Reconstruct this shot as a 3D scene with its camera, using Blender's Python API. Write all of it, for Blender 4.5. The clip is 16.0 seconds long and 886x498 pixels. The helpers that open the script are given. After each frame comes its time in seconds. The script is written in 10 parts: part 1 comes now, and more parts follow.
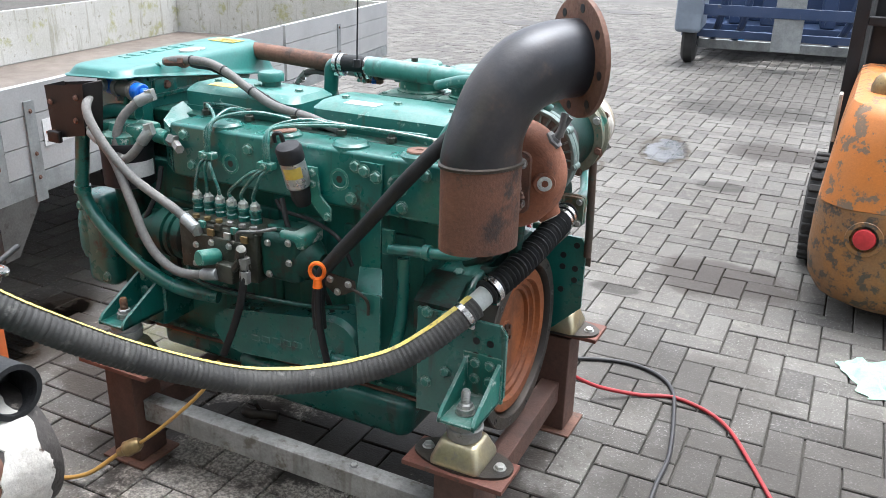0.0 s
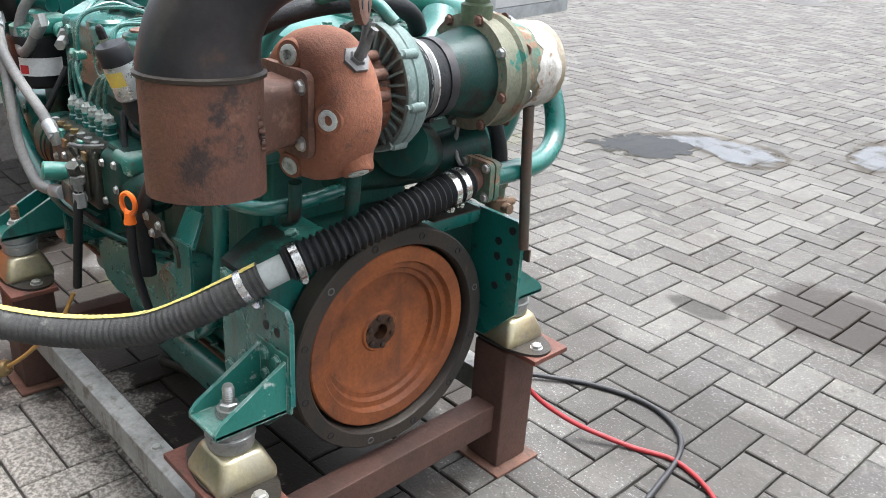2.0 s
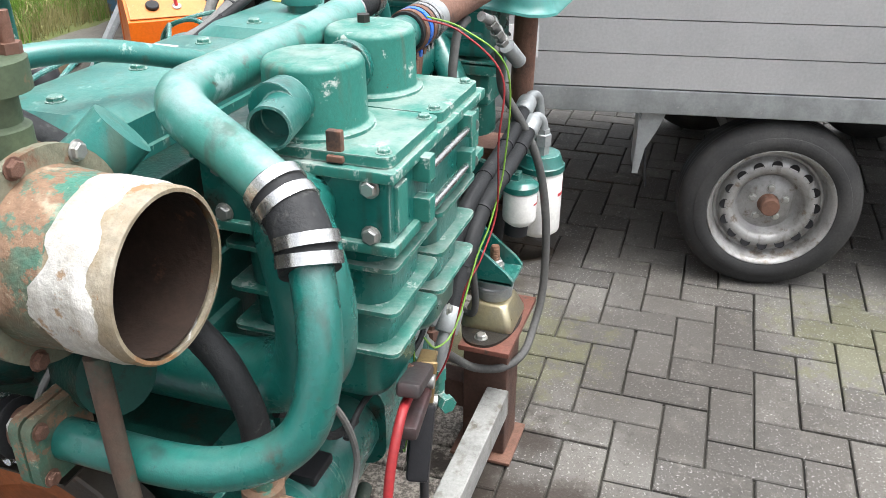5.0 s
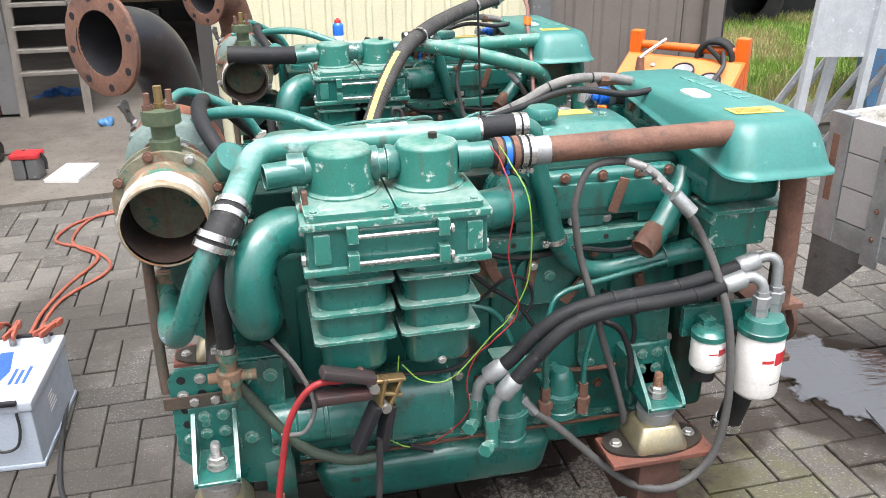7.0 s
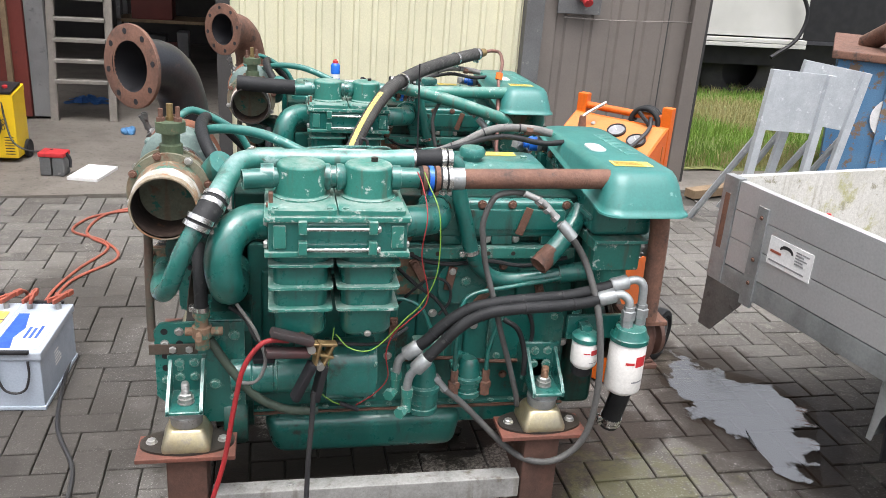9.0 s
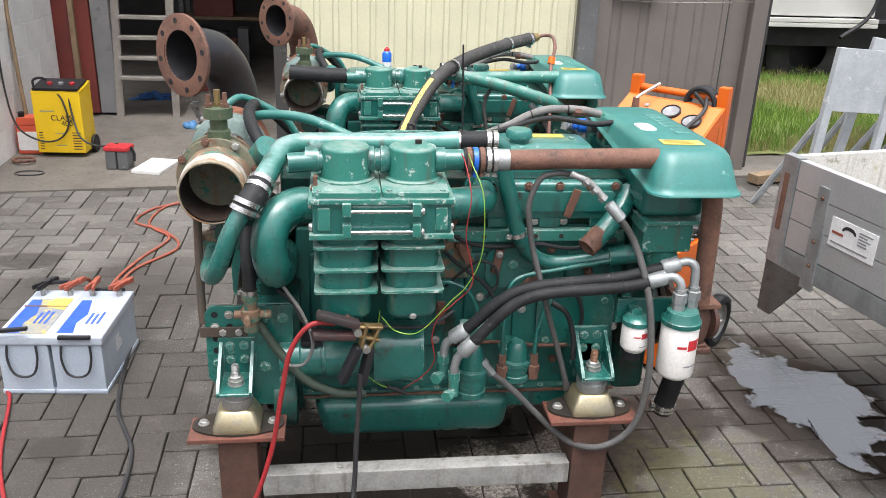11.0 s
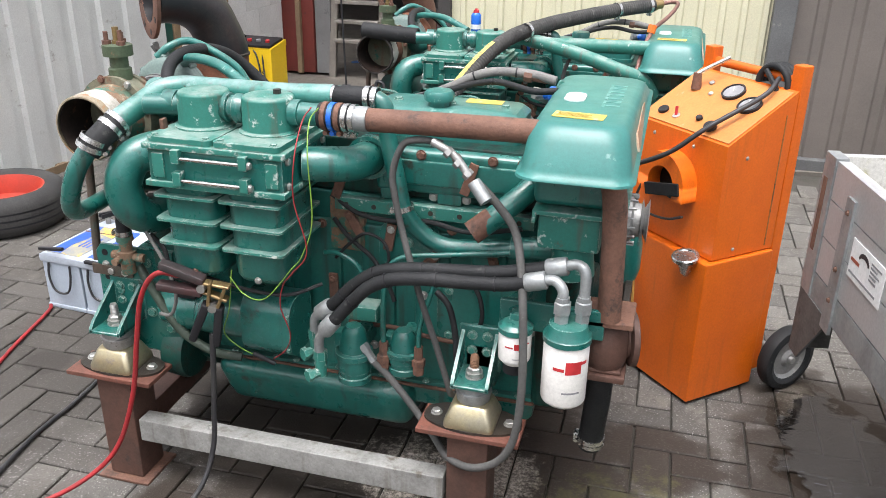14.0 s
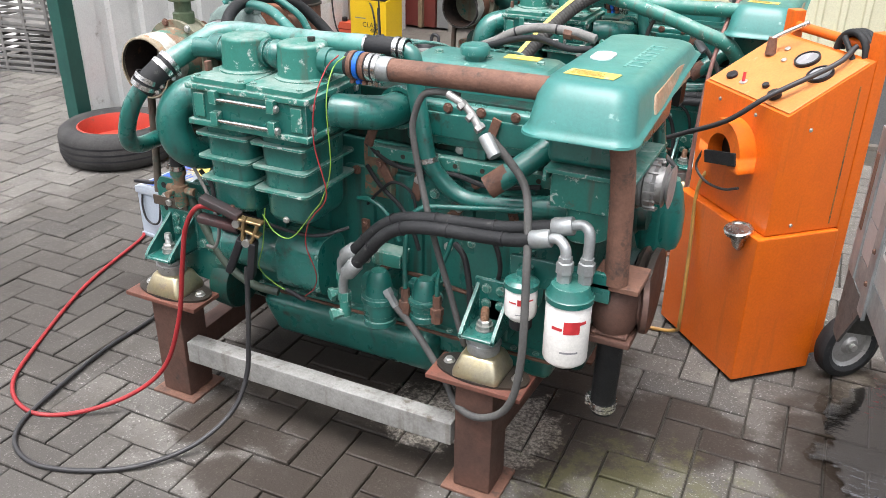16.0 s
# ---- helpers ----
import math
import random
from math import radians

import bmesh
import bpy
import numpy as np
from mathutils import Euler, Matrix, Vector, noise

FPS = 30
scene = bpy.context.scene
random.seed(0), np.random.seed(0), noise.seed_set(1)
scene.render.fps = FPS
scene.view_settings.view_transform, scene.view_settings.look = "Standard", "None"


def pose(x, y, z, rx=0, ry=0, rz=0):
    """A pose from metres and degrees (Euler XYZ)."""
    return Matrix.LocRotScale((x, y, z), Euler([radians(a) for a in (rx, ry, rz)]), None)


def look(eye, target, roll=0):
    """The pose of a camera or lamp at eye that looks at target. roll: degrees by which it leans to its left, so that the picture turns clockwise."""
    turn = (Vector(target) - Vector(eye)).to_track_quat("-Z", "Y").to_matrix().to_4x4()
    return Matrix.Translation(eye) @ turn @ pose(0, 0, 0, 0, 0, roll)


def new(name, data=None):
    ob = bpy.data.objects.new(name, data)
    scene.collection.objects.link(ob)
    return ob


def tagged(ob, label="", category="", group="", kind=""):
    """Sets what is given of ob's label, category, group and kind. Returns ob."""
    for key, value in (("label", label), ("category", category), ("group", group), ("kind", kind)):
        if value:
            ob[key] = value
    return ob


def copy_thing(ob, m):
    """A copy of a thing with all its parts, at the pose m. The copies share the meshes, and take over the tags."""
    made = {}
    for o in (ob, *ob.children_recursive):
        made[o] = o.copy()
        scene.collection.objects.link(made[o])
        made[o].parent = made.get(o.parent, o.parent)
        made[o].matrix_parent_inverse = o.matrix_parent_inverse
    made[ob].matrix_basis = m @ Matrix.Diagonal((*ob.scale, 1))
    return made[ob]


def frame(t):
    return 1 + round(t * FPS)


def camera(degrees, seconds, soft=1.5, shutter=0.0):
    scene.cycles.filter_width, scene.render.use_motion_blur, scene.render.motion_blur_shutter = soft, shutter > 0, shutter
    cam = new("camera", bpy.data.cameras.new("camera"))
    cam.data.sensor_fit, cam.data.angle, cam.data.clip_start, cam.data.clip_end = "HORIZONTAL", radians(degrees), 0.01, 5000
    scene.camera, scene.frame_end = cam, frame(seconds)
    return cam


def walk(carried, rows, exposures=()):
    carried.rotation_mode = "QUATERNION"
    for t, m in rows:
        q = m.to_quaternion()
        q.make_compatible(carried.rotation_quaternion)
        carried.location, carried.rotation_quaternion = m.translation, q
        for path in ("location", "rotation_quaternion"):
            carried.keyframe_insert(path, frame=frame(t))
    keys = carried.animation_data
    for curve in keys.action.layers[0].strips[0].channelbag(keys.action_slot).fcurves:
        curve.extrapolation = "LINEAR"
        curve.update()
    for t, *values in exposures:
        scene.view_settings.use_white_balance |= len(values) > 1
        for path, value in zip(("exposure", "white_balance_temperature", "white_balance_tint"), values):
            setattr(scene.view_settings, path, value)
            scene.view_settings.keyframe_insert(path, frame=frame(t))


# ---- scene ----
cam = camera(55.8, 16.0, 0.4)
PATH = [
    (0, (-0.759, 1.792, 1.42), (0.071, 0.124, 0.692), 1.5),
    (0.5, (-0.781, 1.733, 1.403), (0.107, 0.082, 0.706), 2.3),
    (1, (-0.955, 1.483, 1.324), (0.083, -0.06, 0.588), 3.2),
    (1.5, (-1.076, 1.212, 1.275), (0.092, -0.229, 0.527), 3.1),
    (2, (-1.169, 0.913, 1.251), (0.151, -0.355, 0.444), 3.5),
    (2.5, (-1.284, 0.619, 1.25), (0.259, -0.316, 0.388), 2.8),
    (3, (-1.281, 0.357, 1.24), (0.405, -0.283, 0.376), 2.2),
    (3.5, (-1.238, 0.115, 1.24), (0.508, -0.3, 0.357), 2.5),
    (4, (-1.162, -0.213, 1.252), (0.611, -0.347, 0.337), 2.4),
    (4.5, (-0.926, -0.481, 1.289), (0.852, -0.389, 0.377), 2.4),
    (5, (-0.64, -0.727, 1.294), (1.042, -0.15, 0.378), 0.2),
    (5.2, (-0.548, -0.849, 1.315), (1.038, -0.047, 0.398), -0.2),
    (7.3, (0.156, -1.898, 1.52), (0.471, -0.088, 0.728), 0.5),
    (7.5, (0.203, -2.005, 1.542), (0.504, -0.192, 0.753), 1.9),
    (8, (0.204, -2.199, 1.591), (0.543, -0.378, 0.836), 4.9),
    (8.5, (0.138, -2.236, 1.598), (0.527, -0.409, 0.884), 4.2),
    (10.8, (0.16, -2.222, 1.575), (0.454, -0.385, 0.84), 2.4),
    (11, (0.182, -2.238, 1.57), (0.423, -0.395, 0.832), 2.1),
    (11.5, (0.318, -2.335, 1.559), (0.417, -0.479, 0.818), 1.3),
    (12, (0.455, -2.47, 1.547), (0.522, -0.615, 0.804), 1.9),
    (12.5, (0.599, -2.463, 1.533), (0.565, -0.613, 0.773), 1.3),
    (13, (0.836, -2.34, 1.521), (0.644, -0.492, 0.78), 1.2),
    (13.5, (1.004, -2.15, 1.498), (0.676, -0.321, 0.757), 1.4),
    (14, (1.209, -1.938, 1.481), (0.727, -0.167, 0.688), 0.9),
    (14.5, (1.406, -1.835, 1.498), (0.772, -0.131, 0.666), 1.0),
    (15, (1.49, -1.885, 1.485), (0.776, -0.218, 0.642), 0.9),
    (15.5, (1.485, -1.896, 1.485), (0.741, -0.254, 0.619), 1.2),
    (16, (1.478, -1.881, 1.48), (0.707, -0.26, 0.598), 0.8),
]
walk(cam, [(t, look(eye, target, roll)) for t, eye, target, roll in PATH], exposures=[(0.0, 1.72, 6050, 10), (1.0, 1.62, 6070, 10), (1.5, 1.84, 6080, 10), (2.5, 1.80, 6090, 10), (3.0, 2.06, 6100, 10), (4.0, 1.78, 6250, 10), (4.5, 1.80, 6320, 10), (5.0, 1.54, 6320, 10), (5.2, 1.50, 6330, 10), (7.3, 1.58, 6400, 13), (8.5, 1.32, 6400, 13), (11.0, 1.29, 6400, 13), (13.5, 1.28, 6400, 13), (15.0, 1.46, 6400, 13), (16.0, 1.44, 6400, 13)])

# ---- daylight: bright overcast sky, soft high sun ----
world = bpy.data.worlds.new("overcast_sky")
world.use_nodes = True
scene.world = world
wn, wl = world.node_tree.nodes, world.node_tree.links
sky = wn.new("ShaderNodeTexSky")
sky.sky_type = 'NISHITA'
sky.sun_disc = False
sky.sun_elevation = radians(74)
sky.sun_rotation = radians(187)
sky.dust_density = 7.0
grey_sky = wn.new("ShaderNodeHueSaturation")
grey_sky.inputs["Saturation"].default_value = 0.22
wl.new(sky.outputs["Color"], grey_sky.inputs["Color"])
wl.new(grey_sky.outputs["Color"], wn["Background"].inputs["Color"])
wn["Background"].inputs["Strength"].default_value = 0.15
sun_data = bpy.data.lights.new("sun", 'SUN')
sun_data.energy = 0.75
sun_data.angle = radians(40)
sun_data.color = (1.0, 0.985, 0.97)
sun = new("sun", sun_data)
sun.matrix_world = look((-0.2, -1.7, 6.0), (0, 0, 0))

# ---- material kit ----
def surf(name, c1, c2=None, rough=0.5, metal=0.0, scale=6.0, c3=None, t3=0.62, s3=None, w3=0.08, bump=0.15, fine=120.0,
         rvar=0.15, rand=0.0, coat=0.0, r3=None, m3=None, grime=None, gt=0.56, gs=7.0, spec=0.5, wear=None, dust_highlight=None, grain=None):
    """Two tones of paint by cloud noise, patches of a third colour, fine relief."""
    m = bpy.data.materials.new(name)
    m.use_nodes = True
    n, l = m.node_tree.nodes, m.node_tree.links
    b = n["Principled BSDF"]
    tc = n.new("ShaderNodeTexCoord")
    def noise_tex(sc, det=5.0, ro=0.6):
        t = n.new("ShaderNodeTexNoise")
        t.inputs["Scale"].default_value, t.inputs["Detail"].default_value, t.inputs["Roughness"].default_value = sc, det, ro
        l.new(tc.outputs["Object"], t.inputs["Vector"])
        return t.outputs["Fac"]
    def ramp(sock, a, z):
        r = n.new("ShaderNodeMapRange")
        r.interpolation_type = 'SMOOTHSTEP'
        r.inputs["From Min"].default_value, r.inputs["From Max"].default_value = a, z
        l.new(sock, r.inputs["Value"])
        return r.outputs["Result"]
    def mix(fac, a, c):
        x = n.new("ShaderNodeMix")
        x.data_type = 'RGBA'
        l.new(fac, x.inputs[0])
        for k, v in ((6, a), (7, c)):
            if isinstance(v, tuple):
                x.inputs[k].default_value = (*v, 1)
            else:
                l.new(v, x.inputs[k])
        return x.outputs[2]
    c2 = c2 or tuple(v * 0.75 for v in c1)
    grain = grain if grain is not None else (0.09 if rough < 0.55 else 0.16)
    cloud = noise_tex(scale)
    col = mix(ramp(cloud, 0.35, 0.68), c1, c2)
    rgh = n.new("ShaderNodeMapRange")
    rgh.inputs["To Min"].default_value, rgh.inputs["To Max"].default_value = max(0.03, rough - rvar), min(1, rough + rvar)
    l.new(noise_tex(scale * 4), rgh.inputs["Value"])
    rsock = rgh.outputs["Result"]
    msock = None
    if c3:
        mask = ramp(noise_tex(s3 or scale * 3, 8.0, 0.7), t3, t3 + w3)
        col = mix(mask, col, c3)
        if r3 is not None:
            x = n.new("ShaderNodeMix")
            l.new(mask, x.inputs[0]); l.new(rsock, x.inputs[2]); x.inputs[3].default_value = r3
            rsock = x.outputs[0]
        if m3 is not None:
            x = n.new("ShaderNodeMix")
            l.new(mask, x.inputs[0]); x.inputs[2].default_value = metal; x.inputs[3].default_value = m3
            msock = x.outputs[0]
    if grime:
        # oily dirt in broad ragged drifts and fine speckles
        col = mix(ramp(noise_tex(gs, 9.0, 0.72), gt, gt + 0.10), col, grime)
        col = mix(ramp(noise_tex(210, 4.0, 0.7), 0.62, 0.76), col, tuple(v * 0.8 for v in grime))
        # runs of old oil and rain, drawn out downward
        mp = n.new("ShaderNodeMapping")
        mp.inputs["Scale"].default_value = (34, 34, 3.2)
        l.new(tc.outputs["Object"], mp.inputs["Vector"])
        runs = n.new("ShaderNodeTexNoise")
        runs.inputs["Scale"].default_value, runs.inputs["Detail"].default_value = 1.0, 6.0
        l.new(mp.outputs["Vector"], runs.inputs["Vector"])
        weak = n.new("ShaderNodeMath")
        weak.operation, weak.inputs[1].default_value = 'MULTIPLY', 0.55
        l.new(ramp(runs.outputs["Fac"], 0.56, 0.70), weak.inputs[0])
        col = mix(weak.outputs[0], col, grime)
    if dust_highlight:
        # pale settled dust on upward faces, which also paints in their top highlight
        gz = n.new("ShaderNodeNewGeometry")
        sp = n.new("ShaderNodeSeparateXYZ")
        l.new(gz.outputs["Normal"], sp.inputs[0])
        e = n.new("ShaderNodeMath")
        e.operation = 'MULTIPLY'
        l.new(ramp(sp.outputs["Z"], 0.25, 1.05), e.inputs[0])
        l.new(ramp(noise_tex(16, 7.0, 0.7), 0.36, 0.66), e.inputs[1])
        col = mix(e.outputs[0], col, dust_highlight)
    if wear:
        # paint rubbed through on sharp outer edges
        geo = n.new("ShaderNodeNewGeometry")
        bv = n.new("ShaderNodeBevel")
        bv.samples = 2
        bv.inputs["Radius"].default_value = 0.0035
        dp = n.new("ShaderNodeVectorMath")
        dp.operation = 'DOT_PRODUCT'
        l.new(bv.outputs["Normal"], dp.inputs[0])
        l.new(geo.outputs["Normal"], dp.inputs[1])
        e = n.new("ShaderNodeMath")
        e.operation = 'MULTIPLY'
        l.new(ramp(dp.outputs["Value"], 0.97, 0.80), e.inputs[0])
        l.new(ramp(noise_tex(38, 4.0), 0.42, 0.58), e.inputs[1])
        col = mix(e.outputs[0], col, wear)
    if bump:
        # fine grain of the surface
        gr = n.new("ShaderNodeMapRange")
        gr.inputs["From Min"].default_value, gr.inputs["From Max"].default_value = 0.3, 0.7
        gr.inputs["To Min"].default_value, gr.inputs["To Max"].default_value = 1 - grain, 1 + grain
        l.new(noise_tex(130, 3.0, 0.7), gr.inputs["Value"])
        gh = n.new("ShaderNodeHueSaturation")
        l.new(gr.outputs["Result"], gh.inputs["Value"])
        l.new(col, gh.inputs["Color"])
        col = gh.outputs["Color"]
    if rand:
        oi = n.new("ShaderNodeObjectInfo")
        hs = n.new("ShaderNodeHueSaturation")
        mr = n.new("ShaderNodeMapRange")
        mr.inputs["To Min"].default_value, mr.inputs["To Max"].default_value = 1 - rand, 1 + rand
        l.new(oi.outputs["Random"], mr.inputs["Value"]); l.new(mr.outputs["Result"], hs.inputs["Value"])
        l.new(col, hs.inputs["Color"])
        col = hs.outputs["Color"]
    l.new(col, b.inputs["Base Color"])
    l.new(rsock, b.inputs["Roughness"])
    if msock:
        l.new(msock, b.inputs["Metallic"])
    else:
        b.inputs["Metallic"].default_value = metal
    b.inputs["Specular IOR Level"].default_value = spec
    b.inputs["Coat Weight"].default_value = coat
    b.inputs["Coat Roughness"].default_value = 0.25
    if bump:
        bp = n.new("ShaderNodeBump")
        bp.inputs["Strength"].default_value, bp.inputs["Distance"].default_value = bump, 0.004
        l.new(noise_tex(fine, 4.0), bp.inputs["Height"])
        l.new(bp.outputs["Normal"], b.inputs["Normal"])
    return m


GREEN = surf("green_engine_enamel", (0.010, 0.130, 0.108), (0.007, 0.090, 0.076), 0.30, 0, 5, (0.15, 0.27, 0.235), 0.65, 24, 0.07, 0.2, 150, coat=0.55, r3=0.8, grime=(0.026, 0.025, 0.018), gt=0.58, gs=8, wear=(0.30, 0.40, 0.36), dust_highlight=(0.045, 0.145, 0.122))
GREEN_WORN = surf("green_enamel_worn_chalky", (0.018, 0.150, 0.116), (0.024, 0.165, 0.130), 0.5, 0, 7, (0.40, 0.46, 0.42), 0.575, 30, 0.06, 0.18, 200, r3=0.85, grime=(0.085, 0.070, 0.050), gt=0.60, gs=12, wear=(0.48, 0.50, 0.46), dust_highlight=(0.19, 0.26, 0.23))
# oily green, darkened further to stand in for shade between engine parts
GREEN_DARK = surf("green_enamel_oily_shaded", (0.007, 0.056, 0.043), (0.005, 0.028, 0.023), 0.42, 0, 6, (0.032, 0.030, 0.022), 0.54, 18, 0.12, 0.22, 200, grime=(0.014, 0.013, 0.010), gt=0.52, gs=7, spec=0.3)
GREEN_LIGHT = surf("green_enamel_sun_bleached", (0.026, 0.160, 0.138), (0.018, 0.126, 0.109), 0.36, 0, 3, (0.24, 0.36, 0.32), 0.60, 26, 0.06, 0.16, 200, coat=0.2, grime=(0.07, 0.08, 0.055), gt=0.59, gs=11, dust_highlight=(0.075, 0.185, 0.16))
HOOD_GREEN = surf("moulded_hood_green", (0.030, 0.172, 0.152), (0.024, 0.142, 0.127), 0.42, 0, 3, (0.13, 0.27, 0.245), 0.66, 30, 0.06, 0.05, 300, coat=0.2, grime=(0.03, 0.13, 0.11), gt=0.62, gs=9)
PIPE_GREEN = surf("bleached_pipe_green", (0.058, 0.215, 0.185), (0.018, 0.15, 0.118), 0.34, 0, 5, (0.24, 0.36, 0.34), 0.58, 11, 0.12, 0.08, 260, coat=0.25, grime=(0.05, 0.042, 0.03), gt=0.60, gs=16, dust_highlight=(0.19, 0.28, 0.27))
OLIVE_BAR = surf("olive_brown_bar", (0.060, 0.055, 0.042), (0.085, 0.05, 0.035), 0.7, 0.1, 9, (0.04, 0.06, 0.045), 0.55, 22, 0.1, 0.3, 160)
CORRODED = surf("corroded_olive_flange", (0.17, 0.165, 0.115), (0.115, 0.125, 0.085), 0.75, 0, 8, (0.02, 0.12, 0.088), 0.60, 14, 0.04, 0.4, 140, grime=(0.15, 0.078, 0.045), gt=0.55, gs=10)
RUST_GREEN = surf("peeling_green_over_rust", (0.030, 0.14, 0.10), (0.10, 0.075, 0.045), 0.6, 0, 9, (0.185, 0.115, 0.072), 0.47, 15, 0.03, 0.4, 160, r3=0.9, grime=(0.42, 0.38, 0.28), gt=0.60, gs=17)
RUST = surf("rusty_brown_iron", (0.165, 0.082, 0.054), (0.112, 0.058, 0.041), 0.75, 0.1, 9, (0.06, 0.038, 0.03), 0.52, 16, 0.14, 0.4, 140)
RUST_RED = surf("red_lead_steel", (0.092, 0.046, 0.033), (0.062, 0.034, 0.026), 0.65, 0.1, 7, (0.045, 0.03, 0.025), 0.6, 22, 0.12, 0.25, 160)
PRIMER = surf("red_primer_plate", (0.152, 0.054, 0.036), (0.108, 0.044, 0.030), 0.7, 0, 9, (0.075, 0.042, 0.03), 0.56, 26, 0.1, 0.25, 150)
PINK_RUST = surf("turbine_cast_iron_rust", (0.225, 0.086, 0.045), (0.15, 0.058, 0.032), 0.85, 0, 8, (0.11, 0.05, 0.033), 0.58, 26, 0.1, 0.4, 240)
ORANGE_RUST = surf("flywheel_orange_rust", (0.27, 0.080, 0.020), (0.145, 0.046, 0.017), 0.62, 0.15, 7, (0.055, 0.025, 0.013), 0.57, 9, 0.16, 0.2, 200, grime=(0.10, 0.04, 0.02), gt=0.60, gs=5)
BLACK_STEEL = surf("scorched_black_steel", (0.024, 0.026, 0.031), (0.048, 0.044, 0.044), 0.40, 0.35, 6, (0.085, 0.058, 0.047), 0.58, 12, 0.16, 0.10, 130)
DARK_IRON = surf("dark_oily_iron", (0.03, 0.028, 0.025), (0.05, 0.04, 0.03), 0.5, 0.4, 8, (0.09, 0.05, 0.03), 0.62, 20, 0.1, 0.25, 160)
RUBBER = surf("black_rubber_hose", (0.014, 0.015, 0.016), (0.024, 0.025, 0.026), 0.6, 0, 9, (0.060, 0.060, 0.057), 0.6, 35, 0.12, 0.25, 220, spec=0.22)
GREY_HOSE = surf("grey_dusty_hose", (0.12, 0.12, 0.115), (0.17, 0.165, 0.155), 0.75, 0, 12, (0.05, 0.05, 0.05), 0.62, 40, 0.1, 0.3, 260)
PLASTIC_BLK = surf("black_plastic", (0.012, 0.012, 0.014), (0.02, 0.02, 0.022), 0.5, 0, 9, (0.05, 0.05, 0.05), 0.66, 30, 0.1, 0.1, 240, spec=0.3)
GALV_OLD = surf("dull_dirty_galvanised", (0.30, 0.30, 0.285), (0.20, 0.20, 0.19), 0.65, 0.3, 8, (0.12, 0.105, 0.085), 0.58, 16, 0.14, 0.2, 140, grime=(0.13, 0.115, 0.095), gt=0.58, gs=9)
GALV = surf("galvanised_steel", (0.36, 0.38, 0.38), (0.26, 0.275, 0.275), 0.5, 0.6, 10, (0.46, 0.46, 0.44), 0.6, 40, 0.12, 0.12, 120)
ZINC = surf("zinc_plated_bolt", (0.50, 0.50, 0.48), (0.35, 0.35, 0.33), 0.4, 0.8, 20, (0.25, 0.17, 0.12), 0.64, 60, 0.1, 0.1, 300)
CHROME = surf("polished_steel", (0.62, 0.62, 0.60), (0.5, 0.5, 0.48), 0.25, 0.95, 20, (0.28, 0.24, 0.2), 0.66, 60, 0.1, 0.05, 300)
GOLD = surf("yellow_passivated_steel", (0.44, 0.38, 0.23), (0.36, 0.33, 0.24), 0.36, 0.8, 14, (0.33, 0.30, 0.24), 0.57, 30, 0.1, 0.08, 260)
ALU = surf("cast_aluminium_dirty", (0.34, 0.34, 0.33), (0.22, 0.22, 0.21), 0.5, 0.6, 12, (0.10, 0.09, 0.08), 0.6, 30, 0.1, 0.25, 220)
GALV_BRIGHT = surf("new_galvanised_plate", (0.46, 0.49, 0.51), (0.38, 0.41, 0.43), 0.5, 0.25, 7, (0.68, 0.70, 0.71), 0.58, 22, 0.12, 0.08, 120)
ALU_DARK = surf("dull_generator_alloy", (0.17, 0.17, 0.165), (0.11, 0.11, 0.105), 0.5, 0.6, 12, (0.05, 0.045, 0.04), 0.56, 30, 0.1, 0.3, 220)
CHALK_ZINC = surf("chalky_corroded_zinc", (0.50, 0.52, 0.49), (0.33, 0.36, 0.34), 0.6, 0.35, 30, (0.16, 0.17, 0.15), 0.55, 70, 0.1, 0.2, 300)
PUMP_METAL = surf("oily_pump_aluminium", (0.070, 0.074, 0.060), (0.024, 0.026, 0.020), 0.36, 0.35, 22, (0.20, 0.20, 0.17), 0.60, 44, 0.10, 0.25, 220)
WHITE_TAPE = surf("dirty_plaster_tape", (0.410, 0.402, 0.369), (0.279, 0.254, 0.205), 0.75, 0, 12, (0.26, 0.18, 0.11), 0.57, 18, 0.04, 0.5, 110, grime=(0.70, 0.69, 0.65), gt=0.62, gs=14)
FOIL = surf("crumpled_foil_tape", (0.55, 0.55, 0.55), (0.42, 0.42, 0.42), 0.3, 0.8, 18, (0.2, 0.2, 0.2), 0.66, 40, 0.1, 0.6, 90)
WHITE_CAN = surf("white_filter_paint", (0.74, 0.73, 0.70), (0.66, 0.65, 0.61), 0.35, 0, 8, (0.40, 0.30, 0.20), 0.70, 55, 0.03, 0.05, 300, coat=0.2)
WHITE_LABEL = surf("white_paper_label", (0.72, 0.72, 0.71), (0.64, 0.64, 0.63), 0.5, 0, 30, None, bump=0.03)
RED_LABEL = surf("red_print", (0.50, 0.03, 0.035), None, 0.5, 0, 30, None, bump=0)
BLUE_PRINT = surf("blue_print", (0.03, 0.10, 0.42), None, 0.45, 0, 30, None, bump=0)
INK = surf("black_print", (0.03, 0.03, 0.032), None, 0.5, 0, 30, None, bump=0)
GREY_PRINT = surf("grey_print", (0.25, 0.25, 0.26), None, 0.5, 0, 30, None, bump=0)
TAN_LIP = surf("yellowed_pipe_lip", (0.203, 0.158, 0.094), (0.255, 0.225, 0.169), 0.7, 0, 14, (0.24, 0.13, 0.06), 0.55, 24, 0.05, 0.4, 120, grime=(0.42, 0.39, 0.31), gt=0.60, gs=18)
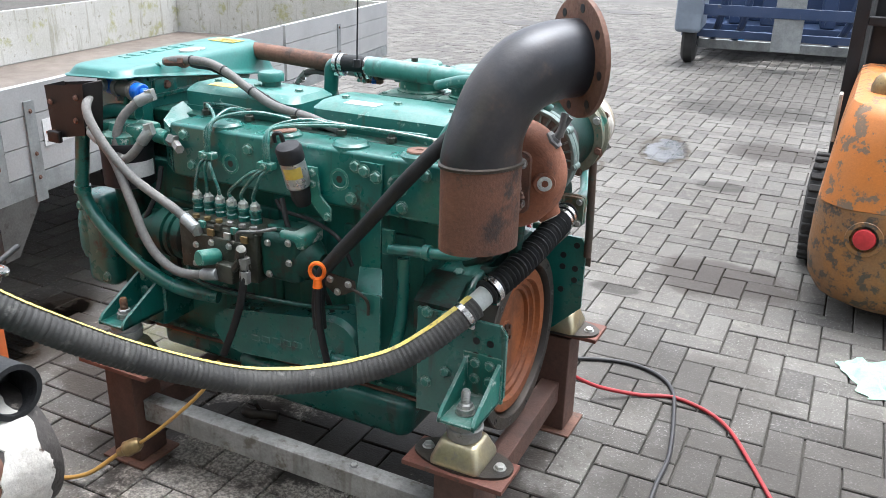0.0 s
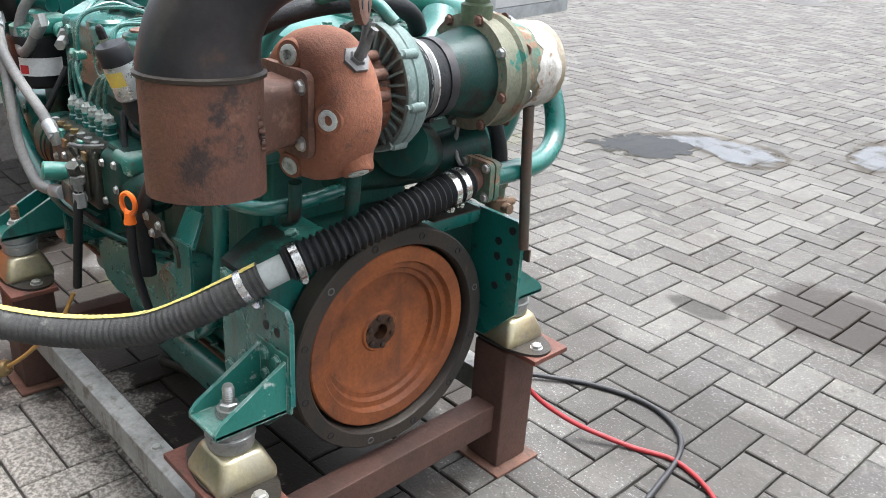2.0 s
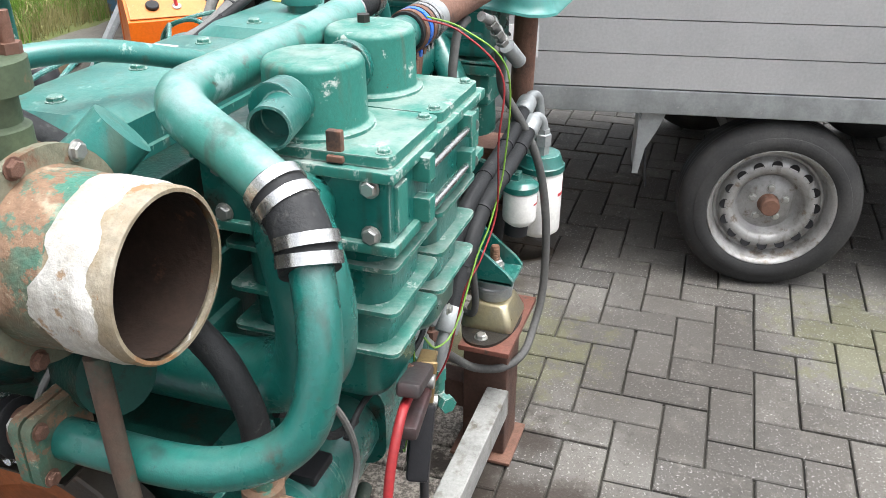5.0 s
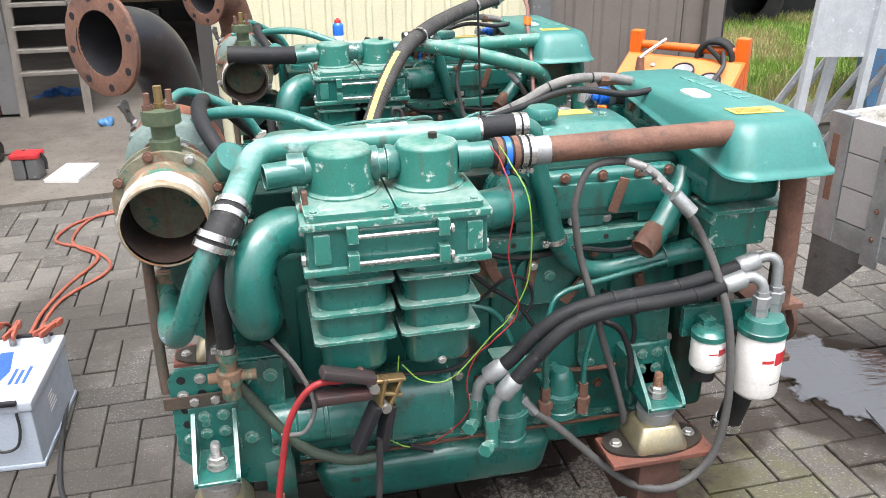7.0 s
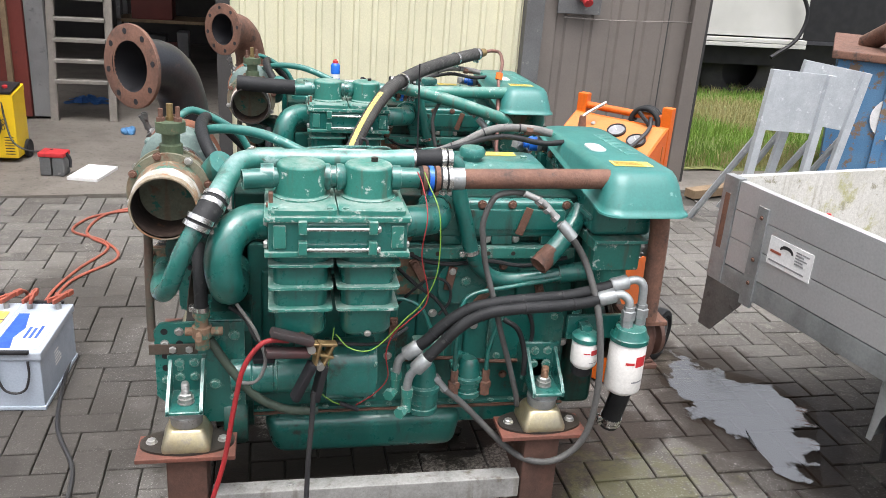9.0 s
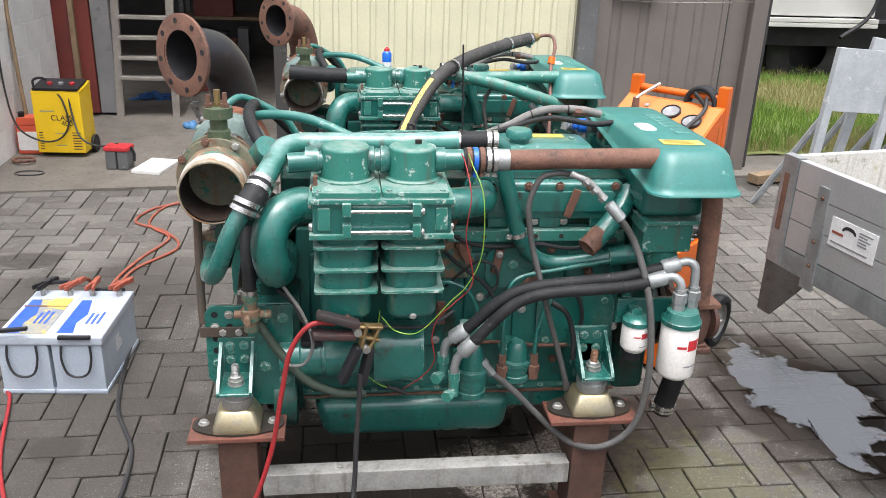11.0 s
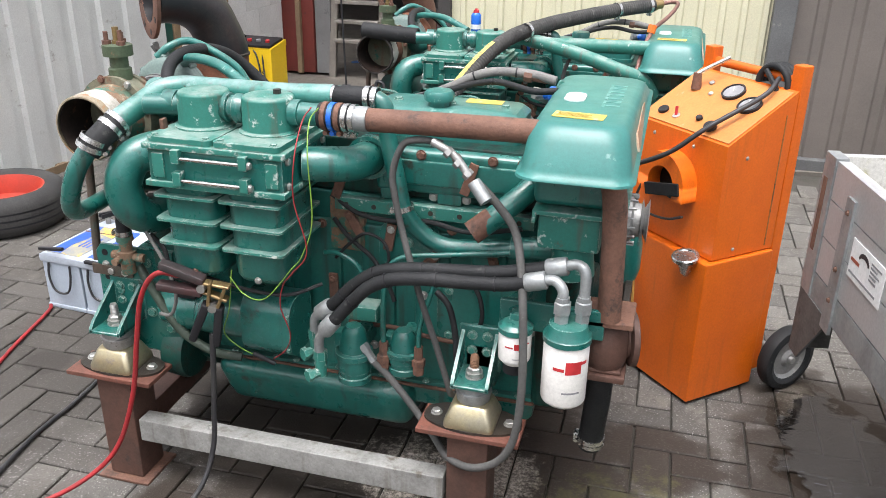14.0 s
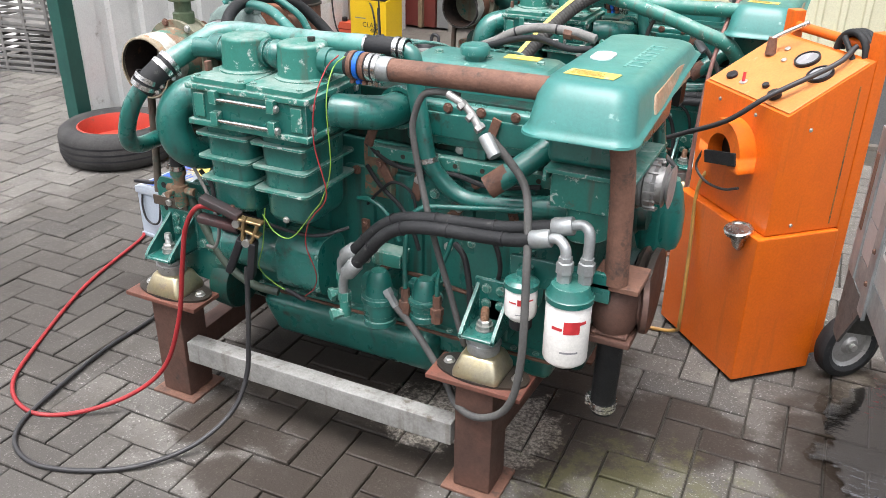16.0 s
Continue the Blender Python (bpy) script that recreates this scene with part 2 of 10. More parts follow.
YELLOW_LABEL = surf("yellow_sticker", (0.60, 0.44, 0.07), (0.52, 0.40, 0.10), 0.5, 0, 20, (0.45, 0.42, 0.28), 0.56, 40, bump=0.03)
ORANGE_PAINT = surf("orange_cart_paint", (0.64, 0.124, 0.004), (0.57, 0.106, 0.005), 0.40, 0, 3, (0.30, 0.12, 0.045), 0.70, 26, 0.06, 0.06, 260, coat=0.15, grime=(0.46, 0.10, 0.010), gt=0.64, gs=5)
ORANGE_FADED = surf("orange_panel_faded", (0.52, 0.19, 0.05), (0.46, 0.165, 0.04), 0.5, 0, 4, (0.45, 0.27, 0.15), 0.6, 26, 0.12, 0.06, 260)
FORK_ORANGE = surf("scraped_orange_paint", (0.47, 0.145, 0.018), (0.42, 0.145, 0.028), 0.5, 0, 4, (0.16, 0.11, 0.07), 0.53, 13, 0.04, 0.15, 160, r3=0.8)
FORK_BROWN = surf("worn_cast_counterweight", (0.20, 0.105, 0.045), (0.27, 0.115, 0.028), 0.6, 0, 6, (0.07, 0.055, 0.04), 0.50, 20, 0.08, 0.25, 160)
ORANGE_PLASTIC = surf("bright_orange_plastic", (0.85, 0.16, 0.012), None, 0.35, 0, 20, None, bump=0.02)
RED_CABLE = surf("red_cable", (0.27, 0.014, 0.017), (0.22, 0.017, 0.019), 0.55, 0, 10, (0.26, 0.09, 0.08), 0.66, 40, 0.1, 0.06)
RED_CABLE_OLD = surf("faded_red_cable", (0.30, 0.075, 0.045), (0.24, 0.07, 0.045), 0.6, 0, 10, (0.16, 0.07, 0.05), 0.6, 30, 0.1, 0.1)
BLACK_CABLE = surf("black_cable", (0.018, 0.018, 0.02), (0.03, 0.03, 0.03), 0.5, 0, 10, None, bump=0.06)
BLUE_PLASTIC = surf("blue_filter_plastic", (0.015, 0.13, 0.55), (0.012, 0.10, 0.45), 0.3, 0, 12, None, bump=0.03)
YELLOW_WIRE = surf("yellow_green_wire", (0.17, 0.33, 0.04), None, 0.45, 0, 20, None, bump=0)
YELLOW_STRIPE = surf("yellow_hose_stripe", (0.56, 0.45, 0.10), (0.48, 0.40, 0.13), 0.7, 0, 25, (0.16, 0.14, 0.08), 0.54, 60, 0.1, 0.2, 260)
COPPER = surf("dull_copper_pipe", (0.22, 0.115, 0.095), (0.17, 0.09, 0.075), 0.55, 0.4, 14, (0.28, 0.2, 0.16), 0.66, 40, 0.1, 0.1)
BRASS = surf("tarnished_brass", (0.30, 0.22, 0.10), (0.22, 0.15, 0.075), 0.45, 0.7, 18, (0.12, 0.09, 0.06), 0.6, 40, 0.1, 0.1)
AMBER = surf("amber_fuel_line", (0.42, 0.24, 0.06), (0.32, 0.18, 0.05), 0.35, 0, 14, None, bump=0.03)

# ---- mesh kit ----
def thing(name, label, category, group="", m=None):
    root = new(name)
    root.empty_display_size = 0.1
    if m is not None:
        root.matrix_world = m
    return tagged(root, label, category, group)


def part(name, bm, material, parent=None, label="", sharp=38):
    me = bpy.data.meshes.new(name)
    bmesh.ops.recalc_face_normals(bm, faces=bm.faces)
    bm.to_mesh(me)
    bm.free()
    me.materials.append(material)
    me.polygons.foreach_set("use_smooth", [True] * len(me.polygons))
    me.set_sharp_from_angle(angle=radians(sharp))
    ob = new(name, me)
    if BEVELLED[0]:
        # rounded edges stay narrow, large faces shade flat
        ob.modifiers.new("weighted_normal", 'WEIGHTED_NORMAL').keep_sharp = True
    if parent:
        ob.parent = parent
    if label:
        ob["label"] = label
    return ob


def put(name, me, parent, m):
    ob = new(name, me)
    if parent:
        ob.parent = parent
    ob.matrix_local = m
    return ob


BEVELLED = [False]


def B():
    BEVELLED[0] = False
    return bmesh.new()


def V(*a):
    return Vector(a)


def box(bm, lo, hi, bev=0.0, seg=2, m=None):
    """Axis-aligned box between two corners, edges rounded by bev, then moved by m."""
    g = bmesh.ops.create_cube(bm, size=1.0)["verts"]
    lo, hi = Vector(lo), Vector(hi)
    for v in g:
        v.co = Vector([lo[i] + (v.co[i] + 0.5) * (hi[i] - lo[i]) for i in range(3)])
    if bev:
        BEVELLED[0] = True
        es = list({e for v in g for e in v.link_edges})
        r = bmesh.ops.bevel(bm, geom=es, offset=bev, segments=seg, profile=0.5, affect='EDGES')
        g = list({v for f in r["faces"] for v in f.verts} | {v for v in g if v.is_valid})
        g = list({w for v in g for f in v.link_faces for w in f.verts})
    if m is not None:
        for v in g:
            v.co = m @ v.co
    return g


def frame_of(d):
    d = Vector(d).normalized()
    u = d.cross(Vector((0, 0, 1)) if abs(d.z) < 0.9 else Vector((1, 0, 0))).normalized()
    return u, d.cross(u).normalized()


def lathe(bm, o, d, prof, seg=24, closed=False):
    """Turn a profile of (distance along d, radius) round the axis through o."""
    o, d = Vector(o), Vector(d).normalized()
    u, w = frame_of(d)
    rings = []
    for s, r in prof:
        if r < 1e-5:
            rings.append([bm.verts.new(o + d * s)])
        else:
            rings.append([bm.verts.new(o + d * s + (u * math.cos(a) + w * math.sin(a)) * r) for a in [2 * math.pi * k / seg for k in range(seg)]])
    for a, b in zip(rings, rings[1:]):
        for k in range(seg):
            q = [a[k % len(a)], a[(k + 1) % len(a)], b[(k + 1) % len(b)], b[k % len(b)]]
            q = [v for i, v in enumerate(q) if v not in q[:i]]
            if len(q) > 2:
                bm.faces.new(q)
    return rings


def cyl(bm, p, q, r, seg=20, r2=None, bev=0.0):
    p, q = Vector(p), Vector(q)
    h = (q - p).length
    r2 = r if r2 is None else r2
    b = min(bev, h / 3, r * 0.9, r2 * 0.9 if r2 > 0 else bev)
    prof = [(0, 0), (0, r - b), (b, r), (h - b, r2), (h, r2 - b), (h, 0)] if b else [(0, 0), (0, r), (h, r2), (h, 0)]
    lathe(bm, p, q - p, prof, seg)


def spline(pts, res=6):
    """Points of a smooth line through pts."""
    P = [Vector(p) for p in pts]
    if len(P) < 3 or res < 2:
        return P
    P = [P[0] * 2 - P[1]] + P + [P[-1] * 2 - P[-2]]
    out = []
    for i in range(1, len(P) - 2):
        a, b, c, d = P[i - 1:i + 3]
        for k in range(res):
            t = k / res
            out.append(0.5 * (2 * b + (c - a) * t + (2 * a - 5 * b + 4 * c - d) * t * t + (3 * b - a - 3 * c + d) * t ** 3))
    out.append(P[-2])
    return out


def tube(bm, pts, r, seg=12, res=6, caps=True, wall=0.0, prof=None):
    """A round bar or hose along a smooth line; r: radius, or a function of the way run along it. wall: open ends of that thickness."""
    L = spline(pts, res)
    if prof:
        fine, step = [], prof
        run = 0.0
        for a, b in zip(L, L[1:]):
            n = max(1, round((b - a).length / step))
            fine += [a.lerp(b, k / n) for k in range(n)]
        L = fine + [L[-1]]
    u = None
    rings, run = [], 0.0
    for i, p in enumerate(L):
        d = (L[min(i + 1, len(L) - 1)] - L[max(i - 1, 0)]).normalized()
        if u is None:
            u, _ = frame_of(d)
        u = (u - d * u.dot(d)).normalized()
        w = d.cross(u)
        if i:
            run += (p - L[i - 1]).length
        rr = r(run) if callable(r) else r
        rings.append([bm.verts.new(p + (u * math.cos(a) + w * math.sin(a)) * rr) for a in [2 * math.pi * k / seg for k in range(seg)]])
    for a, b in zip(rings, rings[1:]):
        for k in range(seg):
            bm.faces.new((a[k], a[(k + 1) % seg], b[(k + 1) % seg], b[k]))
    for ring, i, j in ((rings[0], 0, 1), (rings[-1], -1, -2)):
        if wall:
            inw = (L[j] - L[i]).normalized()
            c = L[i]
            rin = [bm.verts.new(c + (v.co - c) * (1 - wall)) for v in ring]
            deep = [bm.verts.new(c + inw * 0.05 + (v.co - c) * (1 - wall)) for v in ring]
            for k in range(seg):
                k2 = (k + 1) % seg
                bm.faces.new((ring[k], ring[k2], rin[k2], rin[k]))
                bm.faces.new((rin[k], rin[k2], deep[k2], deep[k]))
            bm.faces.new(deep)
        elif caps:
            bm.faces.new(ring)
    return rings


def slab(bm, pts, d, holes=0):
    """A flat outline pushed along d."""
    d = Vector(d)
    a = [bm.verts.new(Vector(p)) for p in pts]
    b = [bm.verts.new(Vector(p) + d) for p in pts]
    bm.faces.new(a)
    bm.faces.new(b[::-1])
    for k in range(len(a)):
        k2 = (k + 1) % len(a)
        bm.faces.new((a[k], b[k], b[k2], a[k2]))
    return a + b


def soften(bm, off=0.004, seg=2, ang=30):
    """Round the sharp edges of all that is in bm."""
    BEVELLED[0] = True
    es = [e for e in bm.edges if len(e.link_faces) == 2 and e.calc_face_angle(0) > radians(ang)]
    bmesh.ops.bevel(bm, geom=es, offset=off, segments=seg, profile=0.5, affect='EDGES', clamp_overlap=True)


def rounded(cx, cy, w, h, r, n=5):
    out = []
    for sx, sy, a0 in ((1, 1, 0), (-1, 1, 90), (-1, -1, 180), (1, -1, 270)):
        for k in range(n):
            a = radians(a0 + 90 * k / (n - 1))
            out.append((cx + sx * (w / 2 - r) + r * math.cos(a), cy + sy * (h / 2 - r) + r * math.sin(a)))
    return out


def make_bolt_mesh(name, material, head=0.6, washer=True):
    """A hexagon head of unit size along +z on its washer."""
    bm = B()
    if washer:
        lathe(bm, (0, 0, 0), (0, 0, 1), [(0, 0), (0, 1.25), (0.12, 1.25), (0.12, 0)], 12)
    lathe(bm, (0, 0, 0.1), (0, 0, 1), [(0, 0), (0, 1.0), (head * 0.8, 1.0), (head, 0.8), (head, 0)], 6)
    bmesh.ops.recalc_face_normals(bm, faces=bm.faces)
    me = bpy.data.meshes.new(name)
    bm.to_mesh(me)
    bm.free()
    me.materials.append(material)
    return me


BOLT_GREEN = make_bolt_mesh("bolt_green", GREEN_WORN)
BOLT_ZINC = make_bolt_mesh("bolt_zinc", ZINC, 0.7)
BOLT_RUST = make_bolt_mesh("bolt_rust", RUST, 0.7)
BOLT_RUST_MAT = surf("rusty_stud_brass", (0.26, 0.14, 0.08), (0.16, 0.09, 0.06), 0.6, 0.4, 20, (0.45, 0.42, 0.38), 0.6, 60, 0.1, 0.2)


def bolt(parent, p, d, r, me=None, name="bolt"):
    q = Vector(d).to_track_quat("Z", "Y")
    return put(name, me or BOLT_GREEN, parent, Matrix.LocRotScale(Vector(p), q, Vector((r, r, r))))


def hose_clamp(parent, p, d, r, w=0.012, mat=None):
    """A worm-drive clamp band with its screw."""
    bm = B()
    p, d = Vector(p), Vector(d).normalized()
    lathe(bm, p - d * w / 2, d, [(0, r * 0.96), (0, r + 0.002), (w, r + 0.002), (w, r * 0.96)], 24)
    u, v = frame_of(d)
    c = p + v * (r + 0.005)
    cyl(bm, c - u * 0.012, c + u * 0.014, 0.0055, 8)
    box(bm, c - V(0.006, 0.006, 0.006), c + V(0.006, 0.006, 0.006))
    return part("hose_clamp", bm, mat or CHROME, parent, "shiny steel hose clamp")


def letters(text, size, m, material, parent=None, name="lettering", depth=0.001, align='CENTER', label=""):
    cu = bpy.data.curves.new(name, 'FONT')
    cu.body, cu.size, cu.extrude, cu.align_x, cu.align_y = text, size, depth, align, 'CENTER'
    tmp = new(name, cu)
    me = bpy.data.meshes.new_from_object(tmp.evaluated_get(bpy.context.evaluated_depsgraph_get()))
    bpy.data.objects.remove(tmp)
    me.materials.clear()
    me.materials.append(material)
    ob = new(name, me)
    if parent:
        ob.parent = parent
    ob.matrix_local = m
    if label:
        ob["label"] = label
    return ob


def bars(parent, m, w, h, rows, material, rng, name="small_print", top=0.0):
    """Lines of unreadable print as thin bars over a w x h field; m puts the field's centre, x right and y up."""
    bm = B()
    for k in range(rows):
        y = h / 2 - (k + 0.5) * h / rows
        ww = w * rng.uniform(0.55, 0.98)
        box(bm, (-w / 2, y - h / rows * 0.25, 0), (-w / 2 + ww, y + h / rows * 0.25, 0.0006))
    ob = part(name, bm, material, parent)
    ob.matrix_local = m
    return ob

# ---- paving ----
def paver_material():
    m = bpy.data.materials.new("concrete_paver")
    m.use_nodes = True
    n, l = m.node_tree.nodes, m.node_tree.links
    b = n["Principled BSDF"]
    geo = n.new("ShaderNodeNewGeometry")
    pos = geo.outputs["Position"]

    def noise_tex(sc, det=5.0, ro=0.6):
        t = n.new("ShaderNodeTexNoise")
        t.inputs["Scale"].default_value, t.inputs["Detail"].default_value, t.inputs["Roughness"].default_value = sc, det, ro
        l.new(pos, t.inputs["Vector"])
        return t.outputs["Fac"]

    def rng(sock, a, z, lo=0.0, hi=1.0):
        r = n.new("ShaderNodeMapRange")
        r.interpolation_type = 'SMOOTHSTEP'
        for k, v in (("From Min", a), ("From Max", z), ("To Min", lo), ("To Max", hi)):
            r.inputs[k].default_value = v
        l.new(sock, r.inputs["Value"])
        return r.outputs["Result"]

    def math_node(op, a, c):
        x = n.new("ShaderNodeMath")
        x.operation = op
        for k, v in ((0, a), (1, c)):
            if isinstance(v, (int, float)):
                x.inputs[k].default_value = v
            else:
                l.new(v, x.inputs[k])
        return x.outputs[0]

    def mix(fac, a, c):
        x = n.new("ShaderNodeMix")
        x.data_type = 'RGBA'
        l.new(fac, x.inputs[0]) if not isinstance(fac, float) else None
        for k, v in ((6, a), (7, c)):
            if isinstance(v, tuple):
                x.inputs[k].default_value = (*v, 1)
            else:
                l.new(v, x.inputs[k])
        return x.outputs[2]

    def blobs(places, ragged):
        """Stain shapes: rough-edged ovals at (x, y, half width, half depth)."""
        total = None
        for x, y, rx, ry in places:
            mp = n.new("ShaderNodeMapping")
            mp.inputs["Location"].default_value = (-x / rx, -y / ry, 0)
            mp.inputs["Scale"].default_value = (1 / rx, 1 / ry, 0)
            l.new(pos, mp.inputs["Vector"])
            ln = n.new("ShaderNodeVectorMath")
            ln.operation = 'LENGTH'
            l.new(mp.outputs["Vector"], ln.inputs[0])
            d = math_node('SUBTRACT', 1.0, ln.outputs["Value"])
            total = d if total is None else math_node('MAXIMUM', total, d)
        return math_node('ADD', total, ragged)

    oi = n.new("ShaderNodeObjectInfo")
    tint = math_node('FRACT', math_node('ADD', oi.outputs["Random"], geo.outputs["Random Per Island"]), 0.0)
    speck = noise_tex(150, 3.0)
    cloud = noise_tex(2.2, 6.0)
    col = mix(rng(tint, 0, 1), (0.082, 0.078, 0.072), (0.140, 0.133, 0.121))
    col = mix(rng(cloud, 0.40, 0.66, 0, 0.6), col, (0.080, 0.072, 0.062))
    col = mix(rng(noise_tex(11, 7.0, 0.7), 0.52, 0.66, 0, 0.55), col, (0.185, 0.175, 0.152))
    col = mix(rng(noise_tex(26, 6.0, 0.7), 0.56, 0.68, 0, 0.6), col, (0.052, 0.048, 0.042))
    col = mix(rng(speck, 0.58, 0.68, 0, 0.65), col, (0.34, 0.33, 0.31))
    col = mix(rng(noise_tex(300, 2.0), 0.30, 0.42, 0.7, 0), col, (0.045, 0.042, 0.04))
    ragged = math_node('MULTIPLY', math_node('SUBTRACT', noise_tex(5.5, 6.0, 0.65), 0.5), 1.5)
    fine_rag = math_node('MULTIPLY', math_node('SUBTRACT', noise_tex(14, 8.0, 0.75), 0.5), 2.6)
    wet = rng(blobs([(0.50, 0.02, 0.80, 0.60), (0.57, -0.48, 0.26, 0.2), (0.1, -0.46, 0.16, 0.12), (1.3, 0.12, 0.2, 0.2), (1.0, 0.0, 0.3, 0.3), (0.55, 0.75, 0.35, 0.3), (1.85, 0.2, 0.38, 0.58), (0.4, 0.75, 0.7, 0.35), (-0.35, -1.75, 0.35, 0.25), (-0.3, -4.2, 0.4, 0.3), (0.35, -0.62, 0.24, 0.12)], ragged), 0.02, 0.28)
    col = mix(math_node('MULTIPLY', wet, 0.82), col, (0.026, 0.019, 0.014))
    damp = rng(blobs([(-0.9, 0.35, 1.0, 1.1), (-0.5, 1.3, 0.8, 0.5)], ragged), 0.02, 0.5)
    col = mix(math_node('MULTIPLY', damp, 0.50), col, (0.030, 0.027, 0.023))
    oil = rng(blobs([(0.45, 0.0, 0.55, 0.36), (-0.1, -3.2, 0.18, 0.12), (0.1, -5.6, 0.8, 0.45), (0.02, -1.42, 0.12, 0.07), (-0.7, 0.05, 0.1, 0.08), (-1.3, 1.6, 0.2, 0.12)], ragged), 0.0, 0.3)
    col = mix(math_node('MULTIPLY', oil, 0.62), col, (0.016, 0.014, 0.012))
    salt = rng(blobs([(0.45, 0.55, 0.50, 0.30), (0.05, 0.60, 0.28, 0.42), (0.25, 0.36, 0.30, 0.14), (0.66, 0.30, 0.2, 0.14), (0.62, -0.14, 0.17, 0.16), (0.84, -0.12, 0.16, 0.2), (0.3, 0.9, 0.5, 0.25)], fine_rag), 0.02, 0.42)
    salt = math_node('MULTIPLY', salt, rng(noise_tex(95, 6.0, 0.8), 0.42, 0.60, 0.22, 1.0))
    col = mix(math_node('MULTIPLY', salt, 0.66), col, (0.52, 0.48, 0.42))
    dirt = rng(blobs([(-0.65, -0.05, 0.5, 0.75), (-1.0, -0.35, 0.7, 0.6), (-0.9, 1.1, 0.6, 0.5), (1.3, -0.7, 0.5, 0.5), (-0.35, -0.75, 0.5, 0.35), (0.4, -0.9, 0.7, 0.3), (-0.2, -6.7, 1.3, 1.3)], ragged), 0.0, 0.5)
    col = mix(math_node('MULTIPLY', dirt, 0.55), col, (0.045, 0.041, 0.036))
    moss = rng(blobs([(1.25, -0.25, 0.5, 0.45), (1.6, -1.2, 0.5, 0.4), (1.9, -2.2, 0.5, 0.6)], fine_rag), 0.35, 0.8)
    col = mix(math_node('MULTIPLY', moss, 0.35), col, (0.12, 0.125, 0.045))
    l.new(col, b.inputs["Base Color"])
    r1 = math_node('SUBTRACT', 0.82, math_node('MULTIPLY', wet, 0.28))
    r2 = math_node('SUBTRACT', r1, math_node('MULTIPLY', rng(cloud, 0.5, 0.7), 0.12))
    l.new(r2, b.inputs["Roughness"])
    b.inputs["Specular IOR Level"].default_value = 0.22
    bp = n.new("ShaderNodeBump")
    bp.inputs["Strength"].default_value, bp.inputs["Distance"].default_value = 0.35, 0.004
    l.new(math_node('ADD', speck, math_node('MULTIPLY', noise_tex(35, 4.0), 0.8)), bp.inputs["Height"])
    l.new(bp.outputs["Normal"], b.inputs["Normal"])
    return m


PAVER = paver_material()
JOINT = surf("sandy_joint", (0.050, 0.045, 0.038), (0.036, 0.034, 0.026), 0.9, 0, 3, (0.07, 0.085, 0.03), 0.66, 6, 0.08, 0.4, 90)
CONCRETE = surf("worn_concrete_floor", (0.150, 0.136, 0.116), (0.105, 0.094, 0.080), 0.75, 0, 1.6, (0.065, 0.057, 0.048), 0.57, 4, 0.18, 0.2, 60, grime=(0.05, 0.043, 0.036), gt=0.60, gs=2.4)
bm = B()
g = 220
bm.faces.new([bm.verts.new(p) for p in ((-g, -g, -0.012), (g, -g, -0.012), (g, g, -0.012), (-g, g, -0.012))])
ground = tagged(part("ground", bm, JOINT), "wide yard ground with sandy earth under the paving", "ground", kind="structure")

LEN, WID, GAP = 0.213, 0.1065, 0.0055
TURN = Matrix.Rotation(radians(0.8), 4, 'Z')
PAVE_O = V(0.372, -0.933, 0)


def paver_shape(along_x):
    lx, ly = (LEN - GAP, WID - GAP) if along_x else (WID - GAP, LEN - GAP)
    c = 0.003
    lo = [(-lx / 2, -ly / 2), (lx / 2, -ly / 2), (lx / 2, ly / 2), (-lx / 2, ly / 2)]
    vs = [(x, y, -0.02) for x, y in lo] + [(x, y, -c) for x, y in lo] + [(x - math.copysign(c, x), y - math.copysign(c, y), 0) for x, y in lo]
    fs = [(8, 9, 10, 11)] + [(a + 4, (a + 1) % 4 + 4, (a + 1) % 4 + 8, a + 8) for a in range(4)] + [(a, (a + 1) % 4, (a + 1) % 4 + 4, a + 4) for a in range(4)]
    return vs, fs


def herringbone():
    """Centres and directions of all pavers of the yard."""
    out = []
    for j in range(-136, 36):
        for i in range(-110, 110):
            k = (i - j) % 4
            if k == 0:
                p = V(-(i + 1) * WID, (j + 0.5) * WID, 0)
                ax = True
            elif k == 2:
                p = V(-(i + 0.5) * WID, j * WID, 0)
                ax = False
            else:
                continue
            p = TURN @ (p + PAVE_O)
            if -4.5 < p.x < 8.5 and -15 < p.y < 2.72 :
                out.append((p, ax))
    return out


pav = random.Random(4)
pavement = tagged(new("pavement"), "grey concrete pavers laid in herringbone with damp and salt stains", "pavement", kind="structure")
shapes = {}
for ax in (True, False):
    me = bpy.data.meshes.new("paver")
    me.from_pydata(*[paver_shape(ax)[0], [], paver_shape(ax)[1]])
    me.materials.append(PAVER)
    shapes[ax] = me
vs_all, fs_all = [], []
for p, ax in herringbone():
    dz = pav.gauss(0, 0.0012)
    tilt = Matrix.Rotation(pav.gauss(0, 0.005), 4, 'X') @ Matrix.Rotation(pav.gauss(0, 0.005), 4, 'Y')
    m = Matrix.Translation(p + V(0, 0, dz)) @ TURN @ Matrix.Rotation(pav.gauss(0, 0.006), 4, 'Z') @ tilt
    if -0.55 < p.x < 1.5 and -1.35 < p.y < 0.75:
        put("paver", shapes[ax], pavement, m)
    else:
        vs, fs = paver_shape(ax)
        o = len(vs_all)
        vs_all += [tuple(m @ Vector(v)) for v in vs]
        fs_all += [tuple(i + o for i in f) for f in fs]
me = bpy.data.meshes.new("pavers")
me.from_pydata(vs_all, [], fs_all)
me.materials.append(PAVER)
rest = tagged(new("pavers", me), kind="stuff")
rest.parent = pavement

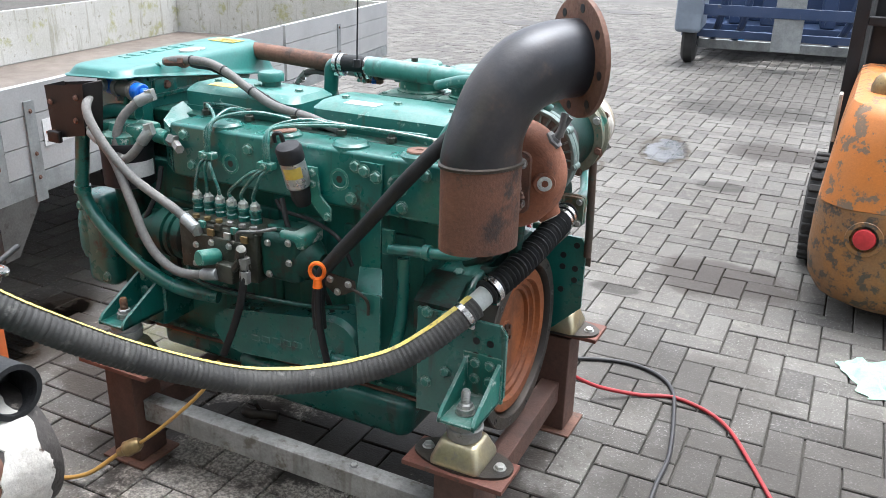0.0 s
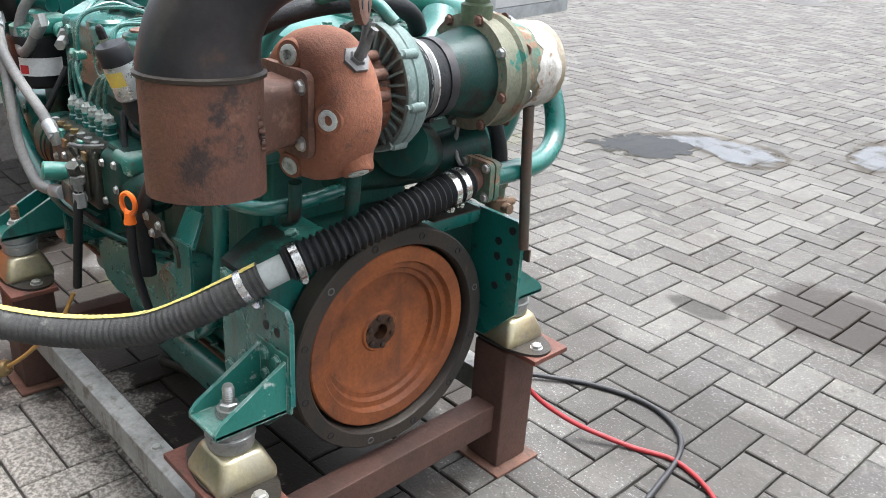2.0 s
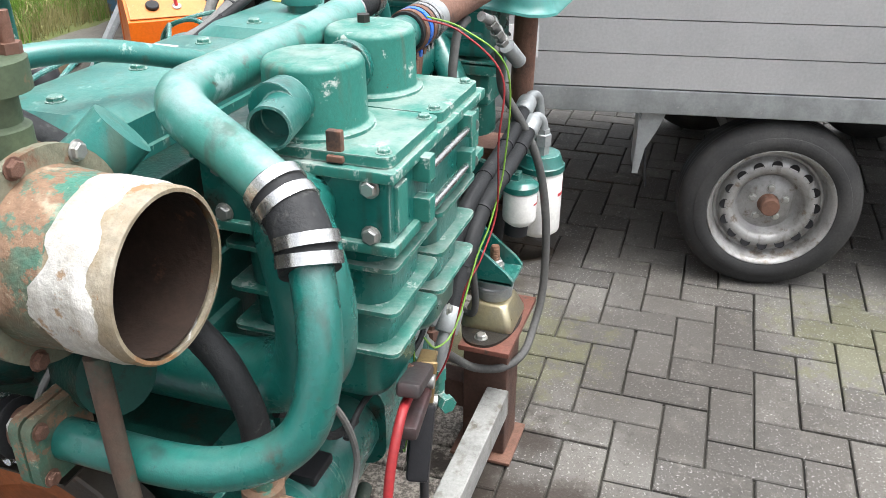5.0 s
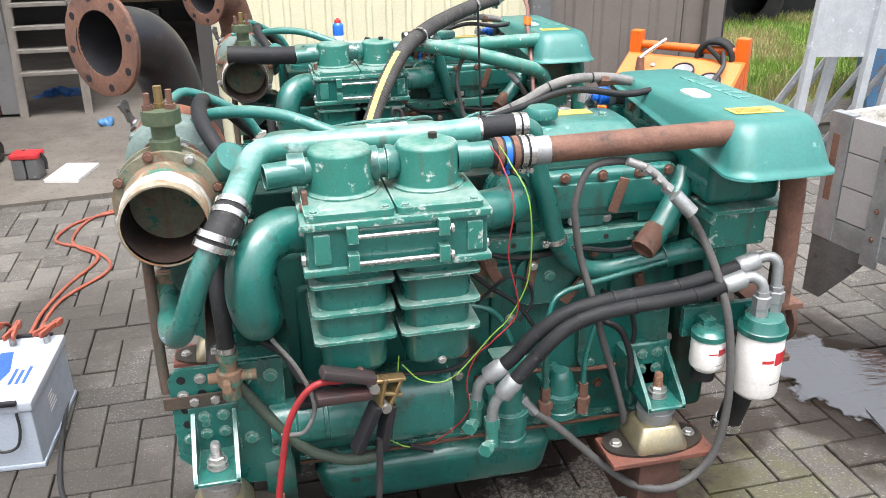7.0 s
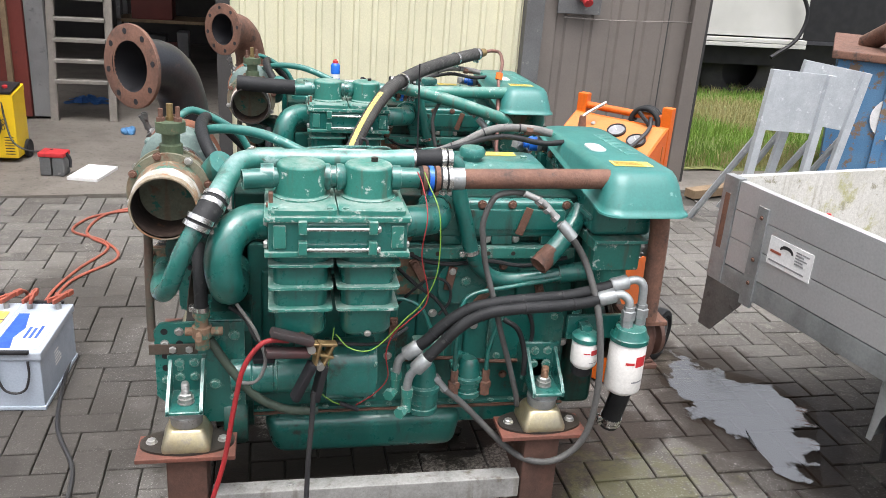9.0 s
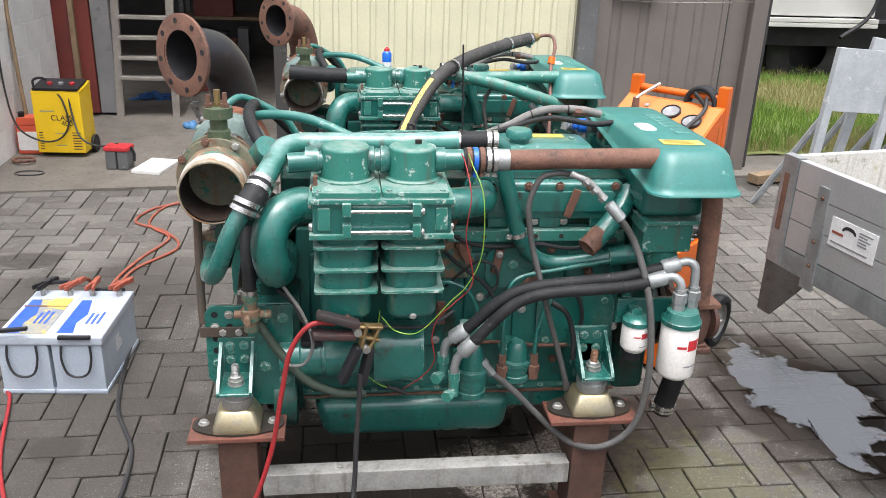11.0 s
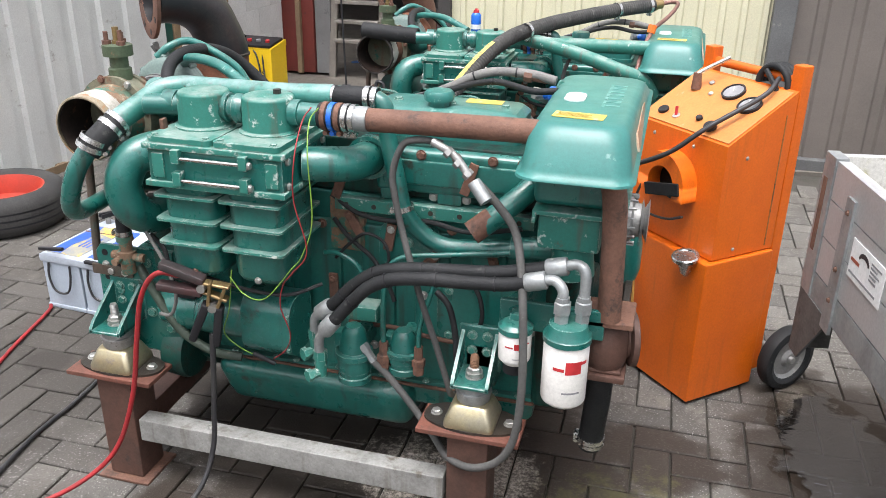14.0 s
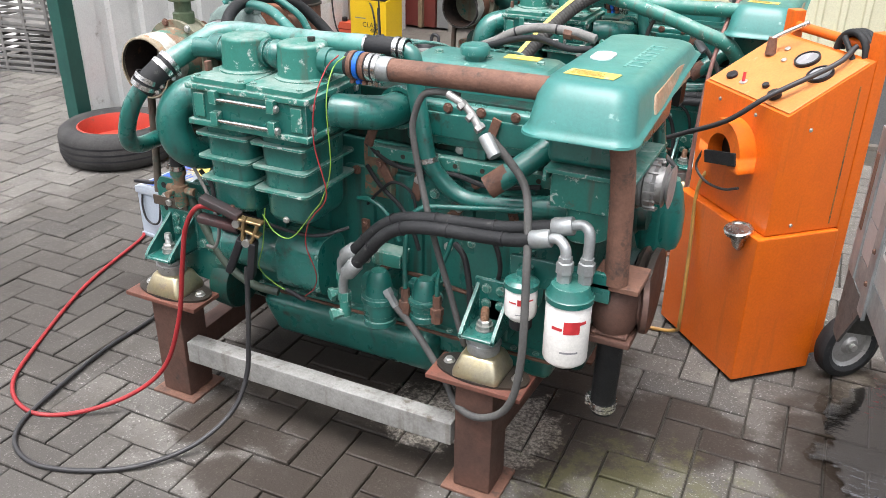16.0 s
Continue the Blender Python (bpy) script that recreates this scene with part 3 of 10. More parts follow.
# rain puddle beside the trailer
def make_water(name, ior, broken, tint=None):
    """Clear shallow water that mirrors the sky; broken: ragged film between damp stones."""
    m = bpy.data.materials.new(name)
    m.use_nodes = True
    t = m.node_tree
    n, l = t.nodes, t.links
    n.remove(n["Principled BSDF"])
    gloss, clear, mixer, fres = n.new("ShaderNodeBsdfGlossy"), n.new("ShaderNodeBsdfTransparent"), n.new("ShaderNodeMixShader"), n.new("ShaderNodeFresnel")
    gloss.inputs["Roughness"].default_value = 0.10 if broken else 0.05
    clear.inputs["Color"].default_value = (0.80, 0.78, 0.75, 1) if broken else (0.80, 0.77, 0.73, 1)
    fres.inputs["IOR"].default_value = ior
    fac = fres.outputs[0]
    geo, tex, rmp, mul = n.new("ShaderNodeNewGeometry"), n.new("ShaderNodeTexNoise"), n.new("ShaderNodeMapRange"), n.new("ShaderNodeMath")
    tex.inputs["Scale"].default_value, tex.inputs["Detail"].default_value = (9, 9) if broken else (11, 9)
    rmp.inputs["From Min"].default_value, rmp.inputs["From Max"].default_value = (0.60, 0.80) if broken else (0.60, 0.66)
    mul.operation = 'MULTIPLY'
    l.new(geo.outputs["Position"], tex.inputs["Vector"])
    deep, wide, tall = n.new("ShaderNodeAttribute"), n.new("ShaderNodeMath"), n.new("ShaderNodeMath")
    deep.attribute_name = "deep"
    wide.operation, wide.inputs[1].default_value = 'MULTIPLY', 0.34 if broken else 0.40
    tall.operation = 'ADD'
    l.new(deep.outputs["Fac"], wide.inputs[0])
    l.new(wide.outputs[0], tall.inputs[0])
    l.new(tex.outputs["Fac"], tall.inputs[1])
    l.new(tall.outputs[0], rmp.inputs["Value"])
    l.new(rmp.outputs["Result"], mul.inputs[0])
    l.new(fac, mul.inputs[1])
    l.new(mul.outputs[0], mixer.inputs[0])
    if tint:
        stain = n.new("ShaderNodeMix")
        stain.data_type = 'RGBA'
        stain.inputs[6].default_value, stain.inputs[7].default_value = (1, 1, 1, 1), tint
        l.new(rmp.outputs["Result"], stain.inputs[0])
        l.new(stain.outputs[2], clear.inputs["Color"])
    wave, ripple, bend = n.new("ShaderNodeMapping"), n.new("ShaderNodeTexNoise"), n.new("ShaderNodeBump")
    wave.inputs["Rotation"].default_value, wave.inputs["Scale"].default_value = (0, 0, radians(35)), (18, 60, 1)
    ripple.inputs["Scale"].default_value, ripple.inputs["Detail"].default_value = 1.0, 2.0
    bend.inputs["Strength"].default_value, bend.inputs["Distance"].default_value = 0.12, 0.01
    l.new(geo.outputs["Position"], wave.inputs["Vector"])
    l.new(wave.outputs["Vector"], ripple.inputs["Vector"])
    l.new(ripple.outputs["Fac"], bend.inputs["Height"])
    l.new(bend.outputs["Normal"], gloss.inputs["Normal"])
    l.new(clear.outputs[0], mixer.inputs[1])
    l.new(gloss.outputs[0], mixer.inputs[2])
    l.new(mixer.outputs[0], n["Material Output"].inputs["Surface"])
    return m


WATER = make_water("rain_water", 3.8, False)
FILM = make_water("thin_rain_film", 5.0, True)


def puddle(name, outline, label, seed, z=0.0024, material=None):
    r = random.Random(seed)
    pts = spline(outline + outline[:1], 16)[:-1]
    bm = B()
    deep = bm.verts.layers.float.new("deep")
    vs = []
    for p in pts:
        k = noise.noise(p * 9.0) * 0.022 + noise.noise(p * 27.0) * 0.012 + noise.noise(p * 70.0) * 0.006
        vs.append(bm.verts.new((p.x + k, p.y + k * 0.6, z)))
    mid = sum((v.co for v in vs), V(0, 0, 0)) / len(vs)
    ring = [bm.verts.new(mid + (v.co - mid) * 0.55) for v in vs]
    for v in ring:
        v[deep] = 1.0
    for a, b, c, d in zip(vs, vs[1:] + vs[:1], ring[1:] + ring[:1], ring):
        bm.faces.new((a, b, c, d))
    bm.faces.new(ring)
    ob = part(name, bm, material or WATER)
    return tagged(ob, label, "puddle")


puddle("puddle", [V(1.70, 0.66, 0), V(1.60, 0.42, 0), V(1.63, 0.30, 0), V(1.60, 0.15, 0), V(1.67, 0.08, 0), V(1.74, 0.0, 0), V(1.74, -0.12, 0), V(1.76, -0.24, 0), V(1.85, -0.27, 0), V(1.96, -0.10, 0), V(2.12, 0.18, 0), V(2.07, 0.33, 0), V(1.98, 0.45, 0), V(1.85, 0.55, 0), V(1.77, 0.66, 0)],
       "shallow rain puddle lying on the pavers beside the trailer", 2)
# weakly mirroring water with a dark olive tint
DARK_WATER = make_water("dark_green_water", 1.22, False, (0.16, 0.145, 0.065, 1))
puddle("puddle", [V(1.5, -2.62, 0), V(1.48, -3.03, 0), V(1.3, -3.14, 0), V(1.1, -3.17, 0), V(1.02, -2.95, 0), V(1.05, -2.70, 0), V(1.25, -2.62, 0)], "dark greenish puddle in the pavers", 7, 0.004, DARK_WATER)
puddle("puddle", [V(1.42, -3.02, 0), V(1.28, -3.36, 0), V(0.95, -3.45, 0), V(0.69, -3.40, 0), V(0.62, -3.15, 0), V(0.75, -2.97, 0), V(1.0, -3.05, 0), V(1.2, -3.02, 0)], "thin sheet of rain water on open pavers", 9, 0.0035, FILM)
puddle("puddle", [V(0.32, -3.45, 0), V(0.2, -3.75, 0), V(0.3, -4.15, 0), V(0.45, -4.35, 0), V(0.58, -4.05, 0), V(0.5, -3.65, 0)], "small thin sheet of rain water on open pavers", 11, 0.0035, FILM)
bm = B()
bm.faces.new([bm.verts.new(p) for p in ((-80, -90, -0.006), (80, -90, -0.006), (80, -14.6, -0.006), (-80, -14.6, -0.006))])
tagged(part("yard_far", bm, surf("far_yard_paving", (0.125, 0.12, 0.113), (0.10, 0.096, 0.09), 0.9, 0, 0.8, (0.08, 0.076, 0.07), 0.58, 3, 0.15, 0.2, 40, spec=0.1)), "pale worn concrete yard beyond the pavers", "ground", kind="structure")

# ---- steel stand under an engine ----
# feet of the engine: x, y and height of the top plate
FEET = [(-0.088, -0.340, 0.326), (-0.112, 0.362, 0.306), (0.850, -0.330, 0.333), (0.884, 0.376, 0.300)]


def build_stand(m, drop=0.0):
    st = thing("engine_stand", "rust-brown steel engine stand with four box-section legs and a galvanised rail", "stand", "engine stands", m)
    for x, y, top in FEET:
        bm = B()
        box(bm, (x - 0.05, y - 0.05, 0.008), (x + 0.05, y + 0.05, top - 0.012 - drop), 0.006)
        part("leg", bm, RUST_RED, st)
        bm = B()
        box(bm, (x - 0.075, y - 0.07, 0), (x + 0.075, y + 0.07, 0.008), 0.002)
        part("foot_plate", bm, RUST, st)
        bm = B()
        yc = y - math.copysign(0.014, -y)
        box(bm, (x - 0.121, yc - 0.054, top - 0.012 - drop), (x + 0.121, yc + 0.054, top - drop), 0.002)
        part("top_plate", bm, PRIMER, st, "red-primed steel top plate")
    for a, b in ((0, 1), (2, 3)):
        (xa, ya, _), (xb, yb, _) = FEET[a], FEET[b]
        bm = B()
        box(bm, (-0.028, 0.0, 0.10), (0.028, yb - ya - 0.1, 0.17), 0.004, m=Matrix.Translation((xa, ya + 0.05, 0)) @ Matrix.Rotation(-math.atan2(xb - xa, yb - ya), 4, 'Z'))
        part("cross_beam", bm, RUST_RED, st)
    for y, x0, x1 in ((-0.362, -0.03, 0.795), (0.375, -0.058, 0.83)):
        bm = B()
        box(bm, (x0, y - 0.025, 0.130), (x1, y + 0.025, 0.195), 0.004)
        part("side_rail", bm, GALV_OLD, st, "dirty galvanised box-section side rail")
        bolt(st, (0.17, y, 0.195), (0, 0, 1), 0.009, BOLT_ZINC)
    return st


# ---- the engine ----
ENGINE_LABEL = "green-painted six-cylinder marine diesel engine, rusty and oil-stained, on rubber mounts"
eng = thing("marine_engine", ENGINE_LABEL, "engine", "engines on stands")


def mount(x, y, base, sy, front=False):
    """Rubber mount with its domed steel cap, base plate, bracket and bolts; sy is the side of the engine."""
    bm = B()
    pts = []
    for k in range(36):
        a = 2 * math.pi * k / 36
        pts.append((x + 0.117 * math.copysign(abs(math.cos(a)) ** 1.2, math.cos(a)), y + 0.060 * math.copysign(abs(math.sin(a)) ** 0.8, math.sin(a)), base))
    slab(bm, pts, (0, 0, 0.006))
    mt = part("engine_mount", bm, DARK_IRON, eng, "rubber engine mount on a dark diamond base plate")
    bm = B()
    z = base + 0.006
    loops = []
    for w, h, r, dz in ((0.118, 0.112, 0.012, 0.0), (0.120, 0.114, 0.014, 0.004), (0.118, 0.112, 0.014, 0.014), (0.092, 0.082, 0.016, 0.050), (0.084, 0.074, 0.018, 0.0545), (0.074, 0.066, 0.02, 0.056)):
        loops.append([bm.verts.new((px, py, z + dz)) for px, py in rounded(x, y, w, h, r)])
    for p, q in zip(loops, loops[1:]):
        for k in range(len(p)):
            bm.faces.new((p[k], p[(k + 1) % len(p)], q[(k + 1) % len(p)], q[k]))
    bm.faces.new(loops[-1])
    part("dome", bm, GOLD, mt, "gold-passivated steel dome")
    bm = B()
    lathe(bm, (x, y, base + 0.061), (0, 0, 1), [(0, 0.0), (0, 0.036), (0.004, 0.039), (0.022, 0.040), (0.024, 0.042), (0.030, 0.042), (0.032, 0.038), (0.0505, 0.037), (0.0505, 0)], 28)
    part("rubber_puck", bm, ALU if not front else GALV, mt, "worn grey rubber and steel puck")
    for s in (-1, 1):
        bolt(mt, (x + s * 0.088, y, base + 0.006), (0, 0, 1), 0.0115, BOLT_ZINC)
    zb = base + 0.111
    bm = B()
    lathe(bm, (x, y, zb + 0.008), (0, 0, 1), [(0, 0), (0, 0.0105)] + [(0.002 * k + 0.0015, 0.0105 if k % 2 else 0.0095) for k in range(27)] + [(0.058, 0.008), (0.058, 0)], 12)
    part("stud", bm, ZINC if not front else BOLT_RUST_MAT, mt, "threaded stud")
    bolt(mt, (x, y, zb + 0.010), (0, 0, 1), 0.0175, BOLT_ZINC, "nut")
    bolt(mt, (x, y, zb + 0.022), (0, 0, 1), 0.0165, BOLT_ZINC, "nut")
    bm = B()
    w = 0.044
    in_y, out_y = 0.279 * sy, y + 0.050 * sy
    box(bm, (x - w, min(in_y, out_y), zb), (x + w, max(in_y, out_y), zb + 0.009), 0.002, 1)
    for s in (-1, 1):
        sx = x + s * w
        slab(bm, [(sx, in_y, zb), (sx, out_y, zb), (sx, out_y, zb + 0.012), (sx, out_y - 0.012 * sy, zb + 0.026), (sx, in_y, zb + 0.098)], (-s * 0.008, 0, 0))
    box(bm, (x - w - 0.006, min(in_y, in_y - 0.010 * sy), zb - 0.004), (x + w + 0.006, max(in_y, in_y - 0.010 * sy), zb + 0.112), 0.003, 1)
    if front:
        box(bm, (x - 0.04, min(0.13 * sy, in_y), zb - 0.05), (x + 0.04, max(0.13 * sy, in_y), zb + 0.07), 0.01)
    part("bracket", bm, GREEN_WORN if sy > 0 and not front else GREEN, eng, "green welded mounting bracket")
    for bx in (-0.018, 0.018):
        for bz in (0.048, 0.088):
            bolt(eng, (x + bx, in_y + 0.001 * sy, zb + bz), (0, sy, 0), 0.0105, BOLT_GREEN)


for (mx, my, mz), msy, fr in zip(FEET, (-1, 1, -1, 1), (False, False, True, True)):
    mount(mx, my, mz, msy, fr)

OILY_HUB = surf("black_hub_grease", (0.018, 0.013, 0.010), (0.060, 0.026, 0.012), 0.5, 0.2, 14, (0.12, 0.05, 0.02), 0.56, 30, 0.12, 0.2)
# flywheel housing, flywheel, drilled side plates
CY, CZ = -0.004, 0.430
bm = B()
out = [(0.20, 0.655), (-0.20, 0.655), (-0.265, 0.615), (-0.265, 0.40)]
out += [(CY - 0.232 * math.sin(radians(a)), CZ - 0.232 * math.cos(radians(a))) for a in range(75, -76, -10)]
out += [(0.265, 0.40), (0.265, 0.615)]
slab(bm, [(-0.030, y, z) for y, z in out], (0.102, 0, 0))
soften(bm, 0.008)
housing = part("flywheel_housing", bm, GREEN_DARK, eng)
bm = B()
lathe(bm, (-0.098, CY, CZ), (1, 0, 0), [(0.055, 0.197), (0.004, 0.197), (0, 0.200), (0, 0.228), (0.003, 0.231), (0.045, 0.231)], 64)
ring = part("ring_flange", bm, DARK_IRON, housing, "black oily ring flange with bolt holes")
for k in range(12):
    a = radians(15 + 30 * k)
    p = V(-0.0985, CY + 0.2155 * math.cos(a), CZ + 0.2155 * math.sin(a))
    bm = B()
    lathe(bm, p - V(0.0006, 0, 0), (1, 0, 0), [(0.0006, 0.0078), (0, 0.0074), (0, 0.0052), (0.003, 0.005), (0.003, 0)], 12)
    part("bolt_hole", bm, ALU_DARK if k % 4 == 1 else PLASTIC_BLK, ring)
bm = B()
lathe(bm, (-0.088, CY, CZ), (1, 0, 0), [(0.05, 0.189), (0.006, 0.189), (0.003, 0.186), (0.003, 0.160), (0.006, 0.158), (0.014, 0.157), (0.016, 0.155), (0.016, 0.143), (0.024, 0.140), (0.026, 0.138), (0.026, 0.129), (0.036, 0.126), (0.038, 0.122),
                                       (0.041, 0.075), (0.041, 0.044), (0.037, 0.041), (0.037, 0.0165), (0.060, 0.016), (0.060, 0)], 72)
part("flywheel", bm, ORANGE_RUST, eng, "orange-rusted turned flywheel disc")
for k in range(6):
    a = radians(60 * k + 20)
    bm = B()
    lathe(bm, (-0.049, CY + 0.030 * math.cos(a), CZ + 0.032 * math.sin(a)), (-1, 0, 0), [(0, 0.0062), (0.006, 0.006), (0.007, 0.0045), (0.007, 0)], 12)
    part("hub_bolt", bm, OILY_HUB, eng, "oily black hub bolt")
bm = B()
lathe(bm, (-0.0514, CY, CZ), (-1, 0, 0), [(0, 0.0365), (0.0006, 0.036), (0.0008, 0.0165), (-0.02, 0.0155), (-0.02, 0)], 32)
part("spigot_bore", bm, OILY_HUB, eng, "dark greasy hub with a bore")


def drilled_plate(sy):
    bm = B()
    x0, x1, z0, z1, y = -0.165, 0.055, 0.40, (0.606 if sy > 0 else 0.635), 0.268 * sy
    slab(bm, [(x0, y, z0 + 0.03), (x0, y, z1 - 0.02), (x0 + 0.015, y, z1), (x1, y, z1), (x1, y, z0 - 0.06), (x0 + 0.08, y, z0 - 0.05)], (0, 0.009 * sy, 0))
    soften(bm, 0.002, 1)
    pl = part("side_plate", bm, GREEN, eng, "green steel side plate with rows of holes")
    for i in range(2):
        for k in range(5):
            p = V(-0.140 + i * 0.036, y + 0.0098 * sy, 0.612 - k * 0.034)
            if sy > 0:
                p = V(-0.128 + i * 0.034, p.y, 0.594 - k * 0.036)
                if k in (0, 3, 4):
                    continue
            if sy < 0 and (i + k) % 3 == 1:
                bolt(pl, p, (0, sy, 0), 0.0095, BOLT_GREEN if k > 2 else BOLT_ZINC)
                continue
            bm = B()
            cyl(bm, p - V(0, 0.012 * sy, 0), p, 0.0088, 14)
            part("hole", bm, PLASTIC_BLK, pl)
    for bx, bz in ((-0.02, 0.60), (0.03, 0.60), (0.03, 0.42), (-0.02, 0.46)):
        bolt(pl, (bx, y + 0.010 * sy, bz), (0, sy, 0), 0.012)
    return pl


drilled_plate(1)
drilled_plate(-1)
bm = B()
slab(bm, [(-0.045, 0.10 + 0.17 * math.sin(a), 0.52 + 0.145 * math.cos(a)) for a in [radians(6 * k) for k in range(16)]] + [(-0.045, 0.262, 0.47), (-0.045, 0.10, 0.47)], (0.112, 0, 0))
bmesh.ops.recalc_face_normals(bm, faces=bm.faces)
soften(bm, 0.010, 3)
part("housing_shoulder", bm, GREEN, eng, "rounded green shoulder of the bell housing")
bm = B()
box(bm, (-0.05, -0.27, 0.60), (0.07, -0.10, 0.64), 0.012)
part("housing_shoulder", bm, GREEN, eng)
bolt(eng, (0.01, 0.158, 0.655), (0, 0.35, 1), 0.012)

# crankcase, gear case and sump
bm = B()
box(bm, (0.06, -0.155, 0.30), (0.97, 0.165, 0.80), 0.012)
GREEN_BLOCK = surf("green_block_enamel", (0.016, 0.138, 0.114), (0.011, 0.094, 0.079), 0.42, 0, 6, (0.05, 0.05, 0.038), 0.60, 18, 0.12, 0.22, 200, grime=(0.026, 0.024, 0.018), gt=0.58, gs=7, dust_highlight=(0.04, 0.12, 0.10))
crankcase = part("crankcase", bm, GREEN_BLOCK, eng, "oily green crankcase")
bm = B()
box(bm, (0.06, -0.175, 0.29), (0.97, 0.185, 0.315), 0.004)
part("sump_flange", bm, GREEN_BLOCK, crankcase)
for k in range(6):
    x = 0.14 + 0.14 * k
    bm = B()
    box(bm, (x - 0.045, -0.168, 0.44), (x + 0.045, 0.175, 0.73), 0.014)
    part("cylinder_swell", bm, GREEN_BLOCK, crankcase)
for sy in (-1, 1):
    for k in range(15):
        bolt(crankcase, (0.09 + 0.06 * k, (-0.178 if sy < 0 else 0.188), 0.318), (0, 0, 1), 0.0075, BOLT_GREEN)
bm = B()
box(bm, (0.098, -0.222, 0.165), (0.662, 0.228, 0.300))
for v in bm.verts:
    if v.co.z < 0.2:
        v.co.y = 0.003 + (v.co.y - 0.003) * 0.84
        v.co.x += 0.03 if v.co.x < 0.3 else -0.012
bmesh.ops.bevel(bm, geom=list(bm.edges), offset=0.036, segments=6, profile=0.5, affect='EDGES')
part("sump", bm, GREEN, eng, "green pressed-steel oil sump", 60)
bm = B()
box(bm, (0.60, -0.165, 0.232), (0.965, 0.175, 0.302), 0.022, 4)
part("sump_shelf", bm, GREEN, eng)
bm = B()
box(bm, (0.07, -0.182, 0.298), (0.97, 0.195, 0.306), 0.002)
part("sump_gasket", bm, RUST, eng)

# aftercooler
bm = B()
box(bm, (0.116, -0.408, 0.868), (0.440, -0.17, 0.962), 0.006)
cooler = part("aftercooler", bm, GREEN, eng, "green cast aftercooler with ribbed twin columns")
for x in (0.128, 0.40):
    bm = B()
    box(bm, (x, -0.413, 0.885), (x + 0.03, -0.40, 0.942), 0.004)
    part("corner_boss", bm, GREEN_WORN, cooler)
for z in (0.866, 0.952):
    bm = B()
    box(bm, (0.108, -0.416, z - 0.002), (0.446, -0.165, z + 0.012), 0.003)
    part("edge_flange", bm, GREEN_WORN, cooler)
for i, cx in enumerate((0.195, 0.355)):
    bm = B()
    w = 0.073
    slab(bm, [(px, py, 0.965) for px, py in rounded(cx, -0.29, 0.156, 0.238, 0.012)], (0, 0, 0.012))
    soften(bm, 0.002, 1)
    lathe(bm, (cx, -0.285, 0.976), (0, 0, 1), [(0, 0.068), (0.005, 0.068), (0.007, 0.062), (0.010, 0.060), (0.074, 0.0585), (0.080, 0.055), (0.082, 0.050), (0.082, 0)], 40)
    lid = part("lid", bm, GREEN_WORN, cooler, "chalky green domed lid")
    for bx in (-0.062, 0.062):
        for by in (-0.395, -0.29, -0.185):
            bolt(lid, (cx + bx, by, 0.977), (0, 0, 1), 0.0075, BOLT_GREEN)
    bm = B()
    lv = [(0.868, 0.132), (0.66, 0.124), (0.645, 0.112), (0.636, 0.085)]
    loops = []
    for z, w in lv:
        loops.append([bm.verts.new((px, py, z)) for px, py in rounded(cx - 0.003, -0.30, w, w * 1.45, 0.030, 6)])
    for p, q in zip(loops, loops[1:]):
        for k in range(len(p)):
            bm.faces.new((p[k], p[(k + 1) % len(p)], q[(k + 1) % len(p)], q[k]))
    bm.faces.new(loops[-1])
    col_part = part("cooler_column", bm, GREEN, cooler)
    for z in (0.838, 0.780, 0.724):
        bm = B()
        slab(bm, [(px, py, z) for px, py in rounded(cx - 0.003, -0.30, 0.152, 0.222, 0.012, 4)], (0, 0, 0.006))
        soften(bm, 0.002, 1)
        part("cooling_flange", bm, GREEN_WORN, col_part)
    bolt(cooler, (cx, -0.394, 0.655), (0, -1, 0), 0.007, BOLT_ZINC if i else BOLT_RUST)
for z in (0.936, 0.886):
    bm = B()
    cyl(bm, (0.19, -0.421, z), (0.372, -0.421, z), 0.0045, 10)
    part("tie_rod", bm, CHROME, cooler, "bright steel tie rod")
    for x in (0.195, 0.356):
        bm = B()
        box(bm, (x - 0.010, -0.428, z - 0.011), (x + 0.010, -0.405, z + 0.020), 0.002)
        part("rod_lug", bm, GREEN_WORN, cooler)
    bolt(cooler, (0.368, -0.421, z), (1, 0, 0), 0.008, BOLT_ZINC)
for z in (0.886, 0.942):
    for y in (-0.385, -0.20):
        bolt(cooler, (0.114, y, z), (-1, 0, 0), 0.0095, BOLT_ZINC)
        bolt(cooler, (0.441, y, z), (1, 0, 0), 0.008, BOLT_ZINC)
bm = B()
tube(bm, [(0.14, -0.288, 1.020), (0.057, -0.304, 1.018)], 0.024, 20, wall=0.14)
lathe(bm, (0.10, -0.285, 1.022), (1, 0, 0), [(0, 0.0), (0, 0.030), (0.03, 0.030), (0.03, 0)], 20)
part("spigot", bm, GREEN, cooler, "open green pipe spigot")
bm = B()
box(bm, (0.118, -0.352, 0.972), (0.128, -0.334, 1.000), 0.002)
box(bm, (0.112, -0.356, 0.966), (0.152, -0.336, 0.974), 0.002)
part("rusty_lug", bm, RUST, cooler, "small rusty lug")
bm = B()
lathe(bm, (0.24, -0.285, 1.022), (1, 0, 0), [(0, 0.028), (0.012, 0.033), (0.022, 0.033), (0.024, 0.027), (0.036, 0.027), (0.038, 0.033), (0.048, 0.033), (0.06, 0.028)], 24)
part("link_pipe", bm, GREEN, cooler)
bm = B()
lathe(bm, (0.41, -0.285, 1.022), (1, 0, 0), [(0, 0.030), (0.022, 0.030), (0.023, 0.025), (0.075, 0.025), (0.075, 0)], 24)
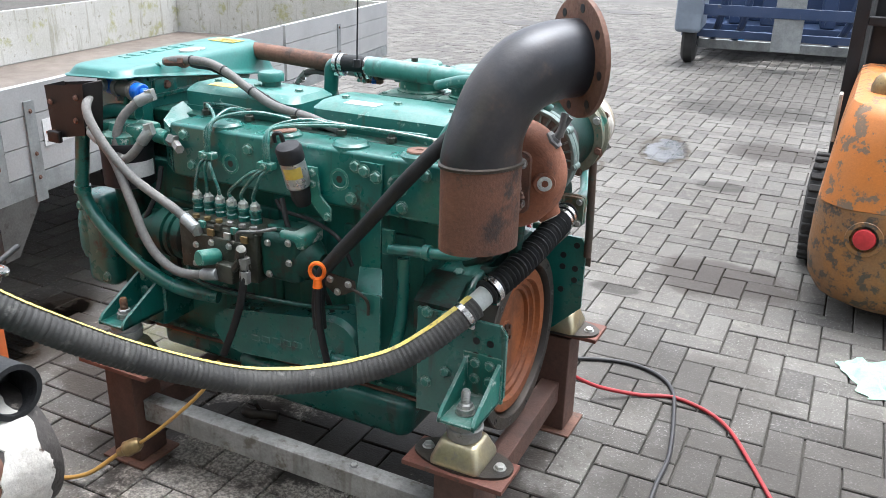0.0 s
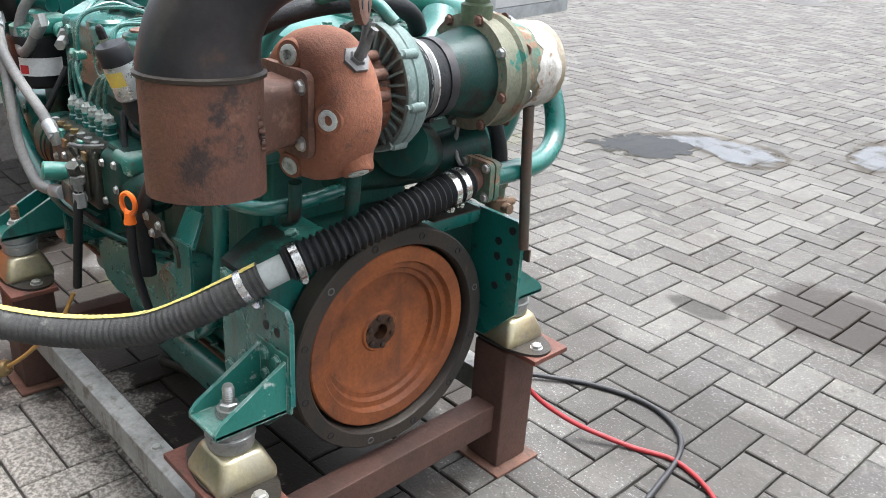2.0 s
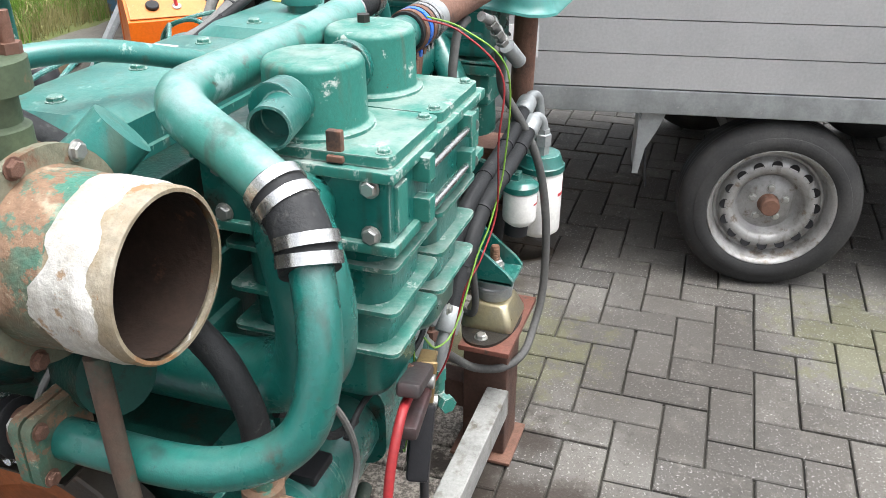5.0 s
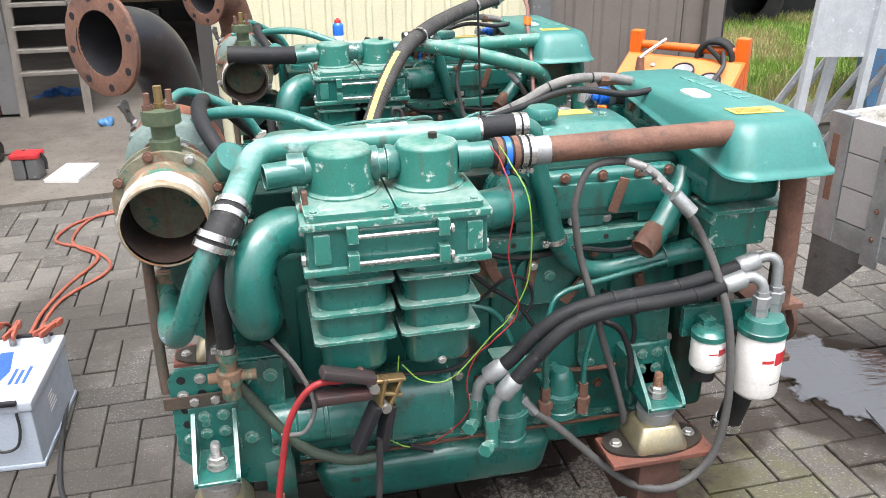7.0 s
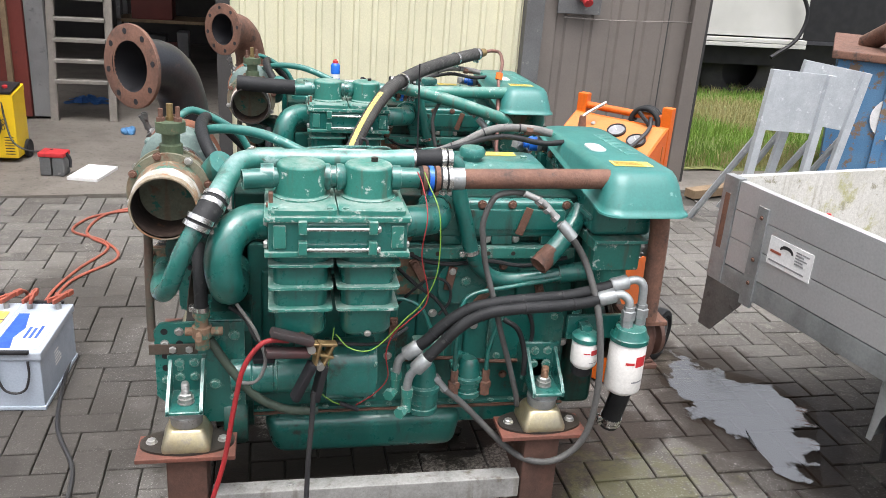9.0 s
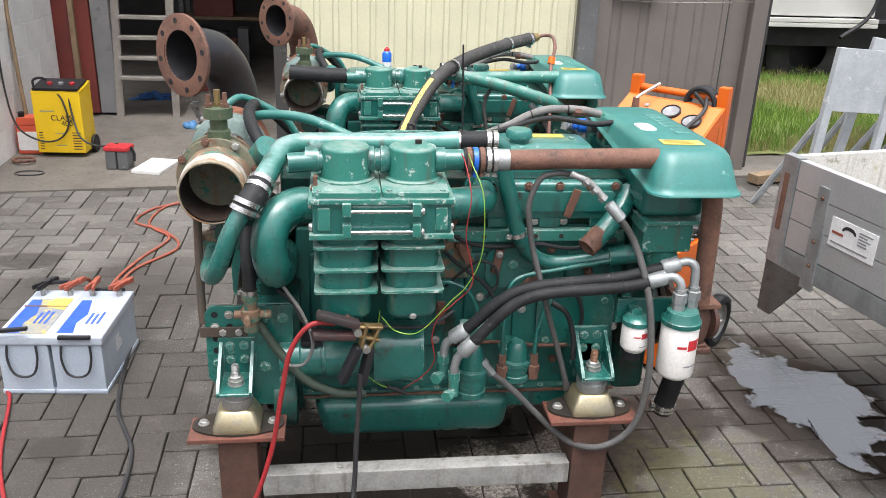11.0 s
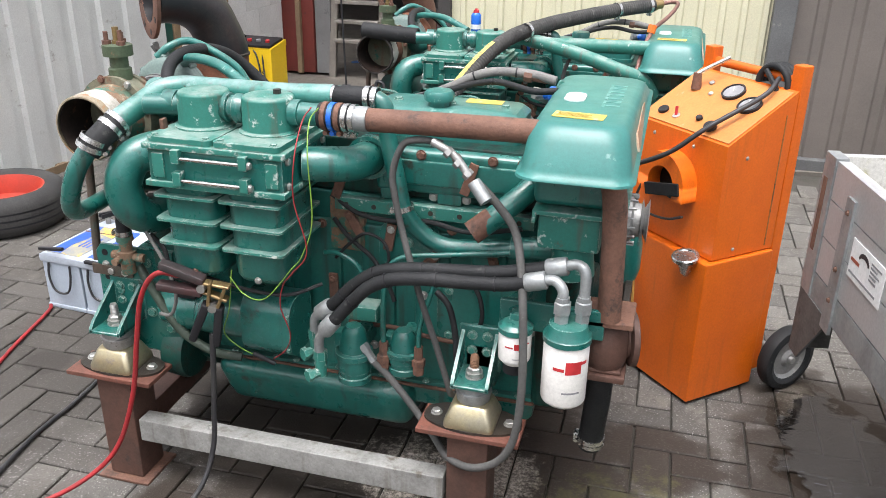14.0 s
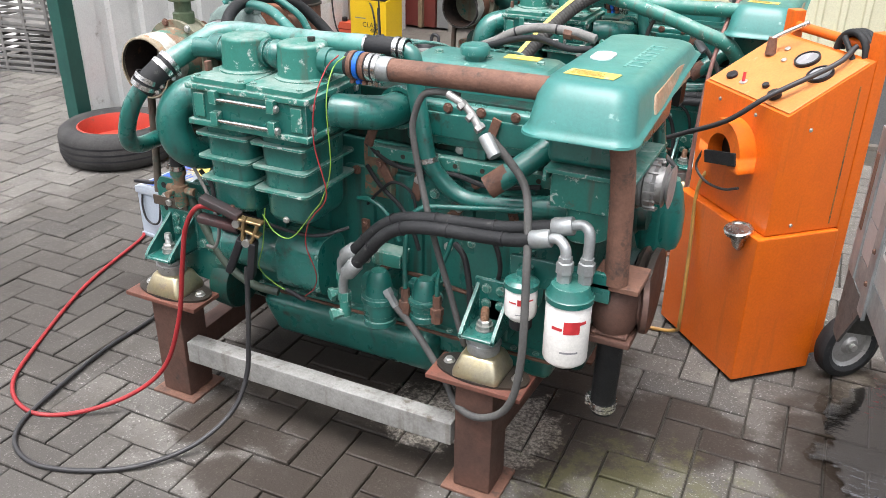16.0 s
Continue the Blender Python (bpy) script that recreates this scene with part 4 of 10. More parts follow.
part("link_pipe", bm, GREEN, cooler)
bm = B()
cyl(bm, (0.37, -0.27, 1.055), (0.37, -0.27, 1.068), 0.009, 6)
part("plug", bm, DARK_IRON, cooler)
# big air elbows of the aftercooler
bm = B()
tube(bm, [(0.115, -0.30, 0.912), (0.075, -0.31, 0.915), (0.03, -0.345, 0.895), (0.012, -0.365, 0.84), (0.018, -0.35, 0.775), (0.025, -0.28, 0.735), (0.025, -0.15, 0.73)], 0.043, 24, 8)
part("air_elbow", bm, GREEN, eng, "thick green cast air elbow")
bm = B()
tube(bm, [(0.44, -0.30, 0.912), (0.49, -0.285, 0.912), (0.535, -0.24, 0.905), (0.55, -0.15, 0.90)], 0.040, 24, 8)
lathe(bm, (0.548, -0.185, 0.902), (0, 1, 0), [(0, 0.042), (0, 0.052), (0.02, 0.052), (0.02, 0.042)], 24)
part("air_elbow", bm, GREEN, eng)

# pipe over the top of the aftercooler, rubber sleeve, cross-over pipe to the rear flange
bm = B()
tube(bm, [(-0.007, -0.358, 0.971), (0.003, -0.330, 0.985), (0.016, -0.292, 1.001), (0.030, -0.248, 1.018), (0.048, -0.212, 1.031), (0.085, -0.190, 1.036), (0.14, -0.190, 1.037), (0.25, -0.198, 1.039), (0.36, -0.203, 1.041), (0.475, -0.20, 1.045)], 0.0265, 20, 8)
part("coolant_pipe", bm, PIPE_GREEN, eng, "pale worn green coolant pipe")
bm = B()
tube(bm, [(0.002, -0.334, 0.984), (-0.011, -0.360, 0.967), (-0.029, -0.382, 0.944), (-0.045, -0.395, 0.925)], 0.0295, 20, 6)
part("rubber_sleeve", bm, RUBBER, eng, "black rubber sleeve smeared grey")
for p, d in (((-0.001, -0.340, 0.981), (-0.5, -1.1, -0.75)), ((-0.009, -0.356, 0.970), (-0.5, -1.0, -0.8)), ((-0.032, -0.386, 0.948), (-0.5, -0.4, -1)), ((-0.040, -0.392, 0.934), (-0.5, -0.3, -1))):
    hose_clamp(eng, p, d, 0.030)
bm = B()
tube(bm, [(-0.042, -0.394, 0.93), (-0.068, -0.412, 0.885), (-0.088, -0.418, 0.835), (-0.108, -0.405, 0.785), (-0.128, -0.36, 0.755), (-0.142, -0.29, 0.745), (-0.146, -0.16, 0.748)], 0.0215, 20, 8)
part("crossover_pipe", bm, GREEN, eng, "glossy green bent pipe with small rust spots")
bm = B()
for y in (-0.165, -0.15):
    slab(bm, [(-0.147 + (a - 0.0), y, 0.75 + b) for a, b in rounded(0, 0, 0.078, 0.078, 0.012, 4)], (0, 0.0115, 0))
part("pipe_flange", bm, RUST_GREEN, eng, "square rusty flange pair")
for a in (-0.028, 0.028):
    for b in (-0.028, 0.028):
        bolt(eng, (-0.147 + a, -0.166, 0.75 + b), (0, -1, 0), 0.0075, BOLT_RUST)
        bolt(eng, (-0.147 + a, -0.138, 0.75 + b), (0, 1, 0), 0.0075, BOLT_ZINC)
bm = B()
tube(bm, [(-0.147, -0.14, 0.75), (-0.150, -0.075, 0.748)], 0.023, 20, 1)
part("pipe_stub", bm, RUST, eng)
HOSE_LINE = [(-0.150, -0.115, 0.750), (-0.152, -0.05, 0.742), (-0.144, 0.05, 0.720), (-0.124, 0.15, 0.688), (-0.092, 0.238, 0.655)]
bm = B()
tube(bm, HOSE_LINE, lambda s: 0.0285 + 0.0035 * math.sin(s * 2 * math.pi / 0.0125), 22, 8, prof=0.0021)
part("corrugated_hose", bm, RUBBER, eng, "black corrugated rubber hose")
hose_clamp(eng, (-0.151, -0.092, 0.747), (0, 1, -0.1), 0.031, 0.013)
hose_clamp(eng, (-0.1515, -0.068, 0.744), (0, 1, -0.1), 0.031, 0.013)
hose_clamp(eng, (-0.100, 0.220, 0.662), (0.34, 1, -0.37), 0.031, 0.014)
bm = B()
tube(bm, [(-0.104, 0.208, 0.667), (-0.066, 0.312, 0.620)], 0.0235, 20, 1)
part("grey_pipe", bm, surf("grey_plastic_pipe", (0.42, 0.45, 0.43), (0.36, 0.38, 0.36), 0.5, 0, 9, None, bump=0.05), eng, "pale grey plastic pipe joint")

# turbocharger group along the rear top: elbow stub, turbine, compressor, intake pipe
TX, TZ = -0.122, 0.943
SX = -0.138


def oval(bm, upper=9.0):
    """Squeeze the upright exhaust pipe to its oval section; above the given height it grows round."""
    d, e = V(-0.551, -0.834, 0), V(0.834, -0.551, 0)
    c = V(SX, 0.39, 0)
    for v in bm.verts:
        r = V(v.co.x - c.x, v.co.y - c.y, 0)
        k = 0.48 * max(0.0, min(1.0, (upper - v.co.z) / 0.16))
        v.co += d * (r.dot(d) * k * 0.70)


bm = B()
lathe(bm, (SX, 0.39, 0.832), (0, 0, 1), [(0.0, 0.058), (0.0, 0.062), (0.165, 0.062), (0.165, 0.05)], 36)
lathe(bm, (SX, 0.39, 0.836), (0, 0, 1), [(0.0, 0.058), (0.05, 0.058), (0.05, 0.0)], 36)
oval(bm)
STUB_RUST = surf("streaked_exhaust_rust", (0.155, 0.068, 0.040), (0.095, 0.046, 0.031), 0.62, 0.15, 5, (0.038, 0.026, 0.022), 0.53, 11, 0.13, 0.4, 150, grime=(0.19, 0.105, 0.07), gt=0.60, gs=13)
stub = part("exhaust_stub", bm, STUB_RUST, eng, "rusty brown exhaust stub, open below")
bm = B()
lathe(bm, (SX, 0.39, 0.993), (0, 0, 1), [(0, 0.060), (0.003, 0.0655), (0.008, 0.066), (0.012, 0.061)], 36)
oval(bm)
part("weld_seam", bm, DARK_IRON, stub)
# square exhaust spigot and its tilted bolted plate
bm = B()
rings = []
for y, cx, w, h in ((0.365, SX, 0.100, 0.108), (0.318, SX + 0.004, 0.094, 0.100), (0.275, SX + 0.016, 0.092, 0.094), (0.248, SX + 0.022, 0.096, 0.098)):
    rings.append([bm.verts.new((px, y, pz)) for px, pz in rounded(cx, 0.926, w, h, 0.018, 4)])
for a, b in zip(rings, rings[1:]):
    for k in range(len(a)):
        bm.faces.new((a[k], a[(k + 1) % len(a)], b[(k + 1) % len(a)], b[k]))
for v in bm.verts:
    v.co += V(noise.noise(v.co * 40), 0, noise.noise(v.co * 40 + V(3, 1, 7))) * 0.002
bmesh.ops.recalc_face_normals(bm, faces=bm.faces)
part("exhaust_spigot", bm, STUB_RUST, eng, "crusty square exhaust branch")
bm = B()
slab(bm, [(px, 0.2385, pz) for px, pz in rounded(SX + 0.022, 0.926, 0.134, 0.130, 0.016, 4)], (0, 0.011, 0))
soften(bm, 0.002, 1)
plate = part("exhaust_plate", bm, RUST, eng, "rusty bolted exhaust plate")
for x, z in ((-0.166, 0.968), (-0.166, 0.884), (-0.068, 0.968), (-0.068, 0.884)):
    bolt(plate, (x, 0.250, z), (0, 1, 0), 0.0095, BOLT_RUST if x > -0.1 else BOLT_ZINC)
bm = B()
for k in range(40):
    a = 2 * math.pi * k / 40
    q = V(SX - 0.008 + 0.056 * math.cos(a), 0.337 + 0.004 * math.sin(3 * a), 0.926 + 0.058 * math.sin(a))
    lathe(bm, q, (0, 1, 0), [(-0.005, 0), (-0.002, 0.005 + 0.002 * math.sin(k * 2.3)), (0.004, 0.004), (0.006, 0)], 6)
part("weld_bead", bm, RUST, eng, "lumpy weld round the branch")
# turbine: a squat drum with four plugged bosses
TC = V(-0.125, 0.236, 0.926)
bm = B()
lathe(bm, TC, (0, -1, 0), [(0, 0.0), (0, 0.084), (0.003, 0.094), (0.010, 0.102), (0.024, 0.108), (0.046, 0.111), (0.066, 0.110), (0.080, 0.106), (0.090, 0.097), (0.096, 0.084), (0.099, 0.066), (0.104, 0.060), (0.140, 0.058), (0.140, 0.0)], 56)
for v in bm.verts:
    a = math.atan2(v.co.z - TC.z, -(v.co.x - TC.x))
    k = 1.0 + 0.05 * math.sin(a) ** 2 + 0.05 * max(0.0, math.cos(a - 0.9)) ** 4 * (1 if v.co.y > 0.14 else 0)
    v.co.z = TC.z + (v.co.z - TC.z) * k
    v.co.x = TC.x + (v.co.x - TC.x) * (1 + 0.02 * math.cos(a))
turbine = part("turbine_housing", bm, PINK_RUST, eng, "matt orange-brown rusted turbine casting")
for p, d, r, deep in ((V(-0.123, 0.243, 1.006), V(-0.28, 0.95, 0.12), 0.0175, 0.055), (V(-0.212, 0.236, 0.928), V(-0.45, 0.89, 0.0), 0.0175, 0.060), (V(-0.119, 0.242, 0.836), V(-0.28, 0.94, -0.18), 0.0165, 0.050), (V(-0.210, 0.178, 0.838), V(-0.55, 0.08, -0.83), 0.0185, 0.050)):
    d = d.normalized()
    bm = B()
    lathe(bm, p - d * deep, d, [(0, r * 2.3), (deep * 0.35, r * 1.75), (deep * 0.7, r * 1.45), (deep - 0.003, r * 1.33), (deep, r * 1.22), (deep, r * 0.92), (deep - 0.004, r * 0.90), (deep - 0.004, 0)], 24)
    part("boss", bm, PINK_RUST, turbine)
    bm = B()
    lathe(bm, p - d * 0.004, d, [(0, r * 0.90), (0.0052, r * 0.88), (0.006, r * 0.80), (0.006, r * 0.44), (0.001, r * 0.40), (0.001, 0)], 20)
    part("core_plug", bm, CHALK_ZINC, turbine, "pale steel core plug with a square socket")
bm = B()
box(bm, (-0.219, 0.185, 0.958), (-0.212, 0.205, 0.968), 0.002)
part("cast_mark", bm, PINK_RUST, turbine)
bm = B()
p, d = V(-0.196, 0.183, 0.998), V(-0.72, 0.0, 0.69).normalized()
lathe(bm, p, d, [(-0.01, 0.024), (0.006, 0.024), (0.007, 0.0215), (0.018, 0.0215), (0.019, 0.013), (0.024, 0.011), (0.024, 0)], 6)
tube(bm, [p + d * 0.022, p + d * 0.034 + V(0, -0.004, 0.010), p + d * 0.038 + V(0, -0.010, 0.040)], 0.0085, 12, 4, wall=0.3)
part("temperature_sensor", bm, ALU_DARK, turbine, "grey screw-in sensor with a bent nipple")
bm = B()
lathe(bm, (TX, 0.137, TZ), (0, -1, 0), [(0, 0.05), (0.0, 0.058), (0.045, 0.056), (0.045, 0.05)], 24)
bearing = part("bearing_ring", bm, RUST, eng, "rusty bolted centre ring")
for k in range(12):
    a = radians(30 * k)
    c = V(TX + 0.064 * math.cos(a), 0.122, TZ + 0.064 * math.sin(a))
    bm = B()
    cyl(bm, c + V(0, 0.016, 0), c - V(0, 0.018, 0), 0.0085, 10, bev=0.002)
    part("stud", bm, RUST, bearing)
COMP_GREEN = surf("compressor_pale_green", (0.115, 0.165, 0.15), (0.15, 0.185, 0.172), 0.6, 0.1, 8, (0.27, 0.30, 0.285), 0.57, 24, 0.1, 0.25, 200)
bm = B()
lathe(bm, (TX, 0.098, TZ), (0, -1, 0), [(0.012, 0.05), (0.010, 0.095), (0.001, 0.097), (0, 0.099), (0.0, 0.104), (0.003, 0.106), (0.012, 0.1065), (0.014, 0.104), (0.017, 0.104), (0.019, 0.106), (0.036, 0.1045), (0.046, 0.099), (0.052, 0.088), (0.056, 0.072), (0.060, 0.066), (0.078, 0.064), (0.078, 0)], 56)
comp = part("compressor_housing", bm, COMP_GREEN, eng, "chalky pale green compressor casting")
bm = B()
lathe(bm, (TX, 0.0885, TZ), (0, -1, 0), [(0.012, 0.05), (0, 0.052), (0, 0.0945), (0.004, 0.0945)], 48)
part("back_plate", bm, ALU_DARK, comp, "dull ribbed back plate")
for k in range(28):
    bm = B()
    m = Matrix.Translation((TX, 0.088, TZ)) @ Matrix.Rotation(-radians(360 / 28 * k), 4, 'Y')
    slab(bm, [m @ V(0.054, 0.0, -0.0012), m @ V(0.054, 0.010, -0.0012), m @ V(0.075, 0.0085, -0.0020), m @ V(0.0955, 0.0055, -0.0024), m @ V(0.0955, 0.0, -0.0024)], m.to_3x3() @ V(0, 0, 0.0042))
    part("fin", bm, COMP_GREEN, comp)
for k in range(8):
    a = radians(45 * k + 7)
    bm = B()
    c = V(TX + 0.1035 * math.cos(a), 0.090, TZ + 0.1035 * math.sin(a))
    cyl(bm, c + V(0, 0.007, 0), c - V(0, 0.024, 0), 0.0085, 10, bev=0.003)
    lathe(bm, c + V(0, 0.007, 0), (0, 1, 0), [(0, 0.006), (0.004, 0.006), (0.004, 0)], 6)
    part("clamp_lug", bm, COMP_GREEN, comp)
bm = B()
lathe(bm, (TX, 0.034, TZ), (0, -1, 0), [(0, 0.0), (0, 0.064), (0.003, 0.067), (0.082, 0.064), (0.084, 0.062), (0.084, 0)], 36)
part("intake_sleeve", bm, RUBBER, eng, "black rubber intake sleeve")
bm = B()
lathe(bm, (TX, 0.018, TZ), (0, -1, 0), [(0, 0.064), (0.001, 0.0690), (0.019, 0.0685), (0.020, 0.064)], 36)
part("foil_band", bm, FOIL, eng, "silver foil tape band")
hose_clamp(eng, (TX, 0.010, TZ), (0, 1, 0), 0.0692, 0.011, ALU_DARK)
hose_clamp(eng, (TX, -0.036, TZ), (0, 1, 0), 0.066, 0.018, BLACK_STEEL)
bm = B()
lathe(bm, (TX, -0.049, TZ), (0, -1, 0), [(0, 0.0), (0, 0.061), (0.003, 0.062), (0.068, 0.080), (0.074, 0.081), (0.074, 0)], 40)
part("intake_cone", bm, GREEN_DARK, eng, "dark green tapered intake duct")
bm = B()
lathe(bm, (TX, -0.121, TZ), (0, -1, 0), [(0, 0.0), (0, 0.101), (0.010, 0.101), (0.010, 0.095), (0.016, 0.094), (0.045, 0.094), (0.050, 0.101), (0.061, 0.101), (0.061, 0)], 48)
flapper = part("flap_valve_body", bm, CORRODED, eng, "intake flap valve body with peeling paint")
for k in range(8):
    a = radians(45 * k + 15)
    c = V(TX + 0.096 * math.cos(a), -0.121, TZ + 0.096 * math.sin(a))
    bolt(flapper, c, (0, 1, 0), 0.0085, BOLT_ZINC if k % 3 == 0 else BOLT_RUST)
    bolt(flapper, c - V(0, 0.0612, 0), (0, -1, 0), 0.0085, BOLT_ZINC if k % 3 == 1 else BOLT_RUST)
bm = B()
lathe(bm, (TX, -0.180, TZ), (0, -1, 0), [(0, 0.074), (0, 0.083), (0.030, 0.081), (0.058, 0.079)], 40)
part("intake_pipe", bm, RUST_GREEN, eng)
bm = B()
lathe(bm, (TX, -0.232, TZ), (0, -1, 0), [(0, 0.078), (0.002, 0.0805), (0.014, 0.0814), (0.034, 0.0810), (0.052, 0.0808), (0.056, 0.078)], 56)
for v in bm.verts:
    v.co.y += 0.016 * noise.noise(v.co * 26) + 0.008 * noise.noise(v.co * 70)
    v.co.x += 0.002 * noise.noise(v.co * 60)
part("plaster_wrap", bm, WHITE_TAPE, eng, "ragged wrap of dirty white plaster")
bm = B()
lathe(bm, (TX, -0.229, TZ), (0, -1, 0), [(0, 0.0785), (0.03, 0.0798), (0.071, 0.0790), (0.0735, 0.077), (0.0735, 0.0735)], 56)
part("pipe_lip", bm, TAN_LIP, eng, "yellowed open pipe lip")
# bore coloured near-black with sparse rust-brown patches
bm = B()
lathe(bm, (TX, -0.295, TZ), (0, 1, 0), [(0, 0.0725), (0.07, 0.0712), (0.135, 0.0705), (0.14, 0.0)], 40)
part("pipe_bore", bm, surf("dark_rusty_bore", (0.030, 0.019, 0.014), (0.014, 0.011, 0.010), 0.85, 0, 9, (0.07, 0.035, 0.02), 0.6, 25, bump=0.3, spec=0.2), eng)
# air shut-off cylinder on top of the flap valve
bm = B()
lathe(bm, (TX + 0.005, -0.144, TZ + 0.085), (0, 0, 1), [(0, 0.028), (0.03, 0.028), (0.034, 0.022), (0.06, 0.022), (0.062, 0.036), (0.088, 0.036), (0.09, 0.03), (0.09, 0)], 20)
act = part("shutoff_actuator", bm, surf("olive_actuator", (0.085, 0.115, 0.065), (0.06, 0.085, 0.05), 0.55, 0.2, 12, (0.15, 0.10, 0.06), 0.6, 30, bump=0.2), eng, "olive green shut-off cylinder with rusty studs")
for k, (dx, dy, h) in enumerate(((-0.02, -0.012, 0.035), (0.02, -0.012, 0.04), (0.0, 0.02, 0.03), (0.0, 0.0, 0.045))):
    bm = B()
    cyl(bm, (TX + 0.005 + dx, -0.144 + dy, TZ + 0.17), (TX + 0.005 + dx, -0.144 + dy, TZ + 0.17 + h), 0.006 if k < 3 else 0.008, 10)
    lathe(bm, (TX + 0.005 + dx, -0.144 + dy, TZ + 0.172), (0, 0, 1), [(0, 0), (0, 0.011), (0.012, 0.011), (0.012, 0)], 6)
    part("stud", bm, BRASS if k == 3 else RUST, act)
# support strap from the intake pipe to the side plate
bm = B()
tube(bm, [(-0.168, -0.246, 0.878), (-0.171, -0.252, 0.76), (-0.172, -0.260, 0.66), (-0.170, -0.270, 0.585)], 0.0105, 14, 5)
box(bm, (-0.178, -0.286, 0.552), (-0.060, -0.280, 0.580), 0.002)
part("support_strap", bm, OLIVE_BAR, eng, "olive-brown support bar with a flattened foot")
for x in (-0.12, -0.08):
    bolt(eng, (x, -0.284, 0.566), (0, -1, 0), 0.010, BOLT_ZINC)

# exhaust elbow with its drilled flange
bm = B()
hd = V(-0.551, -0.834, 0)
EL = [V(SX, 0.39, z) + hd * r for r, z in ((0.0, 1.0), (0.0, 1.03), (0.010, 1.075), (0.040, 1.125), (0.090, 1.163), (0.150, 1.180), (0.206, 1.183))]
tube(bm, EL, lambda s: 0.0625 + 0.012 * min(1.0, s / 0.2), 36, 8, caps=False)
for v in bm.verts:
    r = V(v.co.x - SX, v.co.y - 0.39, 0)
    k = max(0.0, min(1.0, (1.10 - v.co.z) / 0.10))
    d = V(0.834, -0.551, 0)
    v.co += hd * (r.dot(hd) * 0.336 * k)
elbow = part("exhaust_elbow", bm, BLACK_STEEL, eng, "scorched black steel exhaust elbow")
fd = V(-0.69, -0.72, 0.036).normalized()
fo = V(-0.250, 0.218, 1.1825)
bm = B()
lathe(bm, fo, fd, [(0, 0.074), (0, 0.113), (0.001, 0.115), (0.011, 0.115), (0.012, 0.113), (0.012, 0.070), (-0.004, 0.070)], 48)
flange = part("flange", bm, RUST, elbow, "rusty round flange with eight bolt holes")
u, w = frame_of(fd)
for k in range(8):
    a = 2 * math.pi * k / 8 + 0.2
    bm = B()
    c = fo + (u * math.cos(a) + w * math.sin(a)) * 0.096
    cyl(bm, c - fd * 0.0008, c + fd * 0.0128, 0.0085, 12)
    part("bolt_hole", bm, PLASTIC_BLK, flange)
# plain black closed cup inside the flange
bm = B()
lathe(bm, fo + fd * 0.011, fd, [(0, 0.0702), (-0.05, 0.066), (-0.10, 0.05), (-0.11, 0.0)], 36)
part("soot_bore", bm, PLASTIC_BLK, flange)

# cylinder head, rocker covers, exhaust side
bm = B()
box(bm, (0.03, -0.145, 0.80), (0.95, 0.145, 0.935), 0.008)
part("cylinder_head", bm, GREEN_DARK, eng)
for i, (x0, x1) in enumerate(((0.50, 0.89), (0.05, 0.475))):
    bm = B()
    slab(bm, [(px, py, 0.935) for px, py in rounded((x0 + x1) / 2, 0.005, x1 - x0, 0.20, 0.03)], (0, 0, 0.012))
    lo = rounded((x0 + x1) / 2, 0.005, x1 - x0 - 0.015, 0.185, 0.03)
    hi = rounded((x0 + x1) / 2, 0.005, x1 - x0 - 0.045, 0.145, 0.03)
    a = [bm.verts.new((px, py, 0.947)) for px, py in lo]
    b = [bm.verts.new((px, py, 0.982)) for px, py in lo]
    c = [bm.verts.new((px, py, 0.998)) for px, py in hi]
    for p, q in ((a, b), (b, c)):
        for k in range(len(p)):
            bm.faces.new((p[k], p[(k + 1) % len(p)], q[(k + 1) % len(p)], q[k]))
    bm.faces.new(c)
    rc = part("rocker_cover", bm, GREEN_LIGHT, eng, "pale green rocker cover")
    for x in (x0 + 0.06, (x0 + x1) / 2, x1 - 0.06):
        bolt(rc, (x, 0.01, 0.998), (0, 0, 1), 0.010, BOLT_GREEN)
    bm = B()
    box(bm, ((x0 + x1) / 2 + 0.03, 0.03, 0.9985), ((x0 + x1) / 2 + 0.12, 0.07, 0.9995))
    part("sticker", bm, YELLOW_LABEL if i == 0 else WHITE_LABEL, rc)
bm = B()
lathe(bm, (0.672, -0.02, 0.998), (0, 0, 1), [(0, 0.026), (0.012, 0.026), (0.014, 0.036), (0.030, 0.037), (0.037, 0.032), (0.038, 0)], 10)
part("oil_cap", bm, GREEN_LIGHT, eng, "scalloped green oil filler cap")
bm = B()
box(bm, (0.56, -0.172, 0.822), (0.935, -0.10, 0.928), 0.014, 3)
manifold = part("exhaust_manifold", bm, GREEN, eng)
bm = B()
box(bm, (0.58, -0.178, 0.845), (0.91, -0.16, 0.905), 0.006)
part("manifold_panel", bm, GREEN, manifold)
for x in (0.60, 0.74, 0.88):
    bm = B()
    box(bm, (x - 0.03, -0.168, 0.80), (x + 0.03, -0.12, 0.83), 0.006)
    part("manifold_foot", bm, GREEN, manifold)
for x in (0.59, 0.674, 0.758, 0.842, 0.91):
    bolt(manifold, (x, -0.173, 0.918), (0, -1, 0), 0.010, BOLT_RUST)
for x in (0.62, 0.70, 0.78, 0.86):
    bolt(manifold, (x, -0.160, 0.815), (0, -1, 0), 0.009, BOLT_ZINC if x in (0.70, 0.78) else BOLT_RUST)
bm = B()
box(bm, (0.46, -0.185, 0.766), (0.945, -0.158, 0.798), 0.003)
rail = part("side_rail", bm, GREEN_WORN, eng, "chipped green rail along the head")
